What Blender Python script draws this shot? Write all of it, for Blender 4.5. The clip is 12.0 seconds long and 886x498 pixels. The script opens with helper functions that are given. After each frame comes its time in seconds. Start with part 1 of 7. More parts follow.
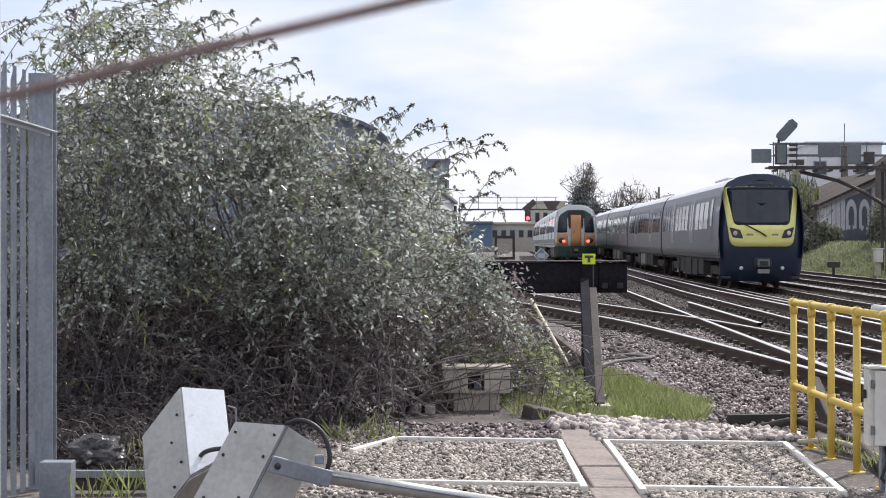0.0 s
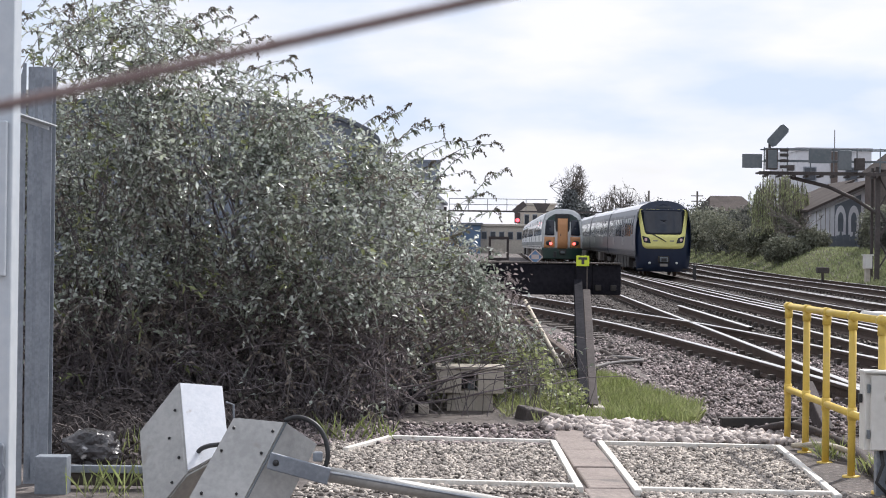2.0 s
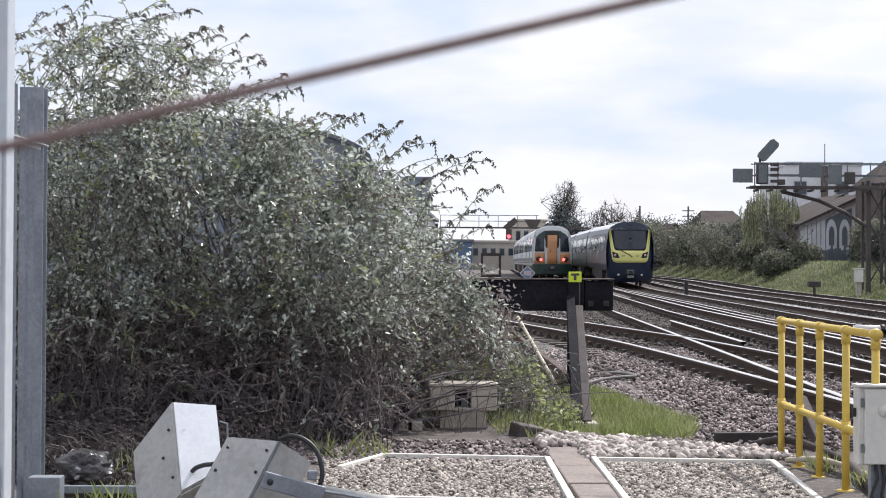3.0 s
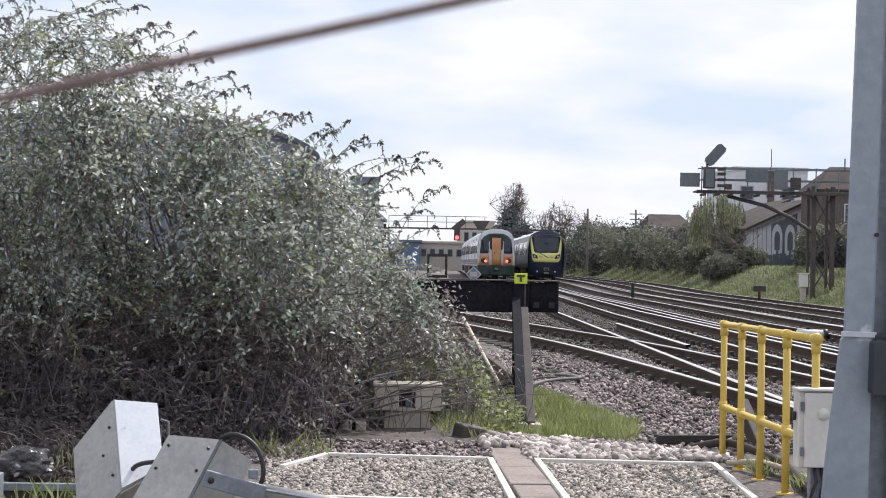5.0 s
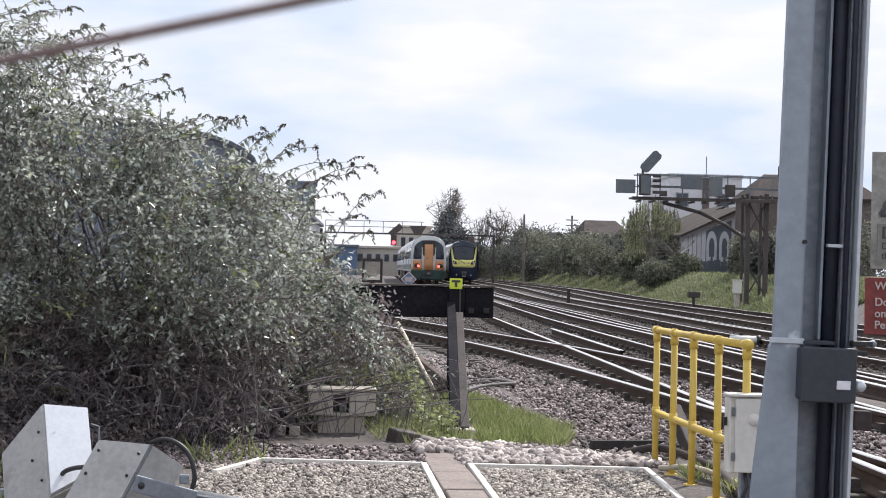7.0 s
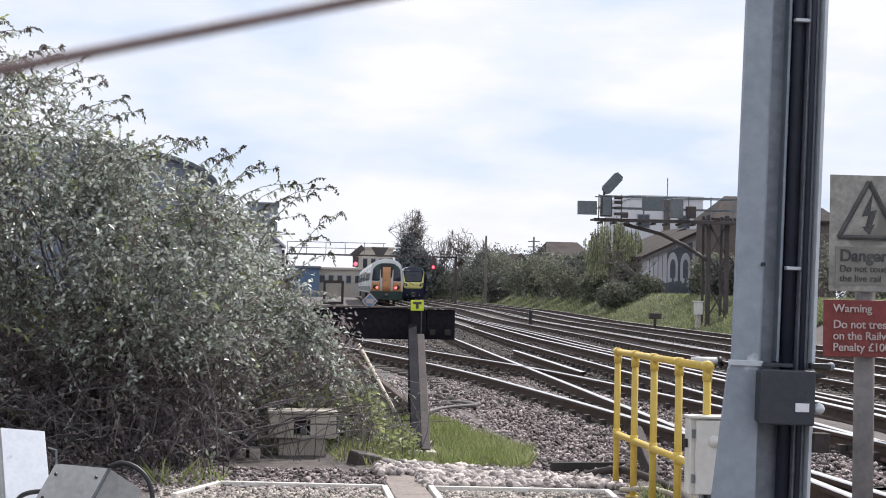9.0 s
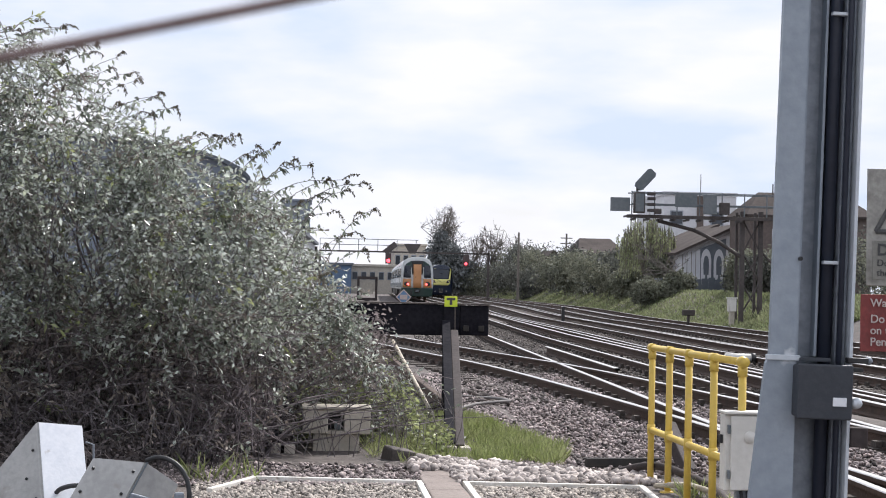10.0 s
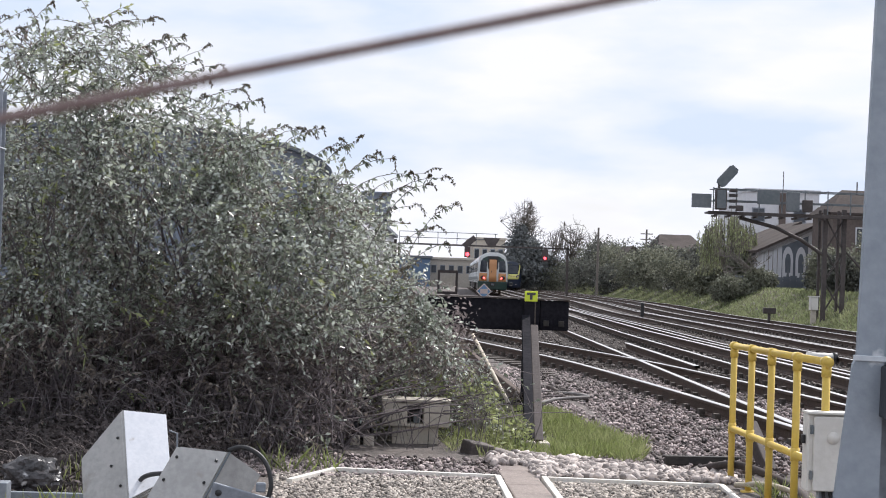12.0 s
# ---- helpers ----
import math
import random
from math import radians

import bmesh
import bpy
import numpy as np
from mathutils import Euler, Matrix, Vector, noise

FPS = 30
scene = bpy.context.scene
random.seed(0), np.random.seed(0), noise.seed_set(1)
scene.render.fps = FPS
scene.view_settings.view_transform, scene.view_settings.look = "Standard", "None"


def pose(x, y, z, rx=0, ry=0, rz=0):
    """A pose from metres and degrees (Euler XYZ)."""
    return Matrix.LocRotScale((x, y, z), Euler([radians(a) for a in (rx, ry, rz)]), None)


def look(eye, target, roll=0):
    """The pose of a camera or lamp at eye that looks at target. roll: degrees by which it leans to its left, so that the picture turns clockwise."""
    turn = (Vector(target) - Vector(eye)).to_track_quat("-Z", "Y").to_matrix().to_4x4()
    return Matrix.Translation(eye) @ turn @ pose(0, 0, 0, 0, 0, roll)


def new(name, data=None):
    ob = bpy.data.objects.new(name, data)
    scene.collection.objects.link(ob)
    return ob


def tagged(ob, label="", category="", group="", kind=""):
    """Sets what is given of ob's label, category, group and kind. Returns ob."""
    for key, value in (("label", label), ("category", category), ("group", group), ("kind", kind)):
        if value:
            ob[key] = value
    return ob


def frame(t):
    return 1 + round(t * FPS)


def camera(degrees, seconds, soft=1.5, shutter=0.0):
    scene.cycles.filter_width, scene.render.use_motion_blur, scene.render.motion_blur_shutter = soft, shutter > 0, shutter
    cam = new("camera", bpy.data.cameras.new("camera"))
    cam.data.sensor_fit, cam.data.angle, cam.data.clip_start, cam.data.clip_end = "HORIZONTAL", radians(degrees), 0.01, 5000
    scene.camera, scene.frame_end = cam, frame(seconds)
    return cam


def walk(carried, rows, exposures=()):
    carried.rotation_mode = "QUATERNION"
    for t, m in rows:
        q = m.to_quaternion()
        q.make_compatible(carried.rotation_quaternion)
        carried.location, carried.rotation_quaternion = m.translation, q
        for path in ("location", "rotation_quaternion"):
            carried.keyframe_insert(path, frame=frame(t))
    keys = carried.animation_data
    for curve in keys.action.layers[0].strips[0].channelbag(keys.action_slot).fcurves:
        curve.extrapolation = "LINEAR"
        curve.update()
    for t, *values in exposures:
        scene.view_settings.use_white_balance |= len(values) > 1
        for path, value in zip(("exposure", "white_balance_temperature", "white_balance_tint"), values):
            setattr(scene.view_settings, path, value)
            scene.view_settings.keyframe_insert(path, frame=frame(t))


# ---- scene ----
cam = camera(30, 12.0, soft=1.0)
# aperture of a phone lens, so that the wire just before it is out of focus
cam.data.dof.use_dof = True
cam.data.dof.focus_distance = 16.0
cam.data.dof.aperture_fstop = 36.0


def eye_row(t, x, y, z, yaw, pitch, roll):
    a, p = radians(yaw), radians(pitch)
    ahead = Vector((-math.sin(a) * math.cos(p), math.cos(a) * math.cos(p), math.sin(p)))
    eye = Vector((x, y, z))
    return t, look(eye, eye + 10 * ahead, roll)


PATH = [
    (0.0, 0.0, 0.0, 1.1495, -0.0, 0.021, -0.0), (0.5, -0.0178, -0.0, 1.1457, -0.272, 0.299, 0.332),
    (1.0, -0.0469, 0.0045, 1.1474, -0.141, 0.216, 0.724), (1.5, -0.0578, 0.0044, 1.1398, -0.089, -0.029, 0.986),
    (2.0, -0.0569, -0.0025, 1.1383, -0.389, 0.06, 0.738), (2.5, -0.0637, -0.0022, 1.1414, -0.6, 0.476, 0.369),
    (4.5, -0.058, 0.0023, 1.1375, -1.362, 0.773, 0.813), (5.0, -0.0448, -0.0076, 1.1392, -2.472, 0.682, 0.969),
    (5.5, -0.0485, -0.0077, 1.1384, -3.495, 0.795, 1.228), (6.0, -0.0549, -0.0036, 1.1363, -4.142, 0.947, 1.402),
    (6.5, -0.0427, -0.0049, 1.1416, -4.451, 0.993, 1.335), (7.0, -0.0291, -0.007, 1.1389, -4.659, 0.9, 1.224),
    (9.0, -0.0187, 0.0066, 1.1430, -5.956, 1.668, 1.19), (9.5, -0.0259, -0.0049, 1.1364, -5.855, 1.653, 1.277),
    (10.0, -0.0319, -0.0031, 1.1355, -4.833, 1.532, 1.187), (10.5, -0.0425, -0.0087, 1.1447, -3.23, 1.473, 1.071),
    (11.0, -0.0483, 0.0023, 1.1420, -1.871, 1.461, 1.396), (11.5, -0.049, -0.0085, 1.1392, -1.601, 1.374, 1.759),
    (12.0, -0.0524, -0.0061, 1.139, -2.104, 1.24, 1.99)]
walk(cam, [eye_row(*r) for r in PATH], exposures=[(0.0, 0.1, 6200, 12), (12.0, 0.1, 6200, 12)])

# ---- world and sun ----
SUN_EL, SUN_AZ = 48.0, 38.0          # degrees; azimuth from +y towards +x
world = bpy.data.worlds.new("world")
scene.world = world
world.use_nodes = True
wn, wl = world.node_tree.nodes, world.node_tree.links
wn.clear()
sky = wn.new("ShaderNodeTexSky")
sky.sky_type, sky.sun_disc = "NISHITA", False
sky.sun_elevation, sky.sun_rotation = radians(SUN_EL), radians(SUN_AZ)
sky.air_density, sky.dust_density = 1.0, 1.5
coord = wn.new("ShaderNodeTexCoord")
stretch = wn.new("ShaderNodeMapping")
stretch.inputs["Scale"].default_value = (1.0, 1.0, 3.2)
cloud = wn.new("ShaderNodeTexNoise")
cloud.inputs["Scale"].default_value, cloud.inputs["Detail"].default_value = 3.4, 7.0
cloud.inputs["Roughness"].default_value = 0.5
cramp = wn.new("ShaderNodeValToRGB")
cramp.color_ramp.elements[0].position, cramp.color_ramp.elements[1].position = 0.22, 0.44
shade = wn.new("ShaderNodeTexNoise")
shade.inputs["Scale"].default_value, shade.inputs["Detail"].default_value = 5.0, 5.0
sramp = wn.new("ShaderNodeValToRGB")
sramp.color_ramp.elements[0].position, sramp.color_ramp.elements[1].position = 0.38, 0.58
sramp.color_ramp.elements[0].color = (6.6, 7.4, 8.7, 1)
sramp.color_ramp.elements[1].color = (9.0, 8.9, 9.1, 1)
wmix = wn.new("ShaderNodeMixRGB")
back = wn.new("ShaderNodeBackground")
back.inputs["Strength"].default_value = 0.105
wout = wn.new("ShaderNodeOutputWorld")
wl.new(coord.outputs["Generated"], stretch.inputs["Vector"])
wl.new(stretch.outputs["Vector"], cloud.inputs["Vector"])
wl.new(stretch.outputs["Vector"], shade.inputs["Vector"])
wl.new(cloud.outputs["Fac"], cramp.inputs["Fac"])
wl.new(shade.outputs["Fac"], sramp.inputs["Fac"])
wl.new(cramp.outputs["Color"], wmix.inputs["Fac"])
wl.new(sky.outputs["Color"], wmix.inputs["Color1"])
wl.new(sramp.outputs["Color"], wmix.inputs["Color2"])
wl.new(wmix.outputs["Color"], back.inputs["Color"])
wl.new(back.outputs["Background"], wout.inputs["Surface"])

sun_data = bpy.data.lights.new("sun", "SUN")
sun_data.energy, sun_data.angle, sun_data.color = 5.0, radians(0.6), (1.0, 0.95, 0.87)
sun = new("sun", sun_data)
sd = Vector((math.sin(radians(SUN_AZ)) * math.cos(radians(SUN_EL)), math.cos(radians(SUN_AZ)) * math.cos(radians(SUN_EL)), math.sin(radians(SUN_EL))))
sun.matrix_world = look(sd * 50, (0, 0, 0))


# ---- materials ----
def mat(name, c1, c2=None, scale=6.0, rough=0.7, metal=0.0, bump=0.15, bscale=40.0, spread=0.5, vary=0.0, spot=None, emit=None, through_leaf=0.0):
    """A surface with two colours mixed by noise at two scales, fine relief and, if asked, spots of a third colour."""
    m = bpy.data.materials.new(name)
    m.use_nodes = True
    n, l = m.node_tree.nodes, m.node_tree.links
    b = n["Principled BSDF"]
    c2 = c2 or tuple(v * 0.75 for v in c1)
    tc = n.new("ShaderNodeTexCoord")
    big, small = n.new("ShaderNodeTexNoise"), n.new("ShaderNodeTexNoise")
    big.inputs["Scale"].default_value, small.inputs["Scale"].default_value = scale, scale * 9
    big.inputs["Detail"].default_value, small.inputs["Detail"].default_value = 4, 3
    l.new(tc.outputs["Object"], big.inputs["Vector"])
    l.new(tc.outputs["Object"], small.inputs["Vector"])
    add = n.new("ShaderNodeMath")
    add.operation = "MULTIPLY_ADD"
    add.inputs[1].default_value = 0.45
    half = n.new("ShaderNodeMath")
    half.operation = "MULTIPLY"
    half.inputs[1].default_value = 0.55
    l.new(big.outputs["Fac"], half.inputs[0])
    l.new(small.outputs["Fac"], add.inputs[0])
    l.new(half.outputs[0], add.inputs[2])
    ramp = n.new("ShaderNodeValToRGB")
    e = ramp.color_ramp.elements
    e[0].position, e[1].position = 0.5 - 0.22 * spread, 0.5 + 0.22 * spread
    e[0].color, e[1].color = (*c1, 1), (*c2, 1)
    l.new(add.outputs[0], ramp.inputs["Fac"])
    out = ramp.outputs["Color"]
    if spot:
        sn = n.new("ShaderNodeTexNoise")
        sn.inputs["Scale"].default_value, sn.inputs["Detail"].default_value = spot[1], 6
        l.new(tc.outputs["Object"], sn.inputs["Vector"])
        sr = n.new("ShaderNodeValToRGB")
        sr.color_ramp.elements[0].position, sr.color_ramp.elements[1].position = spot[2], spot[2] + 0.08
        l.new(sn.outputs["Fac"], sr.inputs["Fac"])
        mx = n.new("ShaderNodeMixRGB")
        mx.inputs["Color2"].default_value = (*spot[0], 1)
        l.new(sr.outputs["Color"], mx.inputs["Fac"])
        l.new(out, mx.inputs["Color1"])
        out = mx.outputs["Color"]
    if vary:
        geo = n.new("ShaderNodeNewGeometry")
        hsv = n.new("ShaderNodeHueSaturation")
        mr = n.new("ShaderNodeMapRange")
        mr.inputs["To Min"].default_value, mr.inputs["To Max"].default_value = 1 - vary, 1 + vary
        l.new(geo.outputs["Random Per Island"], mr.inputs["Value"])
        l.new(mr.outputs["Result"], hsv.inputs["Value"])
        l.new(out, hsv.inputs["Color"])
        out = hsv.outputs["Color"]
    l.new(out, b.inputs["Base Color"])
    b.inputs["Roughness"].default_value, b.inputs["Metallic"].default_value = rough, metal
    if bump:
        bn = n.new("ShaderNodeTexNoise")
        bn.inputs["Scale"].default_value, bn.inputs["Detail"].default_value = bscale, 5
        l.new(tc.outputs["Object"], bn.inputs["Vector"])
        bp = n.new("ShaderNodeBump")
        bp.inputs["Strength"].default_value, bp.inputs["Distance"].default_value = bump, 0.02
        l.new(bn.outputs["Fac"], bp.inputs["Height"])
        l.new(bp.outputs["Normal"], b.inputs["Normal"])
    if emit:
        b.inputs["Emission Color"].default_value = (*emit[0], 1)
        b.inputs["Emission Strength"].default_value = emit[1]
    if through_leaf:
        tr = n.new("ShaderNodeBsdfTranslucent")
        l.new(out, tr.inputs["Color"])
        ms = n.new("ShaderNodeMixShader")
        ms.inputs["Fac"].default_value = through_leaf
        l.new(b.outputs["BSDF"], ms.inputs[1])
        l.new(tr.outputs["BSDF"], ms.inputs[2])
        l.new(ms.outputs["Shader"], n["Material Output"].inputs["Surface"])
    return m


M = {}
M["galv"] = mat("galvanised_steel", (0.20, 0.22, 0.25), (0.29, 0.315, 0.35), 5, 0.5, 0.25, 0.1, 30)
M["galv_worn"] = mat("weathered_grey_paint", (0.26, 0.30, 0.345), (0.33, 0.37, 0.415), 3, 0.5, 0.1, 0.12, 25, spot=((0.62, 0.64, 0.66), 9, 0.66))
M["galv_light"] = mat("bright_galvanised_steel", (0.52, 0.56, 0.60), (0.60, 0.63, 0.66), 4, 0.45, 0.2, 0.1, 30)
M["steel_plate"] = mat("brushed_steel_plate", (0.34, 0.335, 0.32), (0.44, 0.43, 0.41), 4, 0.42, 0.45, 0.08, 50, spot=((0.30, 0.28, 0.25), 5, 0.66))
M["white_face"] = mat("worn_white_panel", (0.82, 0.83, 0.86), (0.72, 0.74, 0.78), 5, 0.4, 0, 0.05, 40, spot=((0.55, 0.53, 0.52), 14, 0.68))
M["black"] = mat("black_rubber", (0.015, 0.015, 0.017), (0.03, 0.03, 0.03), 20, 0.5, 0, 0.05)
M["rust"] = mat("rusty_wire", (0.20, 0.14, 0.13), (0.27, 0.20, 0.19), 60, 0.75, 0.1, 0.2, 300)
M["beam"] = mat("tarred_beam", (0.010, 0.010, 0.014), (0.022, 0.021, 0.026), 3, 0.9, 0, 0.35, 18)
M["beam_top"] = mat("greyed_beam_edge", (0.07, 0.06, 0.055), (0.12, 0.10, 0.09), 6, 0.8, 0, 0.3, 30)
M["strut_face"] = mat("faded_brown_paint", (0.046, 0.038, 0.037), (0.075, 0.062, 0.06), 4, 0.75, 0, 0.2, 30, spot=((0.11, 0.07, 0.055), 7, 0.64))
M["yellow"] = mat("yellow_plastic_tube", (0.66, 0.47, 0.085), (0.58, 0.40, 0.075), 3, 0.42, 0, 0.05, 40, spot=((0.62, 0.40, 0.12), 9, 0.66))
M["sign_yellow"] = mat("lime_yellow_sign", (0.72, 0.83, 0.05), (0.66, 0.76, 0.05), 4, 0.5, 0, 0.0)
M["sign_blue"] = mat("blue_sign", (0.10, 0.22, 0.40), (0.16, 0.28, 0.45), 9, 0.5, 0, 0.0)
M["box_white"] = mat("off_white_enclosure", (0.62, 0.60, 0.55), (0.70, 0.68, 0.63), 3, 0.5, 0, 0.08, 40)
M["jbox"] = mat("dark_grey_enclosure", (0.035, 0.04, 0.05), (0.05, 0.055, 0.065), 5, 0.55, 0, 0.1, 60)
M["concrete"] = mat("weathered_concrete", (0.42, 0.38, 0.32), (0.55, 0.50, 0.43), 4, 0.9, 0, 0.35, 30, spot=((0.24, 0.21, 0.17), 6, 0.62))
M["slab"] = mat("worn_concrete_slab", (0.20, 0.165, 0.15), (0.28, 0.235, 0.21), 3, 0.92, 0, 0.5, 28, spot=((0.15, 0.13, 0.12), 5, 0.6))
M["white_line"] = mat("white_painted_timber", (0.78, 0.75, 0.70), (0.62, 0.58, 0.52), 7, 0.7, 0, 0.25, 50, spot=((0.4, 0.35, 0.3), 12, 0.66))
M["rail_side"] = mat("rusted_rail", (0.055, 0.036, 0.026), (0.09, 0.055, 0.04), 5, 0.8, 0.2, 0.25, 40)
M["rail_top"] = mat("polished_railhead", (0.62, 0.60, 0.58), (0.52, 0.50, 0.48), 2, 0.32, 0.9, 0.02, 80)
M["sleeper"] = mat("oiled_timber_sleeper", (0.045, 0.037, 0.032), (0.09, 0.075, 0.065), 4, 0.9, 0, 0.4, 30)
M["clip"] = mat("rail_chair", (0.06, 0.045, 0.04), (0.10, 0.075, 0.065), 6, 0.85, 0.2, 0.2)
M["stone_white"] = mat("pale_ballast_stone", (0.46, 0.405, 0.375), (0.30, 0.262, 0.245), 6, 0.85, 0, 0.3, 60, vary=0.55)
M["stone_brown"] = mat("brown_ballast_stone", (0.33, 0.275, 0.265), (0.16, 0.132, 0.126), 6, 0.85, 0, 0.3, 60, vary=0.85)
M["stone_track"] = mat("oily_track_ballast", (0.125, 0.105, 0.095), (0.065, 0.055, 0.05), 6, 0.9, 0, 0.3, 60, vary=0.6)
M["stone_mid"] = mat("grey_ballast_stone", (0.40, 0.355, 0.31), (0.25, 0.22, 0.195), 6, 0.85, 0, 0.3, 60, vary=0.7)
M["bark"] = mat("grey_brown_stem", (0.13, 0.115, 0.11), (0.27, 0.25, 0.235), 12, 0.85, 0, 0.2, 60, vary=0.5)
# Darker than bark, to put the shade at the thicket's foot into the colour.
M["dead_stem"] = mat("dark_dead_stem", (0.095, 0.082, 0.086), (0.20, 0.175, 0.178), 9, 0.9, 0, 0.2, 60, vary=0.6)
M["leaf"] = mat("grey_green_leaf", (0.17, 0.195, 0.15), (0.32, 0.345, 0.275), 1.3, 0.28, 0, 0, vary=0.65, through_leaf=0.5)
# Whitish undersides, and sun glints on the thicket put into the leaf colour.
M["leaf_pale"] = mat("sunlit_pale_leaf", (0.50, 0.54, 0.48), (0.68, 0.71, 0.66), 1.3, 0.38, 0, 0, vary=0.3, through_leaf=0.42)
M["leaf_dry"] = mat("dry_leaf", (0.26, 0.22, 0.185), (0.15, 0.125, 0.105), 2, 0.6, 0, 0, vary=0.5, through_leaf=0.2)
M["leaf_dead"] = mat("dead_leaf_litter", (0.19, 0.16, 0.16), (0.33, 0.285, 0.28), 2, 0.8, 0, 0, vary=0.6, through_leaf=0.35)
M["leaf_bright"] = mat("fresh_leaf", (0.24, 0.28, 0.115), (0.35, 0.37, 0.18), 2, 0.45, 0, 0, vary=0.45, through_leaf=0.45)
M["grass"] = mat("spring_grass", (0.22, 0.27, 0.085), (0.36, 0.38, 0.19), 2, 0.6, 0, 0, vary=0.4, through_leaf=0.4)
M["grass_far"] = mat("verge_grass", (0.19, 0.225, 0.105), (0.29, 0.31, 0.17), 0.25, 0.8, 0, 0, vary=0.5, through_leaf=0.3)
# Both hedge colours are paled and greyed in place of distance haze.
M["hedge"] = mat("hazy_hedge_leaf", (0.095, 0.10, 0.088), (0.165, 0.168, 0.145), 0.6, 0.7, 0, 0, vary=0.5, through_leaf=0.2)
M["hedge_light"] = mat("bramble_leaf", (0.23, 0.235, 0.17), (0.15, 0.158, 0.118), 0.6, 0.7, 0, 0, vary=0.5, through_leaf=0.25)
M["willow"] = mat("young_willow_leaf", (0.25, 0.28, 0.14), (0.33, 0.345, 0.21), 0.6, 0.7, 0, 0, vary=0.4, through_leaf=0.35)
M["far_twig"] = mat("bare_twig", (0.13, 0.115, 0.10), (0.19, 0.17, 0.15), 1, 0.9, 0, 0, vary=0.3)
# Ivy lightened to grey: haze put into the base colour.
M["conifer"] = mat("hazy_ivy", (0.15, 0.16, 0.16), (0.21, 0.22, 0.215), 0.4, 0.8, 0, 0, vary=0.4, through_leaf=0.15)
M["navy"] = mat("navy_train_paint", (0.010, 0.018, 0.040), (0.014, 0.023, 0.05), 0.6, 0.28, 0.0, 0.0)
M["train_grey"] = mat("grey_train_side", (0.095, 0.10, 0.115), (0.075, 0.08, 0.092), 0.5, 0.4, 0.0, 0.0)
M["train_door"] = mat("pale_train_door", (0.21, 0.215, 0.23), (0.17, 0.175, 0.19), 0.6, 0.4, 0.0, 0.0)
M["train_roof"] = mat("pale_train_roof", (0.62, 0.62, 0.64), (0.54, 0.54, 0.56), 0.6, 0.5, 0.0, 0.0)
M["train_yellow"] = mat("train_yellow_paint", (0.74, 0.70, 0.24), (0.67, 0.63, 0.20), 0.8, 0.35, 0, 0)
M["train_glass"] = mat("tinted_train_glass", (0.016, 0.020, 0.030), (0.024, 0.03, 0.042), 0.5, 0.08, 0, 0)
M["train_white"] = mat("white_train_paint", (0.66, 0.68, 0.67), (0.58, 0.60, 0.60), 0.5, 0.35, 0, 0)
M["train_green"] = mat("green_train_paint", (0.012, 0.034, 0.027), (0.018, 0.046, 0.036), 0.5, 0.35, 0, 0)
M["train_orange"] = mat("orange_door_paint", (0.52, 0.26, 0.11), (0.46, 0.22, 0.09), 0.8, 0.45, 0, 0)
M["underframe"] = mat("dirty_underframe", (0.03, 0.028, 0.027), (0.06, 0.052, 0.046), 1.5, 0.85, 0.1, 0.2, 8)
M["gear_grey"] = mat("grey_equipment_case", (0.26, 0.24, 0.22), (0.18, 0.165, 0.15), 1.5, 0.8, 0, 0.1)
M["tail_red"] = mat("lit_tail_lamp", (0.8, 0.05, 0.03), (0.8, 0.05, 0.03), 1, 0.4, 0, 0, emit=((1.0, 0.12, 0.10), 3.5))
M["lamp_pink"] = mat("lamp_lens", (0.55, 0.30, 0.32), (0.75, 0.6, 0.6), 3, 0.2, 0, 0)
M["lamp_clear"] = mat("clear_lamp_lens", (0.7, 0.68, 0.62), (0.6, 0.58, 0.55), 3, 0.2, 0, 0)
M["sig_red"] = mat("lit_red_signal", (0.8, 0.03, 0.03), (0.8, 0.03, 0.03), 1, 0.4, 0, 0, emit=((1.0, 0.06, 0.08), 5.0))
M["gantry"] = mat("brown_grey_gantry_steel", (0.060, 0.052, 0.050), (0.10, 0.085, 0.08), 1, 0.7, 0.3, 0.1)
M["sig_back"] = mat("grey_signal_back", (0.12, 0.14, 0.15), (0.17, 0.185, 0.195), 1, 0.6, 0.1, 0.1)
M["render_white"] = mat("white_rendered_wall", (0.66, 0.66, 0.68), (0.56, 0.56, 0.58), 0.3, 0.8, 0, 0.1)
M["brick"] = mat("brown_brick_wall", (0.115, 0.095, 0.086), (0.165, 0.135, 0.122), 0.6, 0.9, 0, 0.2)
M["roof_tile"] = mat("brown_roof_tiles", (0.055, 0.046, 0.043), (0.085, 0.071, 0.066), 0.7, 0.9, 0, 0.3, 6)
M["window"] = mat("dark_window_glass", (0.03, 0.035, 0.045), (0.05, 0.055, 0.065), 0.4, 0.1, 0, 0)
M["cladding"] = mat("blue_grey_cladding", (0.17, 0.20, 0.25), (0.22, 0.25, 0.30), 0.2, 0.6, 0.1, 0.05)
M["cladding_dark"] = mat("dark_grey_sheet_roof", (0.10, 0.115, 0.135), (0.14, 0.155, 0.175), 0.2, 0.6, 0.1, 0.05)
M["far_blue"] = mat("blue_shed_wall", (0.09, 0.15, 0.24), (0.12, 0.18, 0.28), 0.2, 0.7, 0, 0)
M["sign_grey"] = mat("faded_sign_plate", (0.40, 0.385, 0.345), (0.27, 0.26, 0.235), 7, 0.65, 0, 0.15, 40, spot=((0.20, 0.19, 0.165), 6, 0.54))
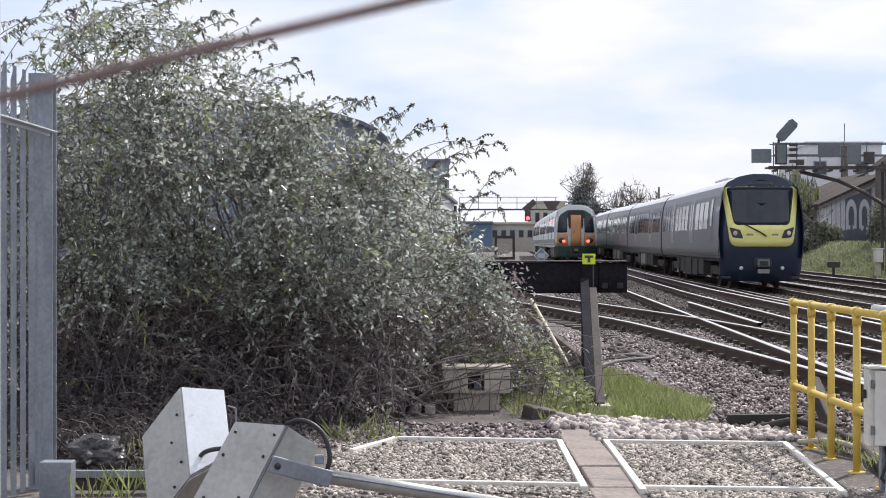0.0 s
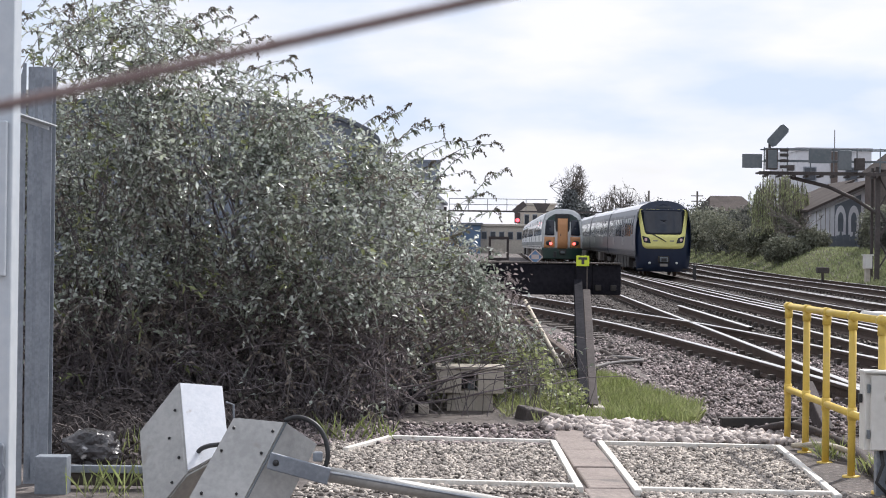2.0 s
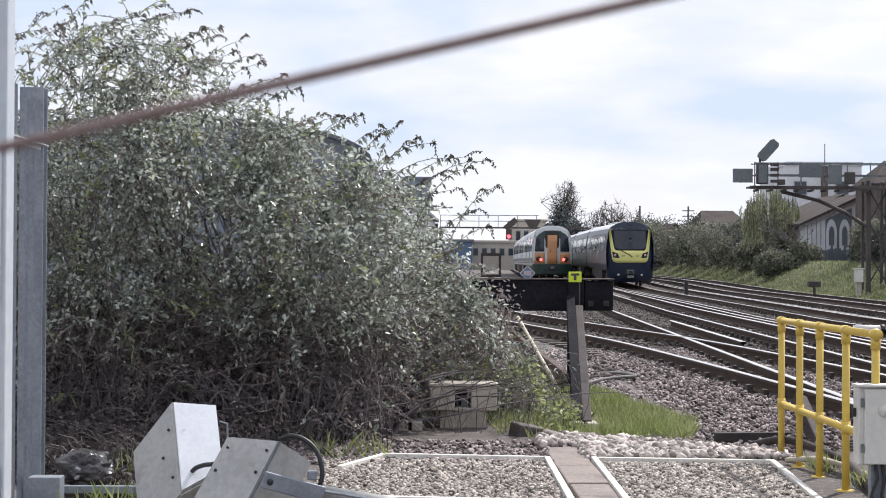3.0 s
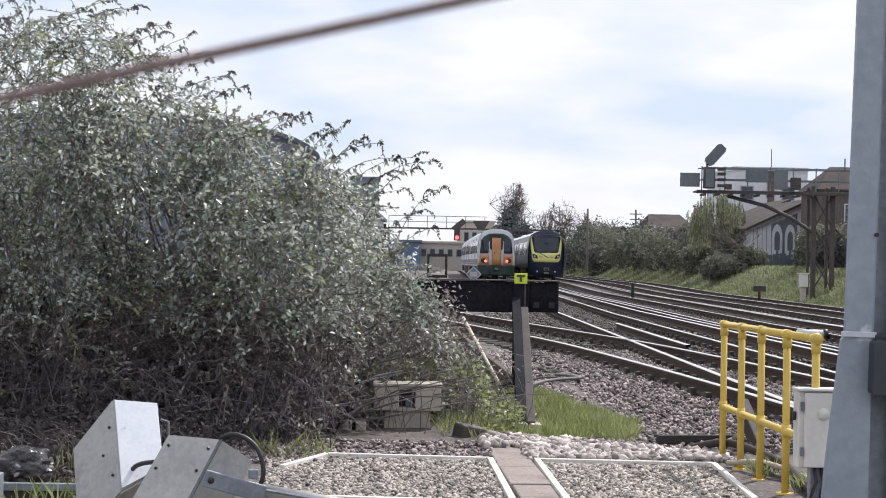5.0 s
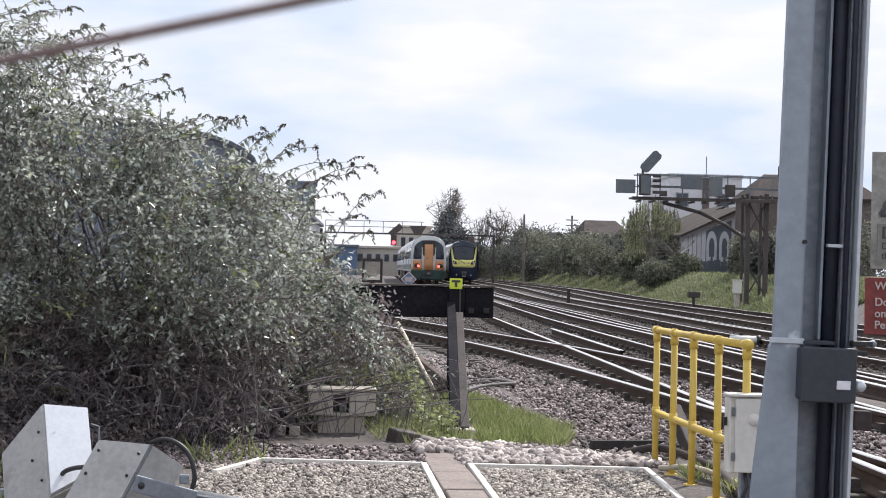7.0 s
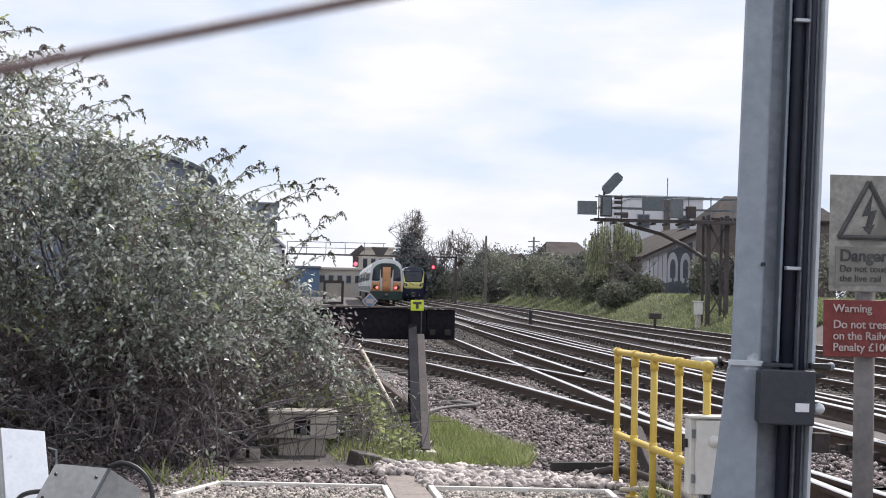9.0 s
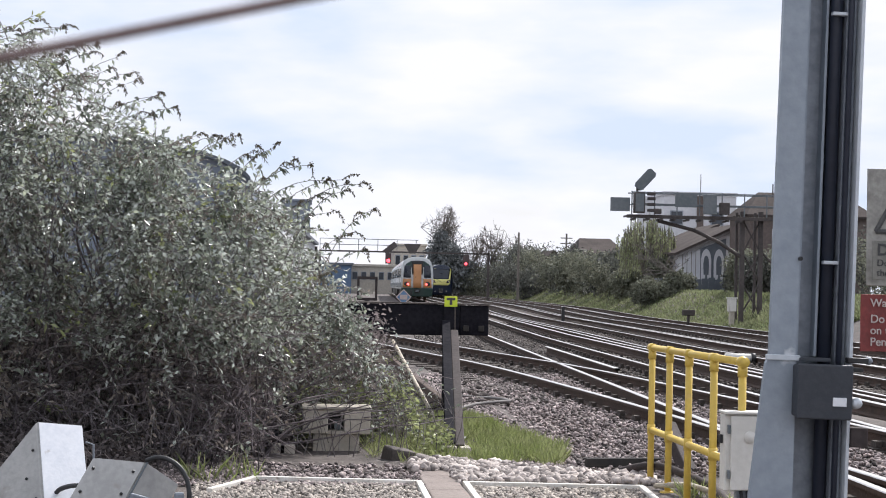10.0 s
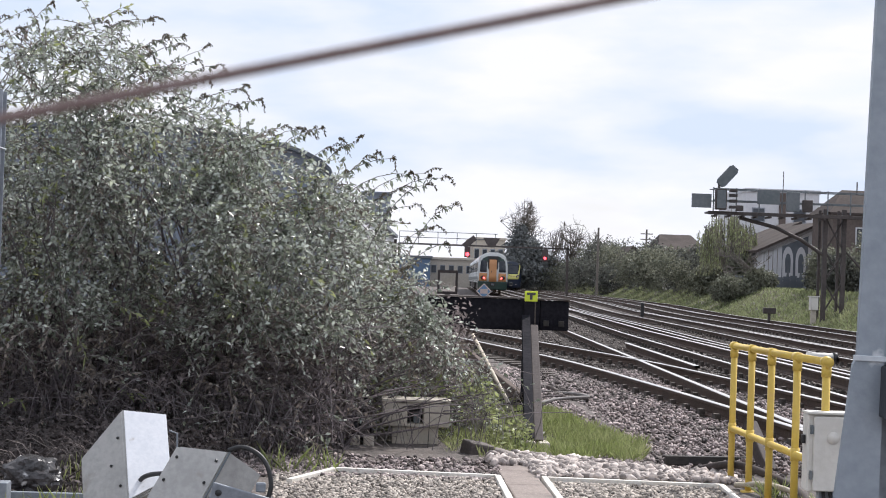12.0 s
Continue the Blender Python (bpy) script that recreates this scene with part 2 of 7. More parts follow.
M["sign_red"] = mat("faded_red_sign", (0.25, 0.048, 0.042), (0.17, 0.036, 0.033), 9, 0.6, 0, 0.15, 40, spot=((0.34, 0.16, 0.14), 22, 0.66))
M["sign_black"] = mat("faded_black_print", (0.05, 0.05, 0.052), (0.10, 0.10, 0.095), 14, 0.7, 0, 0)
M["sign_band"] = mat("faded_grey_print", (0.20, 0.195, 0.17), (0.26, 0.25, 0.22), 9, 0.7, 0, 0)
M["post_brown"] = mat("weathered_grey_post", (0.15, 0.14, 0.135), (0.22, 0.205, 0.195), 4, 0.8, 0, 0.25, 30)
M["white_text"] = mat("white_print", (0.58, 0.50, 0.47), (0.46, 0.38, 0.35), 12, 0.7, 0, 0)
M["conduit"] = mat("blue_black_conduit", (0.022, 0.027, 0.042), (0.03, 0.036, 0.055), 4, 0.45, 0, 0.05)
M["bag"] = mat("torn_grey_plastic_bag", (0.035, 0.033, 0.034), (0.08, 0.075, 0.078), 8, 0.25, 0, 0.3, 20, spot=((0.7, 0.69, 0.69), 7, 0.64))
M["pipe"] = mat("sun_bleached_pipe", (0.46, 0.41, 0.33), (0.34, 0.30, 0.235), 4, 0.7, 0, 0.1)

for key, level in (("beam", 0.08), ("strut_face", 0.15), ("hedge", 0.2), ("conifer", 0.1), ("roof_tile", 0.1), ("brick", 0.1), ("dead_stem", 0.1), ("leaf_dead", 0.1)):
    M[key].node_tree.nodes["Principled BSDF"].inputs["Specular IOR Level"].default_value = level


# ---- builders ----
def link_mesh(name, bm, material, parent=None, label="", smooth=False):
    me = bpy.data.meshes.new(name)
    bmesh.ops.recalc_face_normals(bm, faces=bm.faces)
    bm.to_mesh(me)
    bm.free()
    if smooth:
        me.polygons.foreach_set("use_smooth", [True] * len(me.polygons))
    for m in (material if isinstance(material, (list, tuple)) else [material]):
        me.materials.append(m)
    ob = new(name, me)
    if parent:
        ob.parent = parent
    if label:
        ob["label"] = label
    return ob


part = link_mesh


def thing(name, m, label, category, group="", kind=""):
    ob = new(name)
    ob.empty_display_size = 0.1
    ob.matrix_basis = m
    return tagged(ob, label, category, group, kind)


def raw(name, verts, faces, material, parent=None, label="", smooth=False):
    me = bpy.data.meshes.new(name)
    me.from_pydata([tuple(v) for v in verts], [], [tuple(f) for f in faces])
    me.update()
    if smooth:
        me.polygons.foreach_set("use_smooth", [True] * len(me.polygons))
    me.materials.append(material)
    ob = new(name, me)
    if parent:
        ob.parent = parent
    if label:
        ob["label"] = label
    return ob


def box(bm, x0, x1, y0, y1, z0, z1, bevel=0.0, m=None):
    r = bmesh.ops.create_cube(bm, size=1.0)
    vs = r["verts"]
    for v in vs:
        v.co = Vector((x0 + (v.co.x + 0.5) * (x1 - x0), y0 + (v.co.y + 0.5) * (y1 - y0), z0 + (v.co.z + 0.5) * (z1 - z0)))
    if bevel:
        es = list({e for v in vs for e in v.link_edges})
        r = bmesh.ops.bevel(bm, geom=es, offset=bevel, segments=2, profile=0.5, affect="EDGES")
        vs = list({v for f in r["faces"] for v in f.verts} | {v for v in vs if v.is_valid})
    if m is not None:
        bmesh.ops.transform(bm, matrix=m, verts=[v for v in vs if v.is_valid])
    return bm


def boxed(x0, x1, y0, y1, z0, z1, bevel=0.0, m=None):
    return box(bmesh.new(), x0, x1, y0, y1, z0, z1, bevel, m)


def tube(bm, pts, r, sides=8, taper=None):
    """A round bar along points."""
    pts = [Vector(p) for p in pts]
    rings = []
    for i, p in enumerate(pts):
        d = (pts[min(i + 1, len(pts) - 1)] - pts[max(i - 1, 0)]).normalized()
        a = d.cross(Vector((0, 0, 1)) if abs(d.z) < 0.9 else Vector((1, 0, 0))).normalized()
        b = d.cross(a)
        rr = r if taper is None else r + (taper - r) * i / (len(pts) - 1)
        rings.append([bm.verts.new(p + rr * (math.cos(2 * math.pi * k / sides) * a + math.sin(2 * math.pi * k / sides) * b)) for k in range(sides)])
    for r0, r1 in zip(rings, rings[1:]):
        for k in range(sides):
            bm.faces.new((r0[k], r0[(k + 1) % sides], r1[(k + 1) % sides], r1[k]))
    bm.faces.new(rings[0][::-1])
    bm.faces.new(rings[-1])
    return bm


def eased(pts, n=6):
    """A smooth line through points."""
    p = [Vector(q) for q in pts]
    out = []
    for i in range(len(p) - 1):
        a, b, c, d = p[max(i - 1, 0)], p[i], p[i + 1], p[min(i + 2, len(p) - 1)]
        for k in range(n):
            u = k / n
            out.append(0.5 * (2 * b + (c - a) * u + (2 * a - 5 * b + 4 * c - d) * u * u + (3 * b - a - 3 * c + d) * u ** 3))
    return out + [p[-1]]


def tubed(pts, r, sides=8, taper=None):
    return tube(bmesh.new(), pts, r, sides, taper)


def prism(bm, outline, y0, y1):
    """A plate with an (x, z) outline, between y0 and y1."""
    f = [bm.verts.new((x, y0, z)) for x, z in outline]
    b = [bm.verts.new((x, y1, z)) for x, z in outline]
    bm.faces.new(f)
    bm.faces.new(b[::-1])
    for i in range(len(f)):
        j = (i + 1) % len(f)
        bm.faces.new((f[j], f[i], b[i], b[j]))
    return bm


def prismed(outline, y0, y1):
    return prism(bmesh.new(), outline, y0, y1)


def ball(r, m, sub=2, squash=(1, 1, 1)):
    bm = bmesh.new()
    bmesh.ops.create_icosphere(bm, subdivisions=sub, radius=r, matrix=m @ Matrix.Diagonal((*squash, 1)))
    return bm


def text_mesh(name, body, size, m, material, parent, bold=0.0):
    cu = bpy.data.curves.new(name, "FONT")
    cu.body, cu.size, cu.extrude, cu.offset = body, size, 0.0012, bold
    tmp = bpy.data.objects.new(name, cu)
    me = bpy.data.meshes.new_from_object(tmp)
    bpy.data.objects.remove(tmp)
    me.materials.append(material)
    ob = new(name, me)
    ob.parent = parent
    ob.matrix_basis = m
    return ob


def grade(y):
    """How far the line climbs above the near rails."""
    return 0.0045 * max(0.0, y - 45.0)


def dip(y):
    """How far the far running lines lie below the near ones."""
    u = min(1.0, max(0.0, (y - 85.0) / 35.0))
    return 0.19 * (1 - u * u * (3 - 2 * u))


def level(line, y):
    """Height of a line's rail tops."""
    return grade(y) - (dip(y) if line[0][0] > 7 else 0.0)


def spline(pts, step):
    """Points every step metres in y along a smooth line through (x, y) points."""
    ys = np.array([p[1] for p in pts], float)
    xs = np.array([p[0] for p in pts], float)
    slope = np.gradient(xs, ys)
    out, y = [], ys[0]
    while y <= ys[-1]:
        i = int(np.clip(np.searchsorted(ys, y, "right") - 1, 0, len(ys) - 2))
        h = ys[i + 1] - ys[i]
        u = (y - ys[i]) / h
        x = (2 * u**3 - 3 * u**2 + 1) * xs[i] + (u**3 - 2 * u**2 + u) * h * slope[i] + (-2 * u**3 + 3 * u**2) * xs[i + 1] + (u**3 - u**2) * h * slope[i + 1]
        out.append((float(x), float(y)))
        y += step
    return out


# ---- ground ----
def ground_height(x, y):
    z = -0.25
    edge = 16.3 + 0.045 * max(y, 0) if y < 300 else 29.8          # far edge of the tracks, where the grass bank begins
    if x > 2.2 and y > 0:
        z += 0.06 * min(1.0, (x - 2.2) / 0.8)
    elif x > 0.6 and y > 14:
        z += 0.06 * min(1.0, (y - 14) / 4)
    z += grade(y)
    if y > 0:
        z -= dip(y) * min(1.0, max(0.0, x - 5.5 - 0.045 * y))
    if x > edge:
        z += 1.5 * min(1.0, (x - edge) / 3.2)
    z += 0.02 * noise.noise((x * 0.8, y * 0.8, 0)) if y < 40 else 0.0
    return z


def build_ground():
    xs = np.unique(np.concatenate([np.linspace(-900, -12, 16), np.linspace(-12, 40, 105), np.linspace(40, 900, 18)]))
    ys = np.unique(np.concatenate([np.linspace(-300, 0, 6), np.linspace(0, 40, 81), np.linspace(40, 320, 60), np.linspace(320, 3000, 14)]))
    verts = [(x, y, ground_height(x, y)) for y in ys for x in xs]
    n = len(xs)
    faces = [(j * n + i, j * n + i + 1, (j + 1) * n + i + 1, (j + 1) * n + i) for j in range(len(ys) - 1) for i in range(n - 1)]
    g = mat("trackside_ground", (0.125, 0.105, 0.096), (0.075, 0.064, 0.06), 2.0, 0.95, 0, 0.8, 22, spot=((0.21, 0.185, 0.17), 30, 0.58))
    tagged(raw("ground", verts, faces, g, smooth=True), "stony trackside ground of brown ballast and dirt", "ground", kind="structure")


build_ground()

# ---- tracks: centre lines ----
LINE_NEAR = [(4.55, 4), (4.5, 10), (4.28, 17), (4.05, 21.5), (3.7, 26.6), (3.0, 32.2), (2.3, 37.5), (1.3, 46), (0.3, 57)]
LINE_A = [(3.82 + 0.045 * y, y) for y in (2, 20, 40, 60, 80)] + [(8.6, 107), (9.15, 122.5), (9.65, 138.5), (10.1, 150.5), (11.75, 190), (13.5, 230), (16.6, 300)]
LINE_B = [(8.0 + 0.045 * y, y) for y in (2, 20, 40, 56)] + [(11.7, 89), (13.4, 131), (15.9, 187), (17.4, 222), (20.3, 300), (24.0, 400)]
LINE_C = [(11.2 + 0.045 * y, y) for y in (2, 30, 60, 100)] + [(19.0, 180), (22.5, 300)]
LINE_D = [(14.6 + 0.045 * y, y) for y in (2, 30, 60, 100)] + [(22.2, 180), (25.9, 300)]
LINE_SIDING = [(0.77, 17.6), (0.78, 25), (0.85, 32)]


def rail_mesh(line, offset, lift=0.0, head=0.036, y_from=None, y_to=None):
    """A rail swept along a line: foot, web and a polished head."""
    pts = spline(line, 1.5)
    prof = [(-0.07, -0.155), (0.07, -0.155), (0.07, -0.14), (0.01, -0.12), (0.01, -0.045), (head, -0.035), (head, -0.006), (head - 0.008, 0), (-head + 0.008, 0), (-head, -0.006), (-head, -0.035), (-0.01, -0.045), (-0.01, -0.12), (-0.07, -0.14)]
    bm = bmesh.new()
    rings = []
    for i, (x, y) in enumerate(pts):
        if (y_from and y < y_from) or (y_to and y > y_to):
            continue
        a, b = pts[max(i - 1, 0)], pts[min(i + 1, len(pts) - 1)]
        d = Vector((b[0] - a[0], b[1] - a[1], 0)).normalized()
        nrm = Vector((d.y, -d.x, 0))
        rings.append([bm.verts.new(Vector((x, y, level(line, y) + lift)) + nrm * (offset + u) + Vector((0, 0, v))) for u, v in prof])
    k = len(prof)
    for r0, r1 in zip(rings, rings[1:]):
        for j in range(k):
            f = bm.faces.new((r0[j], r0[(j + 1) % k], r1[(j + 1) % k], r1[j]))
            f.material_index = 1 if j in (6, 7, 8) else 0
    return bm


def sleeper_mesh():
    bm = boxed(-1.28, 1.28, -0.125, 0.125, -0.29, -0.165, 0.012)
    for s in (-0.75, 0.75):
        box(bm, s - 0.17, s + 0.17, -0.09, 0.09, -0.165, -0.145)
        for q in (-0.1, 0.1):
            box(bm, s + q - 0.03, s + q + 0.03, -0.06, 0.06, -0.145, -0.085)
    me = bpy.data.meshes.new("sleeper")
    bm.to_mesh(me)
    bm.free()
    me.materials.append(M["sleeper"])
    return me


SLEEPER = sleeper_mesh()


def build_track(name, line, label, third=None, near=70.0, polished=True, bare=False):
    t = thing(name, Matrix.Identity(4), label, "railway track", kind="structure")
    for s in (-0.7525, 0.7525):
        link_mesh("rail", rail_mesh(line, s), [M["rail_side"], M["rail_top"] if polished else M["rail_side"]], t)
    if third:
        link_mesh("conductor_rail", rail_mesh(line, third, 0.075, 0.045), [M["rail_side"], M["rail_top"]], t, "raised conductor rail")
    if bare:
        return t
    pts = spline(line, 0.68)
    far = bmesh.new()
    for i in range(1, len(pts) - 1):
        x, y = pts[i]
        a = math.atan2(pts[i + 1][0] - pts[i - 1][0], pts[i + 1][1] - pts[i - 1][1])
        m = Matrix.Translation((x, y, level(line, y))) @ Matrix.Rotation(-a + random.uniform(-0.01, 0.01), 4, "Z")
        if y < near:
            ob = new("sleeper", SLEEPER)
            ob.parent = t
            ob.matrix_basis = m
        else:
            box(far, -1.28, 1.28, -0.125, 0.125, -0.27, -0.165, 0, m)
    if near < pts[-1][1]:
        tagged(link_mesh("far_sleepers", far, M["sleeper"], t), kind="stuff")
    else:
        far.free()
    return t


build_track("track_1", LINE_NEAR, "curved railway track with rusty sleepers on brown ballast")
build_track("track_2", LINE_A, "straight railway track with polished rails and a conductor rail", 1.45)
build_track("track_3", LINE_B, "railway track with polished rails and a conductor rail", -1.45)
build_track("track_4", LINE_C, "railway track with polished rails and a conductor rail", -1.45)
build_track("track_5", LINE_D, "railway track beside a grassy bank", -1.45)
build_track("track_6", LINE_SIDING, "overgrown rusty siding that ends at a buffer stop", polished=False, bare=True)

short = thing("conductor_rail", Matrix.Identity(4), "short length of raised conductor rail between two tracks", "rail")
link_mesh("rail", rail_mesh([(4.99, 26.01), (5.21, 31.33), (5.43, 36.64)], 0.0, 0.0, 0.045), [M["rail_side"], M["rail_top"]], short)
link_mesh("support", boxed(5.09, 5.33, 31.23, 31.43, -0.3, -0.156), M["clip"], short)


# ---- trains ----
SIDE = [(1.20, 0.95), (1.33, 1.02), (1.38, 1.25), (1.39, 1.9), (1.36, 2.5), (1.28, 3.1), (1.18, 3.38)]
ROOF = [(1.18, 3.38), (1.05, 3.52), (0.8, 3.66), (0.45, 3.76), (0, 3.79)]


def side_x(z):
    return float(np.interp(z, [p[1] for p in SIDE], [p[0] for p in SIDE]))


def shell(bm, half, y0, y1, both=True):
    """A skin along y through half-section points, mirrored."""
    for s in (1, -1):
        a = [bm.verts.new((s * x, y0, z)) for x, z in half]
        b = [bm.verts.new((s * x, y1, z)) for x, z in half]
        for i in range(len(half) - 1):
            bm.faces.new((a[i], a[i + 1], b[i + 1], b[i]))
    return bm


def end_wall(bm, y):
    pts = [(x, z) for x, z in SIDE + ROOF[1:]]
    ring = [bm.verts.new((x, y, z)) for x, z in pts] + [bm.verts.new((-x, y, z)) for x, z in pts[-2::-1]]
    bm.faces.new(ring)
    return bm


def side_panel(s, y0, y1, z0, z1, out=0.006):
    """A panel or pane that follows the side's curve, 12 mm thick."""
    bm = bmesh.new()
    zs = np.linspace(z0, z1, 4)
    f = [[bm.verts.new((s * (side_x(z) + out), y, z)) for z in zs] for y in (y0, y1)]
    g = [[bm.verts.new((s * (side_x(z) - 0.006), y, z)) for z in zs] for y in (y0, y1)]
    for k in range(3):
        bm.faces.new((f[0][k], f[0][k + 1], f[1][k + 1], f[1][k]))
    for r in range(3):
        bm.faces.new((f[0][r], g[0][r], g[0][r + 1], f[0][r + 1]))
        bm.faces.new((f[1][r], g[1][r], g[1][r + 1], f[1][r + 1]))
    for k in (0, 3):
        bm.faces.new((f[0][k], f[1][k], g[1][k], g[0][k]))
    return bm


def face_patch(q, surf, out, nu=8, nv=6, thick=0.03):
    """A curved plate on the cab front over the four (x, z) corners q."""
    bm = bmesh.new()
    grids = []
    for o in (out, out - thick):
        rows = []
        for j in range(nv + 1):
            v = j / nv
            row = []
            for i in range(nu + 1):
                u = i / nu
                x = (1 - v) * ((1 - u) * q[0][0] + u * q[1][0]) + v * ((1 - u) * q[3][0] + u * q[2][0])
                z = (1 - v) * ((1 - u) * q[0][1] + u * q[1][1]) + v * ((1 - u) * q[3][1] + u * q[2][1])
                row.append(bm.verts.new((x, surf(x, z) - o, z)))
            rows.append(row)
        grids.append(rows)
    for rows in grids:
        for j in range(nv):
            for i in range(nu):
                bm.faces.new((rows[j][i], rows[j][i + 1], rows[j + 1][i + 1], rows[j + 1][i]))
    f, b = grids
    for j in range(nv):
        for i in (0, nu):
            bm.faces.new((f[j][i], f[j + 1][i], b[j + 1][i], b[j][i]))
    for i in range(nu):
        for j in (0, nv):
            bm.faces.new((f[j][i], f[j][i + 1], b[j][i + 1], b[j][i]))
    return bm


def rounded(pts, r, n=4):
    """An outline with its corners rounded."""
    out = []
    for k in range(len(pts)):
        p, a, b = Vector(pts[k]), Vector(pts[k - 1]), Vector(pts[(k + 1) % len(pts)])
        p0, p1 = p + (a - p).normalized() * r, p + (b - p).normalized() * r
        for j in range(n + 1):
            u = j / n
            q = (1 - u) ** 2 * p0 + 2 * u * (1 - u) * p + u * u * p1
            out.append((q.x, q.y))
        e = b + (p - b).normalized() * r
        for j in range(1, 8):
            q = p1.lerp(e, j / 8)
            out.append((q.x, q.y))
    return out


def face_ring(outer, inner, surf, out, thick=0.03, steps=4):
    """A curved plate on the cab front between two outlines of as many points."""
    bm = bmesh.new()
    loops = []
    for o, order in ((out, range(steps + 1)), (out - thick, range(steps, -1, -1))):
        for j in order:
            u = j / steps
            ring = []
            for (ax, az), (bx, bz) in zip(outer, inner):
                x, z = ax + (bx - ax) * u, az + (bz - az) * u
                ring.append(bm.verts.new((x, surf(x, z) - o, z)))
            loops.append(ring)
    loops.append(loops[0])
    n = len(outer)
    for r0, r1 in zip(loops, loops[1:]):
        for k in range(n):
            bm.faces.new((r0[k], r0[(k + 1) % n], r1[(k + 1) % n], r1[k]))
    return bm


def face_disc(outline_pts, surf, out, thick=0.03):
    """A curved plate on the cab front inside one outline."""
    cx = sum(p[0] for p in outline_pts) / len(outline_pts)
    cz = sum(p[1] for p in outline_pts) / len(outline_pts)
    core = [(cx + (x - cx) * 0.02, cz + (z - cz) * 0.02) for x, z in outline_pts]
    return face_ring(outline_pts, core, surf, out, thick, 5)


def bogie(t, y):
    bm = bmesh.new()
    for s in (-1, 1):
        box(bm, s * 1.0 - 0.09, s * 1.0 + 0.09, y - 1.6, y + 1.6, 0.42, 0.72, 0.03)
        for q in (-1.25, 1.25):
            box(bm, s * 1.02 - 0.1, s * 1.02 + 0.1, y + q - 0.16, y + q + 0.16, 0.3, 0.6, 0.03)
    box(bm, -0.95, 0.95, y - 0.3, y + 0.3, 0.45, 0.95, 0.03)
    b = link_mesh("bogie", bm, M["underframe"], t)
    for q in (-1.25, 1.25):
        for s in (-0.75, 0.75):
            w = bmesh.new()
            bmesh.ops.create_cone(w, cap_ends=True, segments=20, radius1=0.42, radius2=0.42, depth=0.13, matrix=pose(s, y + q, 0.42, 0, 90, 0))
            link_mesh("wheel", w, M["rail_side"], b)


def under_gear(t, y0, y1, seed):
    rnd = random.Random(seed)
    y = y0
    while y < y1 - 0.8:
        w = rnd.uniform(0.7, 2.0)
        for s in (-1, 1):
            link_mesh("equipment_case", boxed(s * 1.12 - 0.16, s * 1.12 + 0.16, y, min(y + w, y1), rnd.uniform(0.28, 0.5), 0.95, 0.03), M["gear_grey"] if rnd.random() < 0.35 else M["underframe"], t)
        y += w + rnd.uniform(0.1, 0.5)


def surf_b(x, z):
    return 0.42 * (abs(x) / 1.38) ** 2.4 + 0.30 * max(0.0, z - 2.0) * 0.9 + 0.12 * max(0.0, 1.3 - z)


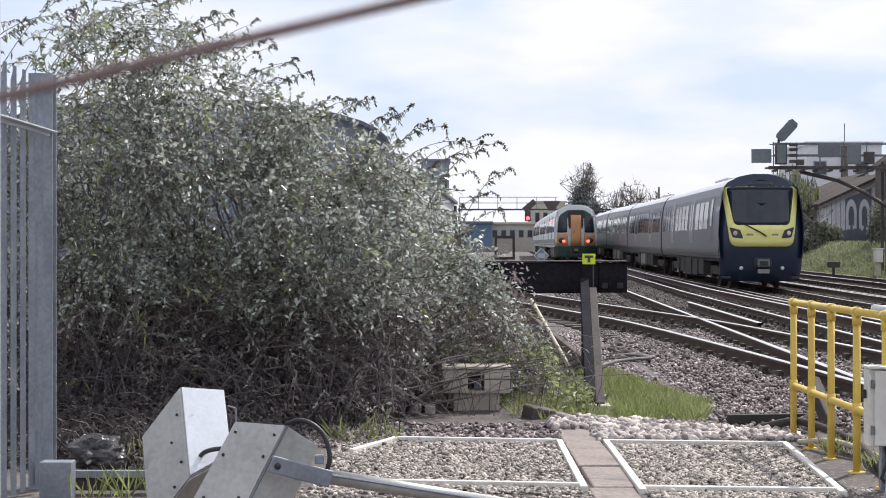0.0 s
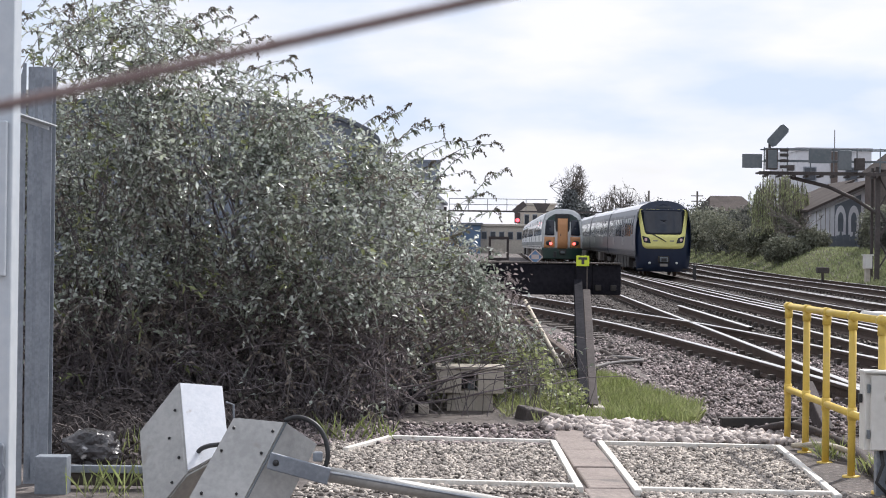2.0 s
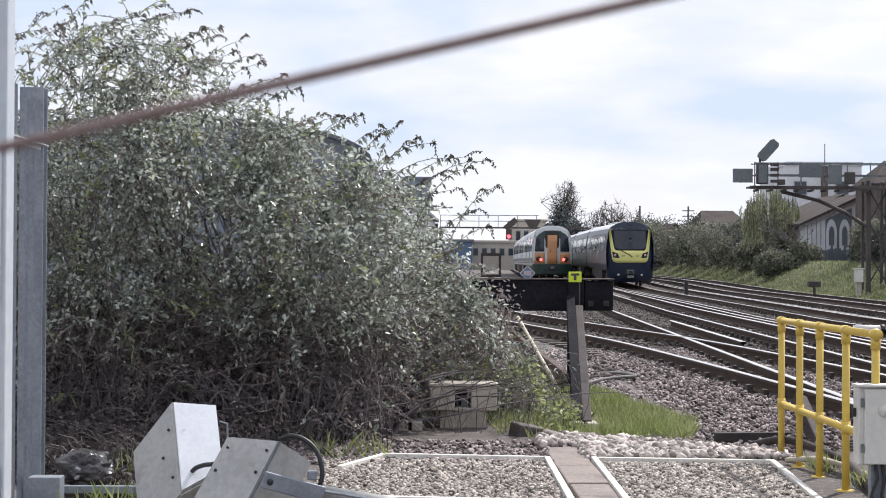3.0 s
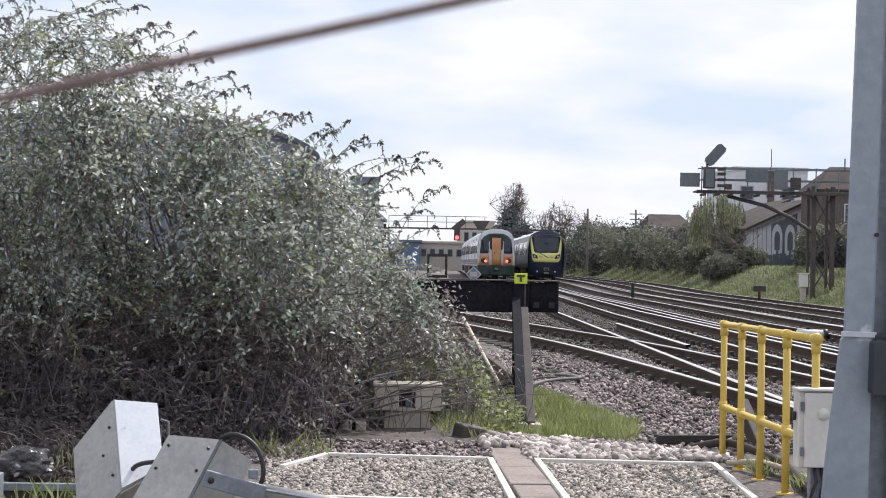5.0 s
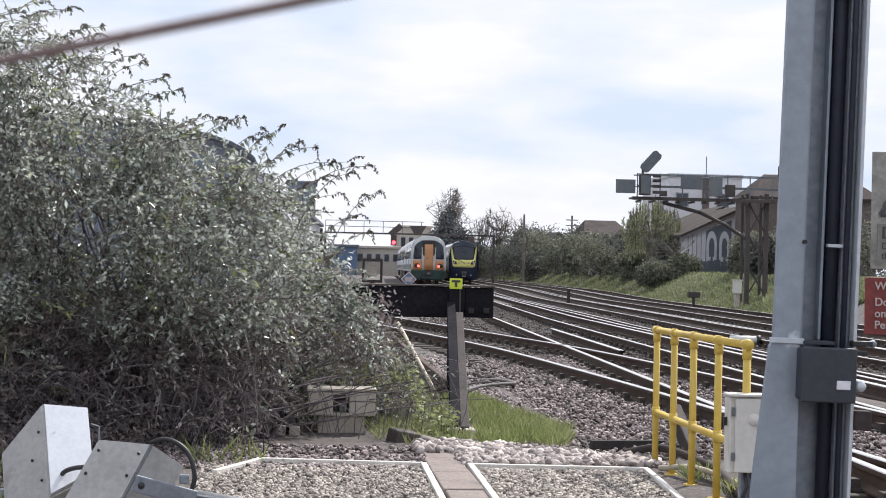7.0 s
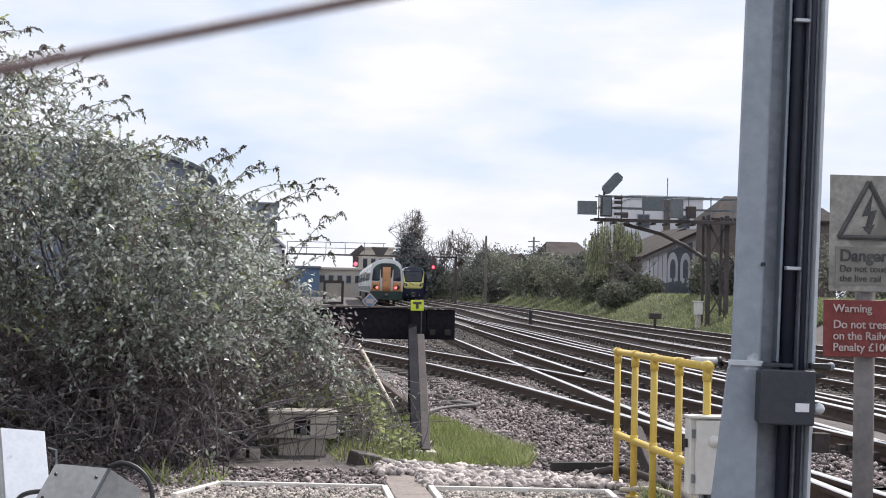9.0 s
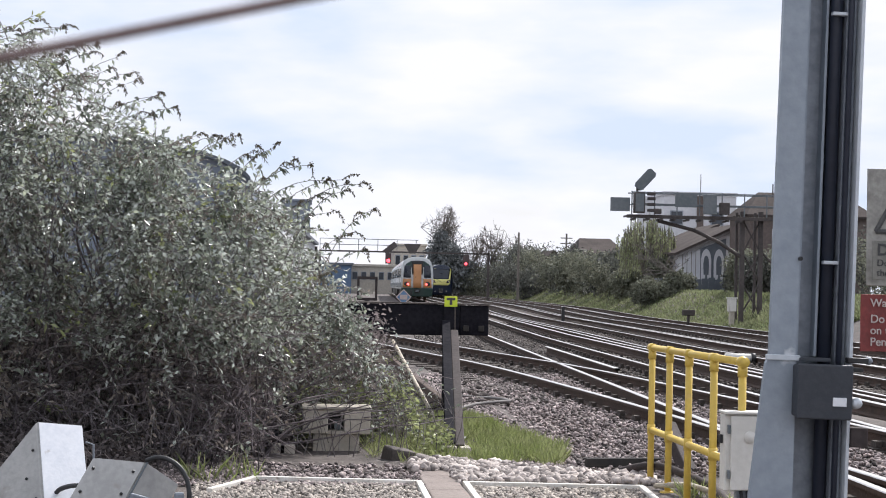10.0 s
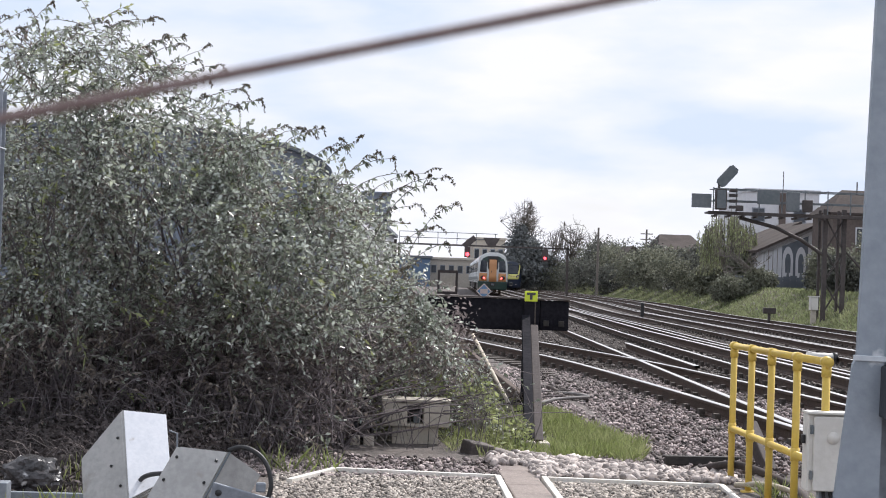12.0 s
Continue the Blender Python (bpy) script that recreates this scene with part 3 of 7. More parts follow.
def cab_b(t):
    P = lambda name, q, out, m, label="": link_mesh(name, face_patch(q, surf_b, out), m, t, label, True)
    D = lambda name, q, r, out, m, label="": link_mesh(name, face_disc(rounded(q, r), surf_b, out), m, t, label, True)
    D("nose", [(-1.30, 0.26), (1.30, 0.26), (1.385, 1.3), (1.37, 2.4), (1.27, 3.2), (1.05, 3.52), (0.5, 3.76), (-0.5, 3.76), (-1.05, 3.52), (-1.27, 3.2), (-1.37, 2.4), (-1.385, 1.3)], 0.12, -0.01, M["navy"], "navy moulded nose")
    D("visor", [(-1.2, 3.28), (1.2, 3.28), (1.08, 3.5), (0.72, 3.70), (0.28, 3.79), (-0.28, 3.79), (-0.72, 3.70), (-1.08, 3.5)], 0.07, 0.035, M["navy"], "navy visor above the windscreen")
    screen = [(-0.90, 2.10), (0.90, 2.10), (1.12, 3.36), (-1.12, 3.36)]
    hole = rounded(screen, 0.16, 6)
    edge = rounded([(-1.02, 1.40), (1.02, 1.40), (1.27, 3.37), (-1.27, 3.37)], 0.26, 6)
    link_mesh("yellow_panel", face_ring(edge, hole, surf_b, 0.035), M["train_yellow"], t, "yellow warning panel round the windscreen", True)
    link_mesh("windscreen", face_disc(hole, surf_b, 0.026), M["train_glass"], t, "dark windscreen", True)
    P("destination_display", [(-0.42, 3.42), (0.42, 3.42), (0.36, 3.52), (-0.36, 3.52)], 0.05, M["train_glass"])
    for s in (-1, 1):
        q = [(s * 0.62, 1.66), (s * 0.96, 1.70), (s * 1.06, 2.04), (s * 0.72, 1.94)]
        h = link_mesh("headlamp", face_disc(rounded(q, 0.05), surf_b, 0.045), M["train_glass"], t)
        link_mesh("lens", ball(0.085, Matrix.Translation((s * 0.86, surf_b(0.86, 1.84) - 0.04, 1.84)), 2, (1, 0.4, 1)), M["lamp_pink"], h, "", True)
        link_mesh("marker_lamp", ball(0.065, Matrix.Translation((s * 0.67, surf_b(0.67, 0.69) - 0.01, 0.69)), 2, (1, 0.5, 1)), M["lamp_clear"], t, "", True)
    for x0, x1 in ((-0.52, -0.30), (0.30, 0.52)):
        P("number_bars", [(x0, 1.76), (x1, 1.76), (x1, 1.82), (x0, 1.82)], 0.036, M["sign_band"])
    link_mesh("wiper", tubed([(-0.55, surf_b(-0.55, 2.12) - 0.05, 2.12), (-0.1, surf_b(0.1, 1.88) - 0.07, 1.88), (0.12, surf_b(0.12, 1.74) - 0.06, 1.74)], 0.026, 6), M["black"], t)
    c = link_mesh("coupler", boxed(-0.27, 0.27, -0.22, 0.3, 0.70, 1.04, 0.06), M["underframe"], t, "automatic coupler")
    link_mesh("coupler_face", boxed(-0.2, 0.2, -0.28, -0.222, 0.74, 0.98, 0.03), M["sig_back"], c)
    link_mesh("hook", boxed(-0.13, 0.13, -0.3, -0.282, 0.78, 0.93, 0.008), M["black"], c)
    link_mesh("white_plate", boxed(-0.19, 0.19, -0.25, -0.20, 0.52, 0.66, 0.015), M["gear_grey"], c)
    for s in (-1, 1):
        link_mesh("step", boxed(s * 1.05 - 0.22, s * 1.05 + 0.22, 0.32, 0.6, 0.34, 0.42, 0.01), M["underframe"], t)


def carriage_b(cab, seed):
    t = thing("train_carriage", Matrix.Identity(4), "grey passenger carriage with pale roof and dark windows" if not cab else "rear carriage with yellow-framed dark windscreen and navy nose", "train carriage", "carriages of the grey and navy train")
    y0 = 0.40 if cab else 0.25
    y1 = 19.9
    body = shell(bmesh.new(), SIDE, y0, y1)
    end_wall(body, y1)
    end_wall(body, y0 + (0.35 if cab else 0.0))
    link_mesh("body", body, M["train_grey"], t, "", False)
    link_mesh("roof", shell(bmesh.new(), ROOF, y0 + (0.2 if cab else 0), y1), M["train_roof"], t, "pale roof", True)
    link_mesh("roof_unit", boxed(-0.6, 0.6, 4.0, 7.5, 3.68, 3.82, 0.04), M["train_roof"], t)
    link_mesh("floor_pan", boxed(-1.25, 1.25, y0 + 0.2, y1, 0.9, 0.97), M["underframe"], t)
    for s in (-1, 1):
        link_mesh("lower_band", side_panel(s, y0 + 0.1, y1 - 0.05, 1.0, 1.30, 0.008), M["navy"], t)
        if cab:
            link_mesh("nose_side", side_panel(s, 0.3, 1.3, 1.02, 3.36, 0.012), M["navy"], t, "navy cab side")
            link_mesh("cab_door", side_panel(s, 2.0, 2.7, 1.1, 3.1, 0.012), M["train_grey"], t)
            link_mesh("window", side_panel(s, 2.1, 2.6, 2.1, 3.0, 0.018), M["train_glass"], t)
        doors = (4.9, 13.4) if not cab else (7.6, 14.6)
        for d in doors:
            for k in (0, 0.68):
                door = link_mesh("door_leaf", side_panel(s, d + k + 0.01, d + k + 0.67, 1.08, 3.12, 0.012), M["train_door"], t, "pale sliding door")
                link_mesh("window", side_panel(s, d + k + 0.14, d + k + 0.54, 1.95, 2.95, 0.018), M["train_glass"], door)
        spans = [(0.9, 4.5), (6.7, 13.0), (15.2, 19.2)] if not cab else [(3.2, 7.2), (9.4, 14.2), (16.4, 19.3)]
        for a, b in spans:
            n = max(1, round((b - a) / 1.15))
            w = (b - a) / n
            for k in range(n):
                link_mesh("window", side_panel(s, a + k * w + 0.12, a + (k + 1) * w - 0.12, 2.0, 2.95, 0.014), M["train_glass"], t)
    link_mesh("gangway", boxed(-0.7, 0.7, 19.9, 20.25, 1.0, 3.2, 0.03), M["black"], t)
    bogie(t, 3.2)
    bogie(t, 16.6)
    under_gear(t, 5.4, 14.4, seed)
    if cab:
        cab_b(t)
    return t


def surf_a(x, z):
    return 0.35 * (abs(x) / 1.38) ** 3 + 0.10 * max(0.0, z - 2.2)


def cab_a(t):
    P = lambda name, q, out, m, label="": link_mesh(name, face_patch(q, surf_a, out, 6, 4), m, t, label, True)
    D = lambda name, q, r, out, m, label="": link_mesh(name, face_disc(rounded(q, r), surf_a, out), m, t, label, True)
    P("front_panel", [(-1.36, 1.0), (1.36, 1.0), (1.24, 3.2), (-1.24, 3.2)], 0.0, M["train_white"])
    D("front_crown", [(-1.27, 2.98), (1.27, 2.98), (1.16, 3.36), (0.8, 3.64), (0.35, 3.77), (-0.35, 3.77), (-0.8, 3.64), (-1.16, 3.36)], 0.06, 0.012, M["train_white"], "white domed roof end")
    D("brow", [(-1.10, 2.92), (1.10, 2.92), (0.98, 3.16), (0.56, 3.42), (-0.56, 3.42), (-0.98, 3.16)], 0.07, 0.03, M["train_green"], "dark brow above the windows")
    D("lower_panel", [(-1.30, 0.38), (1.30, 0.38), (1.37, 1.12), (-1.37, 1.12)], 0.1, 0.02, M["train_green"], "dark green lower front")
    link_mesh("gangway_frame", boxed(-0.50, 0.50, 0.02, 0.3, 1.02, 3.44, 0.08), M["black"], t, "black gangway frame")
    P("gangway_door", [(-0.345, 1.10), (0.345, 1.10), (0.335, 3.12), (-0.335, 3.12)], 0.16, M["train_orange"], "orange gangway door")
    link_mesh("door_handle", boxed(-0.16, -0.10, -0.165, -0.15, 1.95, 2.1, 0.01), M["black"], t)
    for s in (-1, 1):
        P("pillar", [(s * 1.24, 1.12), (s * 1.37, 1.12), (s * 1.27, 3.0), (s * 1.17, 3.0)], 0.025, M["train_white"], "white corner pillar")
        D("cab_window", [(s * 0.56, 1.98), (s * 1.20, 1.98), (s * 1.10, 3.02), (s * 0.56, 3.02)], 0.07, 0.045, M["train_glass"], "dark cab window")
        P("lamp_panel", [(s * 0.53, 1.14), (s * 1.24, 1.14), (s * 1.22, 1.88), (s * 0.53, 1.88)], 0.03, M["train_orange"])
        link_mesh("lamp_cluster", ball(0.22, Matrix.Translation((s * 0.88, surf_a(0.88, 1.45) - 0.03, 1.46)), 2, (1.2, 0.35, 0.85)), M["black"], t, "", True)
        link_mesh("tail_lamp", ball(0.10, Matrix.Translation((s * 0.79, surf_a(0.79, 1.4) - 0.1, 1.42)), 2, (1, 0.5, 1)), M["tail_red"], t, "lit red tail lamp", True)
    link_mesh("coupler", boxed(-0.22, 0.22, -0.35, 0.3, 0.7, 1.0, 0.05), M["underframe"], t, "automatic coupler")
    link_mesh("coupler_face", boxed(-0.14, 0.14, -0.37, -0.352, 0.76, 0.94, 0.02), M["sig_back"], t)
    link_mesh("hose", boxed(-0.6, -0.4, -0.05, 0.3, 0.5, 0.9, 0.03), M["black"], t)


def carriage_a(cab, seed):
    t = thing("train_carriage", Matrix.Identity(4), "white and green passenger carriage with pale roof" if not cab else "white and green rear carriage with orange door and red tail lamps", "train carriage", "carriages of the white and green train")
    y0, y1 = (0.3 if cab else 0.25), 19.9
    body = shell(bmesh.new(), SIDE, y0, y1)
    end_wall(body, y1)
    end_wall(body, y0 + 0.05)
    link_mesh("body", body, M["train_white"], t)
    link_mesh("roof", shell(bmesh.new(), ROOF, y0, y1), M["train_roof"], t, "pale roof", True)
    for s in (-1, 1):
        link_mesh("lower_band", side_panel(s, y0 + 0.02, y1 - 0.02, 0.98, 1.55, 0.008), M["train_green"], t)
        for d in (5.4, 13.2):
            door = link_mesh("door_leaf", side_panel(s, d, d + 1.4, 1.1, 3.12, 0.012), M["train_green"], t, "green sliding door")
            link_mesh("window", side_panel(s, d + 0.15, d + 1.25, 2.0, 2.9, 0.018), M["train_glass"], door)
        for a, b in ((1.3, 5.0), (7.2, 12.8), (15.0, 19.2)):
            n = round((b - a) / 1.5)
            w = (b - a) / n
            for k in range(n):
                link_mesh("window", side_panel(s, a + k * w + 0.1, a + (k + 1) * w - 0.1, 2.0, 2.9, 0.014), M["train_glass"], t)
    link_mesh("gangway", boxed(-0.5, 0.5, 19.9, 20.25, 1.0, 3.2, 0.03), M["black"], t)
    bogie(t, 3.0)
    bogie(t, 16.8)
    under_gear(t, 5.2, 14.6, seed)
    if cab:
        cab_a(t)
    return t


TRAIN_B = [carriage_b(k == 0, 10 + k) for k in range(6)]
TRAIN_A = [carriage_a(k == 0, 30 + k) for k in range(4)]


def on_line(line, y, length=20.2):
    """The pose of a carriage whose near end stands at y on the line."""
    pts = spline(line, 1.0)
    ys, xs = [p[1] for p in pts], [p[0] for p in pts]
    x0, x1 = np.interp(y, ys, xs), np.interp(y + length, ys, xs)
    d = Vector((x1 - x0, length, level(line, y + length) - level(line, y)))
    rz = math.degrees(math.atan2(-d.x, d.y))
    return pose(float(x0), y, level(line, y), math.degrees(math.atan2(d.z, length)), 0, rz)


def where_b(t):
    return 54.0 + 14.0 * t


def where_a(t):
    return 107.0 + 2.2 * t + 0.12 * t * t


def motions():
    times = [0.5 * k for k in range(25)]
    for k, c in enumerate(TRAIN_B):
        walk(c, [(t, on_line(LINE_B, where_b(t) + 20.2 * k)) for t in times])
    for k, c in enumerate(TRAIN_A):
        walk(c, [(t, on_line(LINE_A, where_a(t) + 20.2 * k)) for t in times])


# ---- yard in front: paths, buffer stop, handrail, mast, signs ----
GZ = -0.235


def paved_path():
    t = thing("path", pose(0, 0, 0), "worn brown concrete slab path between white-edged stone beds", "path", kind="structure")
    y = 6.0
    rnd = random.Random(3)
    while y < 13.0:
        w = 0.9 if y < 11.5 else 0.7
        bm = boxed(0.86, 1.125, y, y + w - 0.012, -0.32, GZ + 0.012 + rnd.uniform(-0.006, 0.006), 0.012, pose(0, 0, 0, 0, 0, rnd.uniform(-0.15, 0.15)))
        link_mesh("slab", bm, M["slab"], t)
        y += w


def edging(name, corners, label):
    t = thing(name, pose(0, 0, 0), label, "edging", kind="structure")
    for (x0, y0), (x1, y1) in corners:
        d = Vector((x1 - x0, y1 - y0, 0))
        a = math.atan2(d.y, d.x)
        bm = boxed(-0.02, d.length + 0.02, -0.022, 0.022, -0.1, 0.03, 0.006, Matrix.Translation((x0, y0, GZ)) @ Matrix.Rotation(a, 4, "Z"))
        link_mesh("edging_board", bm, M["white_line"], t)


paved_path()
edging("edging_1", [((0.83, 11.82), (0.81, 9.5)), ((-0.35, 12.0), (0.80, 11.84)), ((-0.62, 11.25), (-0.35, 11.97)), ((-0.3, 9.76), (0.78, 9.62))], "white-painted timber edging round a stone bed")
edging("edging_2", [((1.165, 11.82), (1.135, 9.4)), ((1.20, 11.8), (2.41, 11.68)), ((2.41, 11.64), (2.25, 9.3)), ((1.17, 9.5), (2.22, 9.42))], "white-painted timber edging round a stone bed")


def buffer_stop():
    t = thing("buffer_stop", pose(0.77, 17.4, 0), "black timber buffer stop with raking brown struts", "buffer stop")
    link_mesh("beam", boxed(-1.19, 0.86, -0.02, 0.24, 0.69, 1.015, 0.012), M["beam"], t, "black tarred crossbeam")
    link_mesh("beam_end", boxed(0.864, 1.17, 0.0, 0.22, 0.695, 1.01, 0.012), M["beam"], t)
    link_mesh("top_plank", boxed(-1.2, 1.175, -0.035, 0.26, 1.019, 1.034, 0.004), M["beam_top"], t)
    for x in (0.93, 1.09):
        link_mesh("bolt_plate", boxed(x - 0.03, x + 0.03, -0.03, -0.001, 0.74, 0.80, 0.006), M["underframe"], t)
    for s, (xt, xb) in (("r", (0.765, 0.555)), ("l", (-0.735, -0.945))):
        top, bot = Vector((xt, -0.10, 0.80)), Vector((xb, -3.2, -0.2))
        d = bot - top
        m = Matrix.Translation(top) @ d.to_track_quat("Z", "Y").to_matrix().to_4x4()
        up = link_mesh("strut", boxed(-0.012, 0.065, -0.04, 0.04, 0.25, d.length, 0.006, m), M["strut_face"], t, "raking strut in faded brown paint")
        # Left side of the strut, coloured near-black to stand for its shade.
        link_mesh("strut_dark_side", boxed(-0.10, -0.014, -0.085, 0.06, 0.0, d.length, 0.006, m), M["beam"], t)
        link_mesh("head_bracket", boxed(xt - 0.075, xt + 0.035, -0.05, -0.021, 0.74, 1.0, 0.006), M["beam"], t)
        link_mesh("head_edge", boxed(xt + 0.036, xt + 0.05, -0.055, -0.021, 0.74, 1.0, 0.003), M["beam_top"], t)
        link_mesh("foot", boxed(xb - 0.09, xb - 0.01, -3.32, -3.08, -0.27, -0.17, 0.01), M["concrete"], t)
        link_mesh("foot", boxed(xb + 0.02, xb + 0.11, -3.34, -3.08, -0.27, -0.175, 0.01), M["concrete"], t)
        link_mesh("upright", boxed(xt - 0.05, xt + 0.05, 0.26, 0.36, -0.25, 1.0, 0.008), M["beam"], t)
    plate = link_mesh("stop_plate", boxed(0.76 - 0.068, 0.76 + 0.068, -0.062, -0.05, 0.995, 1.105, 0.004), M["sign_yellow"], t, "lime yellow plate with a black T")
    link_mesh("letter", prismed([(0.715, 1.063), (0.715, 1.088), (0.805, 1.088), (0.805, 1.063), (0.774, 1.063), (0.774, 1.015), (0.746, 1.015), (0.746, 1.063)], -0.066, -0.0625), M["sign_black"], plate)
    k = 0.085
    pl = link_mesh("diamond_plate", prismed([(0.28 - k, 1.085), (0.28, 1.085 + k), (0.28 + k, 1.085), (0.28, 1.085 - k)], 0.27, 0.282), M["sign_blue"], t, "blue diamond plate with a pale edge")
    for (ax, az), (bx, bz) in zip([(-k, 0), (0, k), (k, 0), (0, -k)], [(0, k), (k, 0), (0, -k), (-k, 0)]):
        link_mesh("plate_edge", tubed([(0.28 + ax * 0.92, 0.266, 1.085 + az * 0.92), (0.28 + bx * 0.92, 0.266, 1.085 + bz * 0.92)], 0.006, 5), M["white_text"], pl)
    link_mesh("plate_mark", boxed(0.24, 0.32, 0.264, 0.269, 1.06, 1.11), M["white_text"], pl)


buffer_stop()


def marker_frame():
    t = thing("marker_post", pose(0.67, 17.95, -0.12), "rusty marker post with a square frame behind the buffer stop", "post")
    link_mesh("post", boxed(-0.03, 0.03, -0.03, 0.03, -0.25, 1.16, 0.008), M["strut_face"], t)
    bm = bmesh.new()
    box(bm, -0.11, -0.085, -0.02, 0.02, 1.16, 1.42)
    box(bm, 0.085, 0.11, -0.02, 0.02, 1.16, 1.42)
    box(bm, -0.085, 0.085, -0.02, 0.02, 1.39, 1.42)
    box(bm, -0.085, 0.085, -0.02, 0.02, 1.16, 1.19)
    link_mesh("frame", bm, M["strut_face"], t)
    bm = bmesh.new()
    bmesh.ops.create_cone(bm, cap_ends=True, segments=20, radius1=0.075, radius2=0.075, depth=0.02, matrix=pose(0, 0.03, 1.29, 90, 0, 0))
    link_mesh("disc", bm, M["concrete"], t)


marker_frame()


def concrete_box():
    t = thing("cable_box", pose(0.29, 14.3, GZ), "weathered concrete cable box with an open square hole", "cable box")
    bm = bmesh.new()
    # lid block built round a square opening
    box(bm, -0.29, -0.075, 0, 0.34, 0.14, 0.345, 0.008)
    box(bm, 0.065, 0.29, 0, 0.34, 0.14, 0.345, 0.008)
    box(bm, -0.074, 0.064, 0.003, 0.337, 0.32, 0.345)
    box(bm, -0.074, 0.064, 0.003, 0.337, 0.14, 0.165)
    link_mesh("box_head", bm, M["concrete"], t)
    link_mesh("lid", boxed(-0.3, 0.3, -0.012, 0.35, 0.349, 0.375, 0.006), M["concrete"], t, "thin concrete lid")
    # Black block added inside the opening for the dark of the hole.
    link_mesh("hole_shade", boxed(-0.07, 0.06, 0.2, 0.3, 0.168, 0.318), M["black"], t)
    link_mesh("fitting", boxed(-0.02, 0.04, 0.06, 0.1, 0.17, 0.25, 0.006), M["sig_back"], t)
    link_mesh("pedestal", boxed(-0.2, 0.2, 0.04, 0.3, -0.03, 0.138, 0.01), M["concrete"], t)


concrete_box()
tagged(link_mesh("concrete_block", boxed(-0.12, 0.12, -0.1, 0.1, -0.06, 0.075, 0.02, pose(0.80, 13.75, GZ, 6, 10, 25)), M["beam_top"]), "dark broken concrete block in the weeds", "block")


def rod(name, pts, r, material, label, cat, sides=8):
    return tagged(link_mesh(name, tubed(eased(pts) if len(pts) > 3 else pts, r, sides), material, smooth=True), label, cat)


rod("timber_pole", [(1.24, 15.3, -0.16), (1.21, 15.5, 0.0), (0.88, 16.5, 0.65)], 0.019, M["pipe"], "sun-bleached timber pole leaning in the weeds", "pole")
rod("hose", [(1.62, 18.2, -0.17), (2.0, 19.2, -0.15), (2.35, 19.6, -0.14), (2.5, 19.9, -0.15), (2.42, 20.5, -0.16), (2.0, 21.0, -0.17)], 0.018, M["post_brown"], "curved grey-brown hose lying on the ballast", "hose")


def handrail():
    t = thing("handrail", pose(2.545, 0, 0), "yellow plastic tube handrail with five posts", "handrail")
    ys = [12.0, 11.42, 10.84, 10.17, 9.5]
    top, mid = 0.768, 0.165
    link_mesh("top_rail", tubed([(0, 12.02, top), (0, 9.52, top)], 0.0235, 14), M["yellow"], t, "", True)
    link_mesh("middle_rail", tubed([(0, 12.0, mid), (0, 9.52, mid)], 0.0235, 14), M["yellow"], t, "", True)
    for y in ys:
        p = link_mesh("post", tubed([(0, y, GZ - 0.03), (0, y, top)], 0.0235, 14), M["yellow"], t, "", True)
        link_mesh("joint", tubed([(0, y + 0.05, top), (0, y - 0.05, top)], 0.030, 14), M["yellow"], p, "", True)
        link_mesh("joint", tubed([(0, y, top - 0.085), (0, y, top - 0.02)], 0.029, 14), M["yellow"], p, "", True)
        link_mesh("joint", tubed([(0, y, mid - 0.04), (0, y, mid + 0.04)], 0.029, 14), M["yellow"], p, "", True)
        link_mesh("flange", tubed([(0, y, GZ - 0.01), (0, y, GZ + 0.02)], 0.055, 14), M["yellow"], p, "", True)
    link_mesh("elbow", ball(0.036, Matrix.Translation((0, 9.5, top)), 3), M["yellow"], t, "", True)


handrail()


def white_cabinet():
    t = thing("control_box", pose(2.55, 9.56, 0), "off-white control box on a stand beside the handrail", "control box")
    link_mesh("case", boxed(-0.13, 0.14, -0.16, -0.04, 0.03, 0.47, 0.008), M["box_white"], t)
    door = link_mesh("door", boxed(-0.10, 0.135, -0.185, -0.164, 0.035, 0.462, 0.006), M["box_white"], t)
    link_mesh("rain_hood", boxed(-0.137, 0.147, -0.192, -0.03, 0.472, 0.487, 0.004), M["box_white"], t)
    bm = bmesh.new()
    bmesh.ops.create_cone(bm, cap_ends=True, segments=24, radius1=0.036, radius2=0.034, depth=0.008, matrix=pose(0.01, -0.189, 0.34, 90, 0, 0))
    link_mesh("blank_cap", bm, M["box_white"], door, "round blanking cap", True)
    for z in (0.10, 0.36):
        link_mesh("hinge", boxed(-0.118, -0.104, -0.19, -0.163, z, z + 0.05, 0.002), M["sig_back"], t)
    link_mesh("latch", boxed(-0.15, -0.132, -0.12, -0.08, 0.30, 0.35, 0.003), M["black"], t)
    link_mesh("stand", boxed(-0.05, 0.05, -0.13, -0.07, GZ - 0.02, 0.028, 0.004), M["galv"], t)
    for k in range(4):
        x = -0.03 + 0.04 * k
        link_mesh("cable", tubed([(x, -0.15, 0.03), (x + 0.01, -0.16, -0.05), (x - 0.03 + 0.02 * k, -0.17, -0.15), (x + 0.05, -0.2, GZ)], 0.011, 8), M["black"], t, "", True)


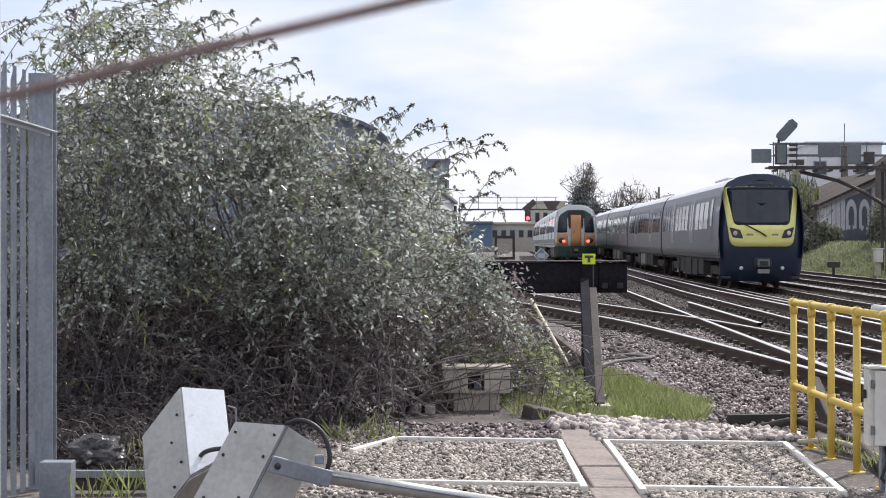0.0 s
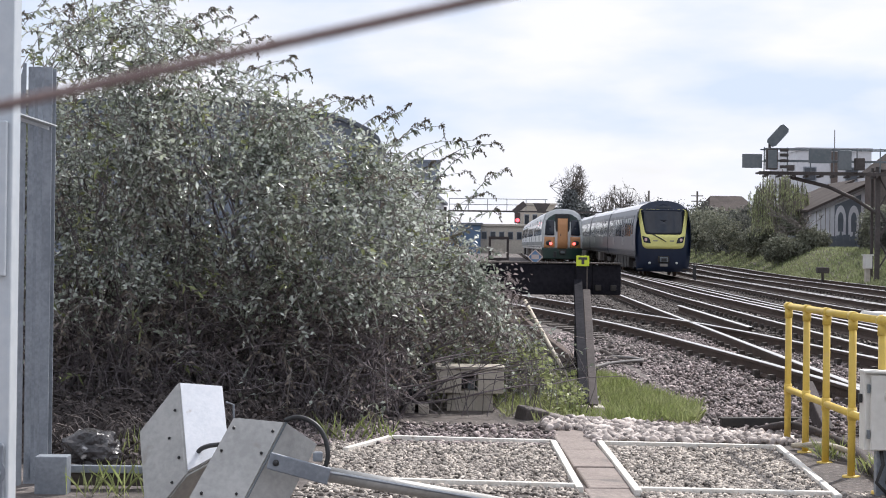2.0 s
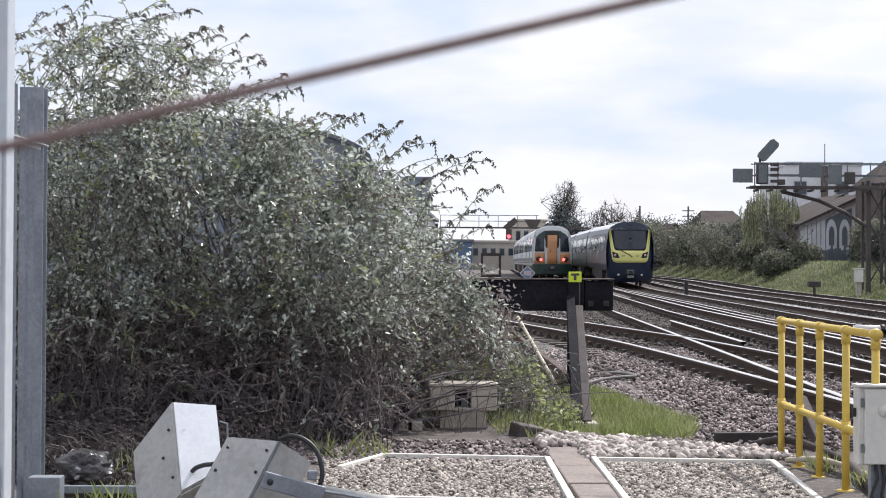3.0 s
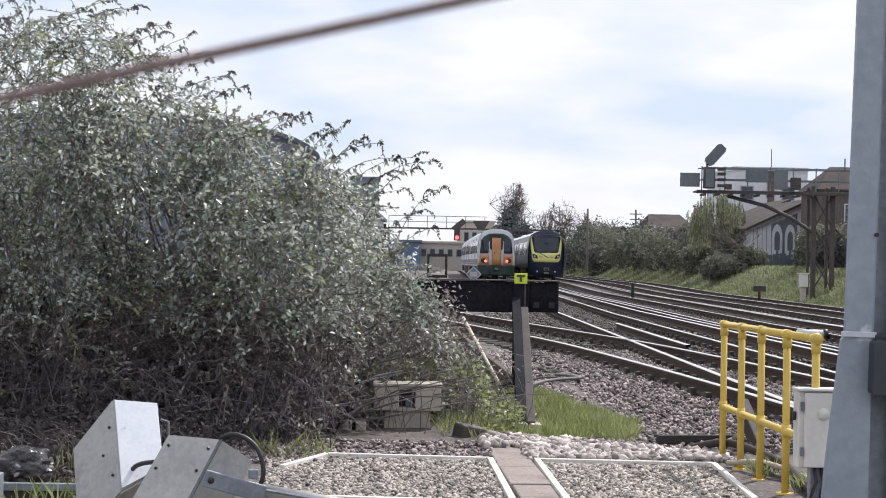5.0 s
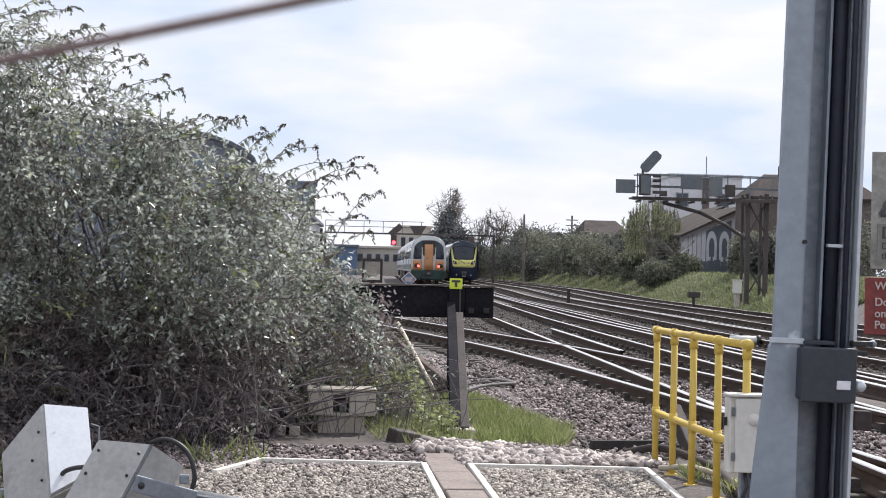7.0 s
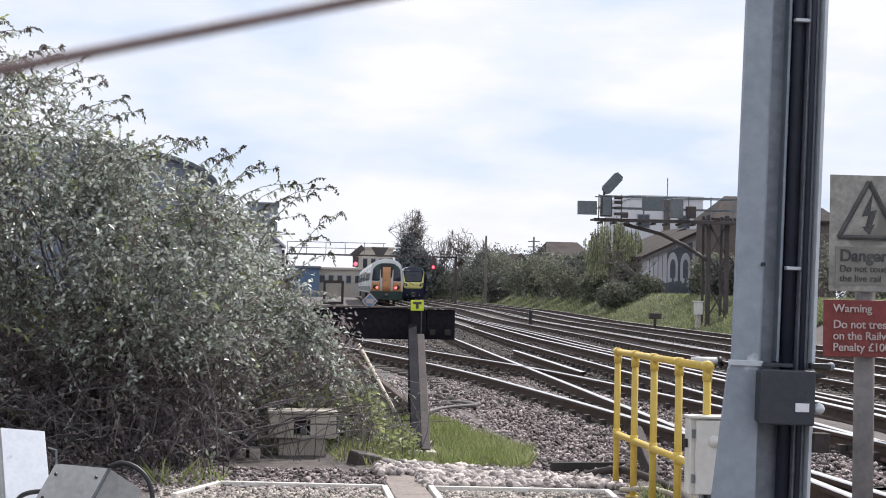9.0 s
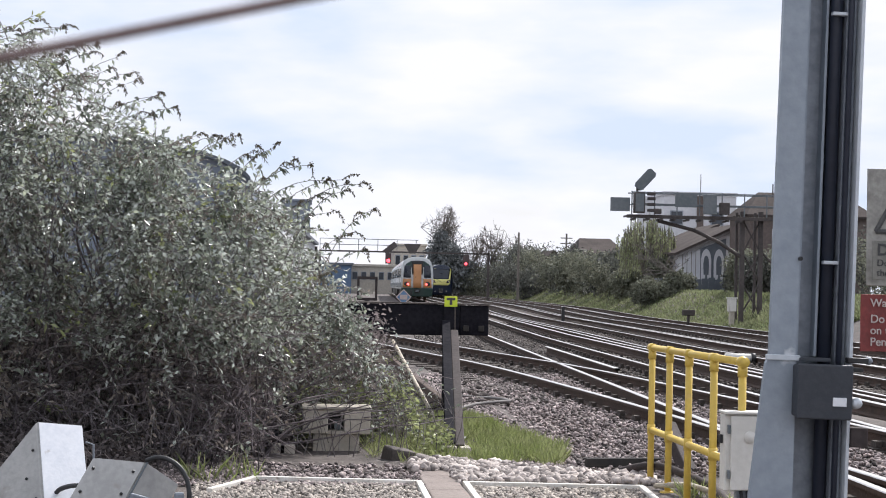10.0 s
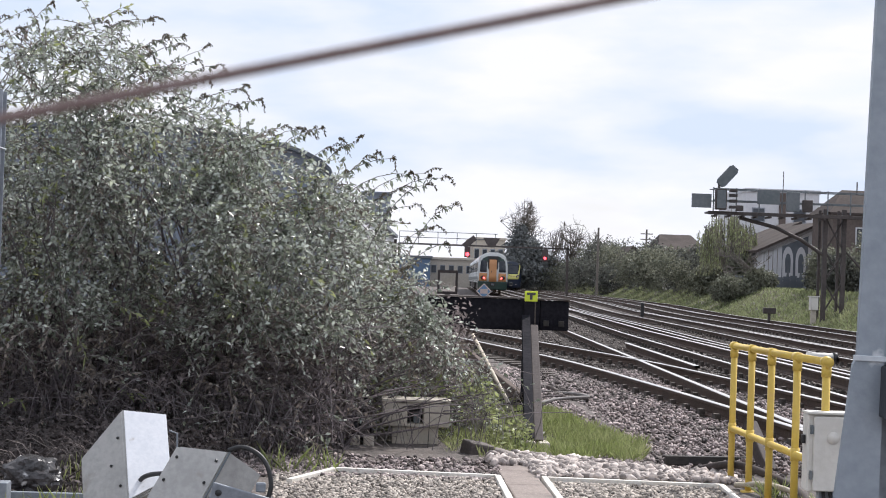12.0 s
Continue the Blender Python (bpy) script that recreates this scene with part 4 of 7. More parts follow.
white_cabinet()
rod("corrugated_conduit", [(2.45, 12.6, -0.2), (2.6, 12.0, -0.1), (2.72, 11.0, -0.12), (2.68, 10.2, -0.17), (2.62, 9.6, -0.2)], 0.03, M["strut_face"], "brown corrugated conduit curving behind the handrail", "conduit")
rod("cable", [(2.5, 11.6, -0.2), (2.62, 11.0, -0.13), (2.75, 10.3, -0.16), (2.7, 9.4, -0.2)], 0.02, M["pipe"], "pale cable lying on the stones", "cable")
tagged(link_mesh("steel_angle", boxed(-0.5, 0.5, -0.03, 0.03, 0, 0.07, 0.006, pose(2.72, 13.0, -0.21, 0, 0, 8)), M["underframe"]), "rusty dark steel bar lying on ballast", "steel bar")
tagged(link_mesh("timber_prop", boxed(-0.05, 0.05, -0.05, 0.05, 0, 0.75, 0.01, pose(2.92, 12.3, -0.22, -62, 14, 10)), M["strut_face"]), "faded brown timber leaning behind the handrail", "timber")


def mast():
    t = thing("steel_mast", pose(1.367, 4.92, 0, 0, 1.4, 0), "weathered grey steel mast with a flared base", "mast")
    # near flange with a widening foot
    out = [(0.0, 5.0), (0.073, 5.0), (0.073, 0.965), (0.09, -0.25), (-0.10, -0.25), (-0.052, 0.56), (-0.018, 0.945), (-0.008, 0.965)]
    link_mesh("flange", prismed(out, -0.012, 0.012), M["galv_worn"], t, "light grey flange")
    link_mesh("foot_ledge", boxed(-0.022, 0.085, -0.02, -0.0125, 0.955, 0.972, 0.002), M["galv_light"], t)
    # Darker steel on web and far flange holds the shade of the recess.
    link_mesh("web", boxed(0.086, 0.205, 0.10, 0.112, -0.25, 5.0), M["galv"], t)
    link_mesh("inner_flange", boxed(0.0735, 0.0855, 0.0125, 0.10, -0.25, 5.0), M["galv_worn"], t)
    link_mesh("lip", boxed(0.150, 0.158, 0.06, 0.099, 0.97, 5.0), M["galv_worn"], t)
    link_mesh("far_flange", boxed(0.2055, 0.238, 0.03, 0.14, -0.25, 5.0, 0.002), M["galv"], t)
    # Thin bright strip: the sunlit right edge, put into the colour.
    link_mesh("lit_edge", boxed(0.239, 0.250, -0.012, 0.13, -0.25, 5.0, 0.002), M["galv_light"], t)
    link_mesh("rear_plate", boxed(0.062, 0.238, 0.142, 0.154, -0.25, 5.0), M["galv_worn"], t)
    c = link_mesh("conduit", tubed([(0.184, 0.065, -0.2), (0.184, 0.065, 5.0)], 0.0205, 14), M["conduit"], t, "dark blue conduit", True)
    link_mesh("conduit", tubed([(0.215, 0.015, -0.2), (0.215, 0.015, 5.0)], 0.009, 12), M["conduit"], t, "", True)
    for z in (1.253, 2.02):
        link_mesh("clip", boxed(0.158, 0.206, 0.02, 0.042, z, z + 0.011, 0.002), M["galv_light"], c)
    link_mesh("bolt", tubed([(0.074, -0.022, 1.265), (0.074, -0.011, 1.265)], 0.007, 6), M["black"], t)
    b = link_mesh("junction_box", boxed(0.066, 0.226, -0.07, 0.055, 0.79, 0.945, 0.006), M["jbox"], t, "dark grey junction box")
    link_mesh("box_lid", boxed(0.062, 0.23, -0.086, -0.0705, 0.785, 0.95, 0.005), M["jbox"], b)
    link_mesh("label_plate", boxed(0.168, 0.210, -0.091, -0.0865, 0.826, 0.852, 0.001), M["white_face"], b)
    link_mesh("bracket", boxed(0.078, 0.18, -0.02, 0.05, 0.955, 0.967, 0.002), M["jbox"], t)
    k = link_mesh("gland", tubed([(0.232, -0.06, 0.835), (0.255, -0.06, 0.835)], 0.016, 12), M["galv_light"], t, "", True)
    link_mesh("gland_cap", ball(0.017, Matrix.Translation((0.246, -0.075, 0.837)), 2), M["galv_light"], k, "", True)
    link_mesh("clamp_arm", boxed(0.23, 0.295, -0.03, 0.0, 0.955, 0.972, 0.003), M["black"], t)
    link_mesh("clamp_arm", boxed(0.23, 0.28, -0.03, 0.0, 0.928, 0.942, 0.003), M["black"], t)
    link_mesh("clamp_head", ball(0.013, Matrix.Translation((0.298, -0.015, 0.964)), 2), M["galv"], t, "", True)
    link_mesh("side_lug", boxed(0.251, 0.305, -0.02, 0.03, 0.70, 0.76, 0.004), M["strut_face"], t)


mast()


def signs():
    t = thing("sign_post", pose(2.072, 5.64, -0.022), "grey post with a danger plate and a red warning plate", "sign")
    link_mesh("post", tubed([(0.012, 0.05, -0.27), (0.012, 0.05, 1.55)], 0.036, 16), M["post_brown"], t, "", True)
    a = link_mesh("danger_plate", boxed(-0.14, 0.14, -0.006, 0.0, 1.215, 1.625, 0.002), M["sign_grey"], t, "faded grey plate with a black lightning triangle")
    bm = bmesh.new()
    A, B, C = Vector((-0.108, 0, 1.405)), Vector((0.0, 0, 1.602)), Vector((0.108, 0, 1.405))
    for p, q in ((A, B), (B, C), (C, A)):
        d = q - p
        tube(bm, [p + Vector((0, -0.0065, 0)), q + Vector((0, -0.0065, 0))], 0.0095, 6)
    link_mesh("triangle", bm, M["sign_black"], a)
    link_mesh("lightning", prismed([(0.014, 1.565), (-0.026, 1.478), (0.0, 1.484), (-0.012, 1.442), (-0.022, 1.444), (0.004, 1.416), (0.022, 1.452), (0.012, 1.45), (0.03, 1.504), (0.006, 1.498)], -0.0095, -0.0062), M["sign_black"], a)
    link_mesh("text_band", boxed(-0.118, 0.118, -0.0085, -0.0062, 1.238, 1.372), M["sign_band"], a)
    X = lambda x, z: pose(x, -0.0105, z, 90, 0, 0)
    text_mesh("lettering", "Danger", 0.058, X(-0.104, 1.322), M["sign_black"], a, 0.0012)
    text_mesh("lettering", "Do not touch", 0.034, X(-0.104, 1.284), M["sign_black"], a)
    text_mesh("lettering", "the live rail", 0.034, X(-0.104, 1.25), M["sign_black"], a)
    r = link_mesh("warning_plate", boxed(-0.158, 0.158, -0.006, 0.0, 0.985, 1.185, 0.002), M["sign_red"], t, "faded red plate with white lettering")
    for k, s in enumerate(("Warning", "Do not trespass", "on the Railway", "Penalty \u00a31000")):
        text_mesh("lettering", s, 0.040, X(-0.125, (1.142, 1.086, 1.046, 1.006)[k]), M["white_text"], r, 0.0004)


signs()


# ---- fence, folded lamp heads and litter ----
def palisade():
    t = thing("palisade_fence", pose(-2.36, 9.7, GZ), "galvanised steel palisade fence with an end post", "fence")
    p = bmesh.new()
    box(p, -0.07, 0.07, -0.012, 0.0, -0.05, 2.42, 0.003)
    box(p, -0.006, 0.006, 0.0, 0.09, -0.05, 2.41)
    box(p, -0.07, 0.07, 0.09, 0.1, -0.05, 2.42, 0.003)
    link_mesh("end_post", p, M["galv"], t, "broad I-section end post")
    for z in (2.07,):
        bm = bmesh.new()
        box(bm, 0.052, 0.105, -3.6, -0.02, z, z + 0.007)
        box(bm, 0.052, 0.058, -3.6, -0.02, z - 0.02, z - 0.001)
        # Brighter steel than the pales puts the rail's sunlit top into the colour.
        link_mesh("rail", bm, M["galv_light"], t)
    y = -0.16
    n = 0
    while y > -3.5:
        bm = bmesh.new()
        w = [(-0.034, 0.0), (-0.02, 0.016), (-0.006, 0.004), (0.006, 0.004), (0.02, 0.016), (0.034, 0.0)]
        lo = [bm.verts.new((0.03 + b, y + a, 0.05)) for a, b in w]
        hi = [bm.verts.new((0.03 + b, y + a, 2.30 if i in (0, 5) else 2.38)) for i, (a, b) in enumerate(w)]
        for i in range(5):
            bm.faces.new((lo[i], lo[i + 1], hi[i + 1], hi[i]))
        r = bmesh.ops.extrude_face_region(bm, geom=bm.faces[:])
        bmesh.ops.translate(bm, vec=(0.003, 0, 0), verts=[v for v in r["geom"] if isinstance(v, bmesh.types.BMVert)])
        link_mesh("pale", bm, M["galv"], t)
        y -= 0.2
        n += 1


palisade()


def near_post():
    t = thing("gate_post", pose(-0.9, 3.12, -0.25), "pale galvanised gate post with a bolted hinge bracket", "post")
    link_mesh("post", boxed(-0.06, 0.058, -0.03, 0.03, 0, 3.0, 0.004), M["galv_light"], t)
    link_mesh("side_channel", boxed(0.02, 0.05, -0.042, -0.0305, 1.33, 1.62, 0.003), M["galv_light"], t)
    link_mesh("hinge_plate", boxed(0.0, 0.052, -0.045, -0.0305, 0.86, 1.02, 0.006), M["galv"], t)
    link_mesh("bolt", tubed([(0.03, -0.055, 0.965), (0.03, -0.045, 0.965)], 0.018, 12), M["galv_light"], t)
    link_mesh("washer", tubed([(0.03, -0.0455, 0.965), (0.03, -0.0435, 0.965)], 0.027, 16), M["galv"], t)


near_post()


def slanted(bm, quad, e):
    """A box from a front quad, pushed back along e."""
    f = [bm.verts.new(p) for p in quad]
    b = [bm.verts.new(Vector(p) + Vector(e)) for p in quad]
    bm.faces.new(f)
    bm.faces.new(b[::-1])
    for i in range(4):
        j = (i + 1) % 4
        bm.faces.new((f[j], f[i], b[i], b[j]))
    return bm


def folded_lamps():
    t = thing("lowered_lamp_pole", pose(0, 0, 0), "lowered steel lamp pole with two box-shaped lamp heads", "lamp pole")
    qa = [(-1.305, 8.2, 0.475), (-1.09, 8.26, 0.455), (-1.025, 8.044, 0.149), (-1.215, 7.90, 0.05)]
    ea = (-0.19, -0.02, -0.25)
    bm = slanted(bmesh.new(), qa, ea)
    bmesh.ops.bevel(bm, geom=bm.edges[:], offset=0.008, segments=2, affect="EDGES")
    h = link_mesh("lamp_head", bm, M["steel_plate"], t, "steel lamp head with a bright white face")
    c = sum((Vector(p) for p in qa), Vector()) / 4
    nf = (Vector(qa[1]) - Vector(qa[0])).cross(Vector(qa[3]) - Vector(qa[0])).normalized()
    if nf.y > 0:
        nf = -nf
    q2 = [c + (Vector(p) - c) * 0.93 + nf * 0.012 for p in qa]
    link_mesh("lamp_face", slanted(bmesh.new(), q2, tuple(-nf * 0.01)), M["white_face"], h)
    for u, v in ((0.12, 0.25), (0.3, 0.45), (0.12, 0.75), (0.32, 0.9)):
        p = Vector(qa[0]).lerp(Vector(qa[3]), v) + Vector(ea) * u
        link_mesh("screw", ball(0.008, Matrix.Translation(p + Vector((-0.002, -0.004, 0))), 1), M["black"], h)
    link_mesh("wire_catch", tubed([(-1.085, 8.34, 0.36), (-1.045, 8.33, 0.35), (-1.04, 8.32, 0.22)], 0.006, 6), M["galv"], h)
    qb = [(-0.985, 7.8, 0.345), (-0.735, 7.82, 0.322), (-0.93, 7.6, -0.08), (-1.20, 7.58, -0.08)]
    eb = (0.15, 0.10, -0.115)
    bm = slanted(bmesh.new(), qb, eb)
    bmesh.ops.bevel(bm, geom=bm.edges[:], offset=0.008, segments=2, affect="EDGES")
    g = link_mesh("lamp_head", bm, M["steel_plate"], t, "bolted steel lamp head")
    link_mesh("seam", tubed([Vector(qb[1]) + Vector((0.004, -0.006, 0.0)), Vector(qb[2]) + Vector((0.004, -0.006, 0))], 0.005, 5), M["sig_back"], g)
    for u, v in ((0.14, 0.12), (0.86, 0.12), (0.14, 0.36), (0.86, 0.36), (0.2, 0.8), (0.8, 0.8)):
        p = Vector(qb[0]).lerp(Vector(qb[1]), u).lerp(Vector(qb[3]).lerp(Vector(qb[2]), u), v)
        link_mesh("screw", ball(0.0085, Matrix.Translation(p + Vector((0, -0.006, 0.003))), 1), M["black"], g)
    arm = link_mesh("arm", boxed(-0.03, 0.26, -0.008, 0.008, -0.04, 0.04, 0.006, pose(-0.77, 7.66, 0.15, 0, 15, 4)), M["galv"], t, "flat pivot arm")
    link_mesh("pivot_bolt", ball(0.016, Matrix.Translation((-0.765, 7.648, 0.147)), 2), M["black"], arm)
    link_mesh("nut", boxed(-0.60, -0.555, 7.72, 7.76, 0.145, 0.19, 0.008), M["galv"], arm)
    link_mesh("pole", tubed([(-0.56, 7.78, 0.085), (0.42, 8.3, -0.15)], 0.036, 18), M["steel_plate"], t, "round steel pole", True)
    link_mesh("pole_groove", tubed([(-0.56, 7.738, 0.10), (0.42, 8.258, -0.135)], 0.008, 6), M["galv"], t)
    link_mesh("cable", tubed(eased([(-0.74, 7.82, 0.325), (-0.68, 7.80, 0.345), (-0.61, 7.78, 0.325), (-0.555, 7.76, 0.27), (-0.53, 7.74, 0.18), (-0.545, 7.74, 0.11)]), 0.0115, 10), M["black"], t, "", True)
    link_mesh("cable", tubed(eased([(-1.19, 8.02, 0.12), (-1.16, 7.97, 0.165), (-1.11, 7.92, 0.19), (-1.05, 7.85, 0.205)]), 0.0115, 10), M["black"], t, "", True)


folded_lamps()
tagged(link_mesh("low_steel_rail", boxed(-2.15, -1.5, -0.02, 0.02, -0.16, -0.118, 0.004, pose(0, 9.5, 0.0)), M["galv"]), "low galvanised rail near the ground", "rail")
tagged(link_mesh("steel_cover", boxed(-0.09, 0.09, -0.06, 0.06, -0.04, 0.19, 0.006, pose(-2.18, 9.35, GZ)), M["galv"]), "small galvanised steel cover beside the fence post", "cover")
tagged(link_mesh("timber_offcut", boxed(-2.15, -1.5, -0.02, 0.02, -0.235, -0.165, 0.004, pose(0, 9.52, 0.0)), M["sleeper"]), "dark timber board under a low rail", "board")


def bag():
    bm = bmesh.new()
    bmesh.ops.create_icosphere(bm, subdivisions=4, radius=0.16)
    for v in bm.verts:
        n = noise.fractal(v.co * 9, 0.8, 2.0, 4)
        v.co *= 1 + 0.28 * n
        v.co.z *= 0.75
        v.co.x *= 1.15
    bmesh.ops.transform(bm, matrix=pose(-2.15, 10.35, -0.13), verts=bm.verts)
    tagged(link_mesh("plastic_bag", bm, M["bag"], smooth=False), "crumpled grey plastic bag lying under the shrub", "plastic bag")


bag()


def wire():
    a, b = Vector((-0.0267, 0.2675, 1.1848)), Vector((0.0267, 0.268, 1.1975))
    d = (b - a).normalized()
    c = (a + b) / 2
    tagged(link_mesh("wire", tubed([c + d * k for k in (-1.2, -0.6, -0.2, 0.2, 0.6, 1.2)], 0.00095, 10), M["rust"], smooth=True), "thin rusty fence wire stretched close before the view", "wire")


wire()


# ---- signals and buildings beyond the tracks ----
def signal_gantry():
    t = thing("signal_gantry", pose(20.3, 75.0, 0), "dark steel cantilever signal gantry beside the tracks", "signal gantry")
    S = lambda n, *a, m="gantry", lab="": link_mesh(n, boxed(*a), M[m], t, lab)
    for x in (-0.12, 0.75):
        S("leg", x - 0.1, x + 0.1, -0.1, 0.1, -0.4, 5.2, 0.01)
        S("leg", x - 0.06, x + 0.06, 0.9, 1.02, -0.4, 5.2, 0.01)
    for z0, z1 in ((0.5, 1.9), (1.9, 3.3), (3.3, 4.8)):
        link_mesh("brace", tubed([(-0.1, 0, z0), (0.75, 0, z1)], 0.04, 6), M["gantry"], t)
        link_mesh("brace", tubed([(0.75, 0, z0), (-0.1, 0, z1)], 0.04, 6), M["gantry"], t)
    link_mesh("stay", tubed([(0.75, 0, 0.6), (1.9, 0, 0.6)], 0.06, 6), M["gantry"], t)
    link_mesh("stay", tubed([(0.75, 0, 3.4), (1.9, 0, 2.2)], 0.05, 6), M["gantry"], t)
    S("deck", -5.62, 2.2, -0.45, 0.45, 4.82, 4.90, 0.01, lab="walkway deck")
    S("deck_beam", -5.62, 2.2, -0.5, -0.42, 4.76, 4.92, 0.01)
    for k in range(9):
        S("deck_bracket", -5.3 + 0.62 * k, -5.2 + 0.62 * k, -0.5, 0.5, 4.68, 4.77)
    link_mesh("knee_brace", tubed([(-4.1, 0, 4.68), (-2.4, 0, 4.28), (-1.2, 0, 3.75), (-0.1, 0, 3.05)], 0.085, 8), M["gantry"], t)
    for z in (5.42, 5.95):
        link_mesh("guard_rail", tubed([(-5.4, -0.45, z), (2.2, -0.45, z)], 0.03, 6), M["sig_back"], t)
        link_mesh("guard_rail", tubed([(-5.4, 0.45, z), (2.2, 0.45, z)], 0.03, 6), M["sig_back"], t)
    for k in range(8):
        link_mesh("guard_post", tubed([(-5.4 + 1.05 * k, -0.45, 4.9), (-5.4 + 1.05 * k, -0.45, 6.0)], 0.03, 6), M["sig_back"], t)
    S("number_board", -6.42, -5.52, -0.62, -0.56, 5.05, 5.68, 0.01, m="sig_back", lab="grey board")
    S("signal_head", -5.36, -4.86, -0.85, -0.5, 4.98, 5.92, 0.03, m="gantry")
    S("signal_back", -5.31, -4.91, -0.87, -0.851, 5.04, 5.86, m="sig_back")
    for z in (5.05, 5.32, 5.58, 5.80):
        link_mesh("lamp_hood", boxed(-4.72, -4.37, -0.8, -0.55, z, z + 0.13, 0.02), M["gantry"], t)
    S("relay_case", -4.4, -4.08, -0.75, -0.5, 4.95, 5.2, 0.02)
    S("equipment_board", -3.42, -2.4, -0.62, -0.55, 5.30, 5.95, 0.01, m="sig_back")
    S("equipment_case", -2.1, -1.5, -0.7, -0.5, 5.0, 5.9, 0.02, m="sig_back")
    S("signal_head", -1.36, -0.92, -0.8, -0.5, 5.0, 5.55, 0.03)
    S("junction_post", -5.13, -5.03, -0.1, 0.0, 5.9, 6.2)
    o = [(-0.55, -0.16), (-0.42, -0.24), (0.42, -0.24), (0.55, -0.16), (0.55, 0.16), (0.42, 0.24), (-0.42, 0.24), (-0.55, 0.16)]
    bm = prismed(o, -0.06, 0.06)
    bmesh.ops.transform(bm, matrix=pose(-4.72, -0.1, 6.55, 0, -48, 0), verts=bm.verts)
    link_mesh("route_indicator", bm, M["sig_back"], t, "tilted grey oval indicator")
    link_mesh("antenna", tubed([(1.3, 0, 5.9), (1.3, 0, 6.5)], 0.03, 6), M["gantry"], t)


signal_gantry()


def house(name, x0, x1, y0, y1, z0, eaves, ridge, wall, label, windows=(), ridge_along="y", roof="roof_tile"):
    t = thing(name, pose((x0 + x1) / 2, y0, z0), label, "house")
    w, d, e, r = (x1 - x0) / 2, y1 - y0, eaves - z0, ridge - z0
    if ridge_along == "y":
        link_mesh("wall", prismed([(-w, 0), (w, 0), (w, e), (0, r), (-w, e)], 0, d), M[wall], t)
        for s in (-1, 1):
            bm = bmesh.new()
            k = Vector((s * (w + 0.3), 0, e - 0.3 * (r - e) / w))
            q = [Vector((0, -0.3, r + 0.12)), Vector((k.x, -0.3, k.z + 0.12)), Vector((k.x, d + 0.3, k.z + 0.12)), Vector((0, d + 0.3, r + 0.12))]
            slanted(bm, q, (0, 0, -0.14))
            link_mesh("roof", bm, M[roof], t)
    else:
        link_mesh("wall", boxed(-w, w, 0, d, 0, e), M[wall], t)
        for s in (0, 1):
            y = -0.3 if s == 0 else d + 0.3
            bm = slanted(bmesh.new(), [Vector((-w - 0.3, y, e)), Vector((w + 0.3, y, e)), Vector((w * 0.7, d / 2, r)), Vector((-w * 0.7, d / 2, r))], (0, 0, -0.14))
            link_mesh("roof", bm, M[roof], t)
        for s in (-1, 1):
            bm = bmesh.new()
            vs = [bm.verts.new(p) for p in ((s * (w + 0.3), -0.3, e), (s * (w + 0.3), d + 0.3, e), (s * w * 0.7, d / 2, r))]
            bm.faces.new(vs)
            link_mesh("hip", bm, M[roof], t)
    for x, z, ww, h in windows:
        win = link_mesh("window", boxed(x - ww / 2, x + ww / 2, -0.05, -0.004, z, z + h), M["render_white"], t)
        link_mesh("pane", boxed(x - ww / 2 + 0.08, x + ww / 2 - 0.08, -0.07, -0.052, z + 0.08, z + h - 0.08), M["window"], win)
    return t


def lean_house(x, y, w, d, lo, hi, label, wall="render_white"):
    """A house end with one roof slope that rises to the right."""
    t = thing("house", pose(x, y, 1.0), label, "house")
    lo, hi = lo - 1.0, hi - 1.0
    link_mesh("wall", prismed([(0, -0.4), (w, -0.4), (w, hi), (0, lo)], 0, d), M[wall], t)
    k = (hi - lo) / w
    link_mesh("roof", prismed([(-0.45, lo - 0.45 * k + 0.02), (w + 0.1, hi + 0.1 * k + 0.02), (w + 0.1, hi + 0.1 * k + 0.20), (-0.45, lo - 0.45 * k + 0.20)], -0.3, d + 0.3), M["roof_tile"], t, "brown tiled roof slope")
    link_mesh("bargeboard", prismed([(-0.45, lo - 0.45 * k - 0.16), (w + 0.1, hi + 0.1 * k - 0.16), (w + 0.1, hi + 0.1 * k + 0.01), (-0.45, lo - 0.45 * k + 0.01)], -0.27, -0.2), M["post_brown"], t)
    return t


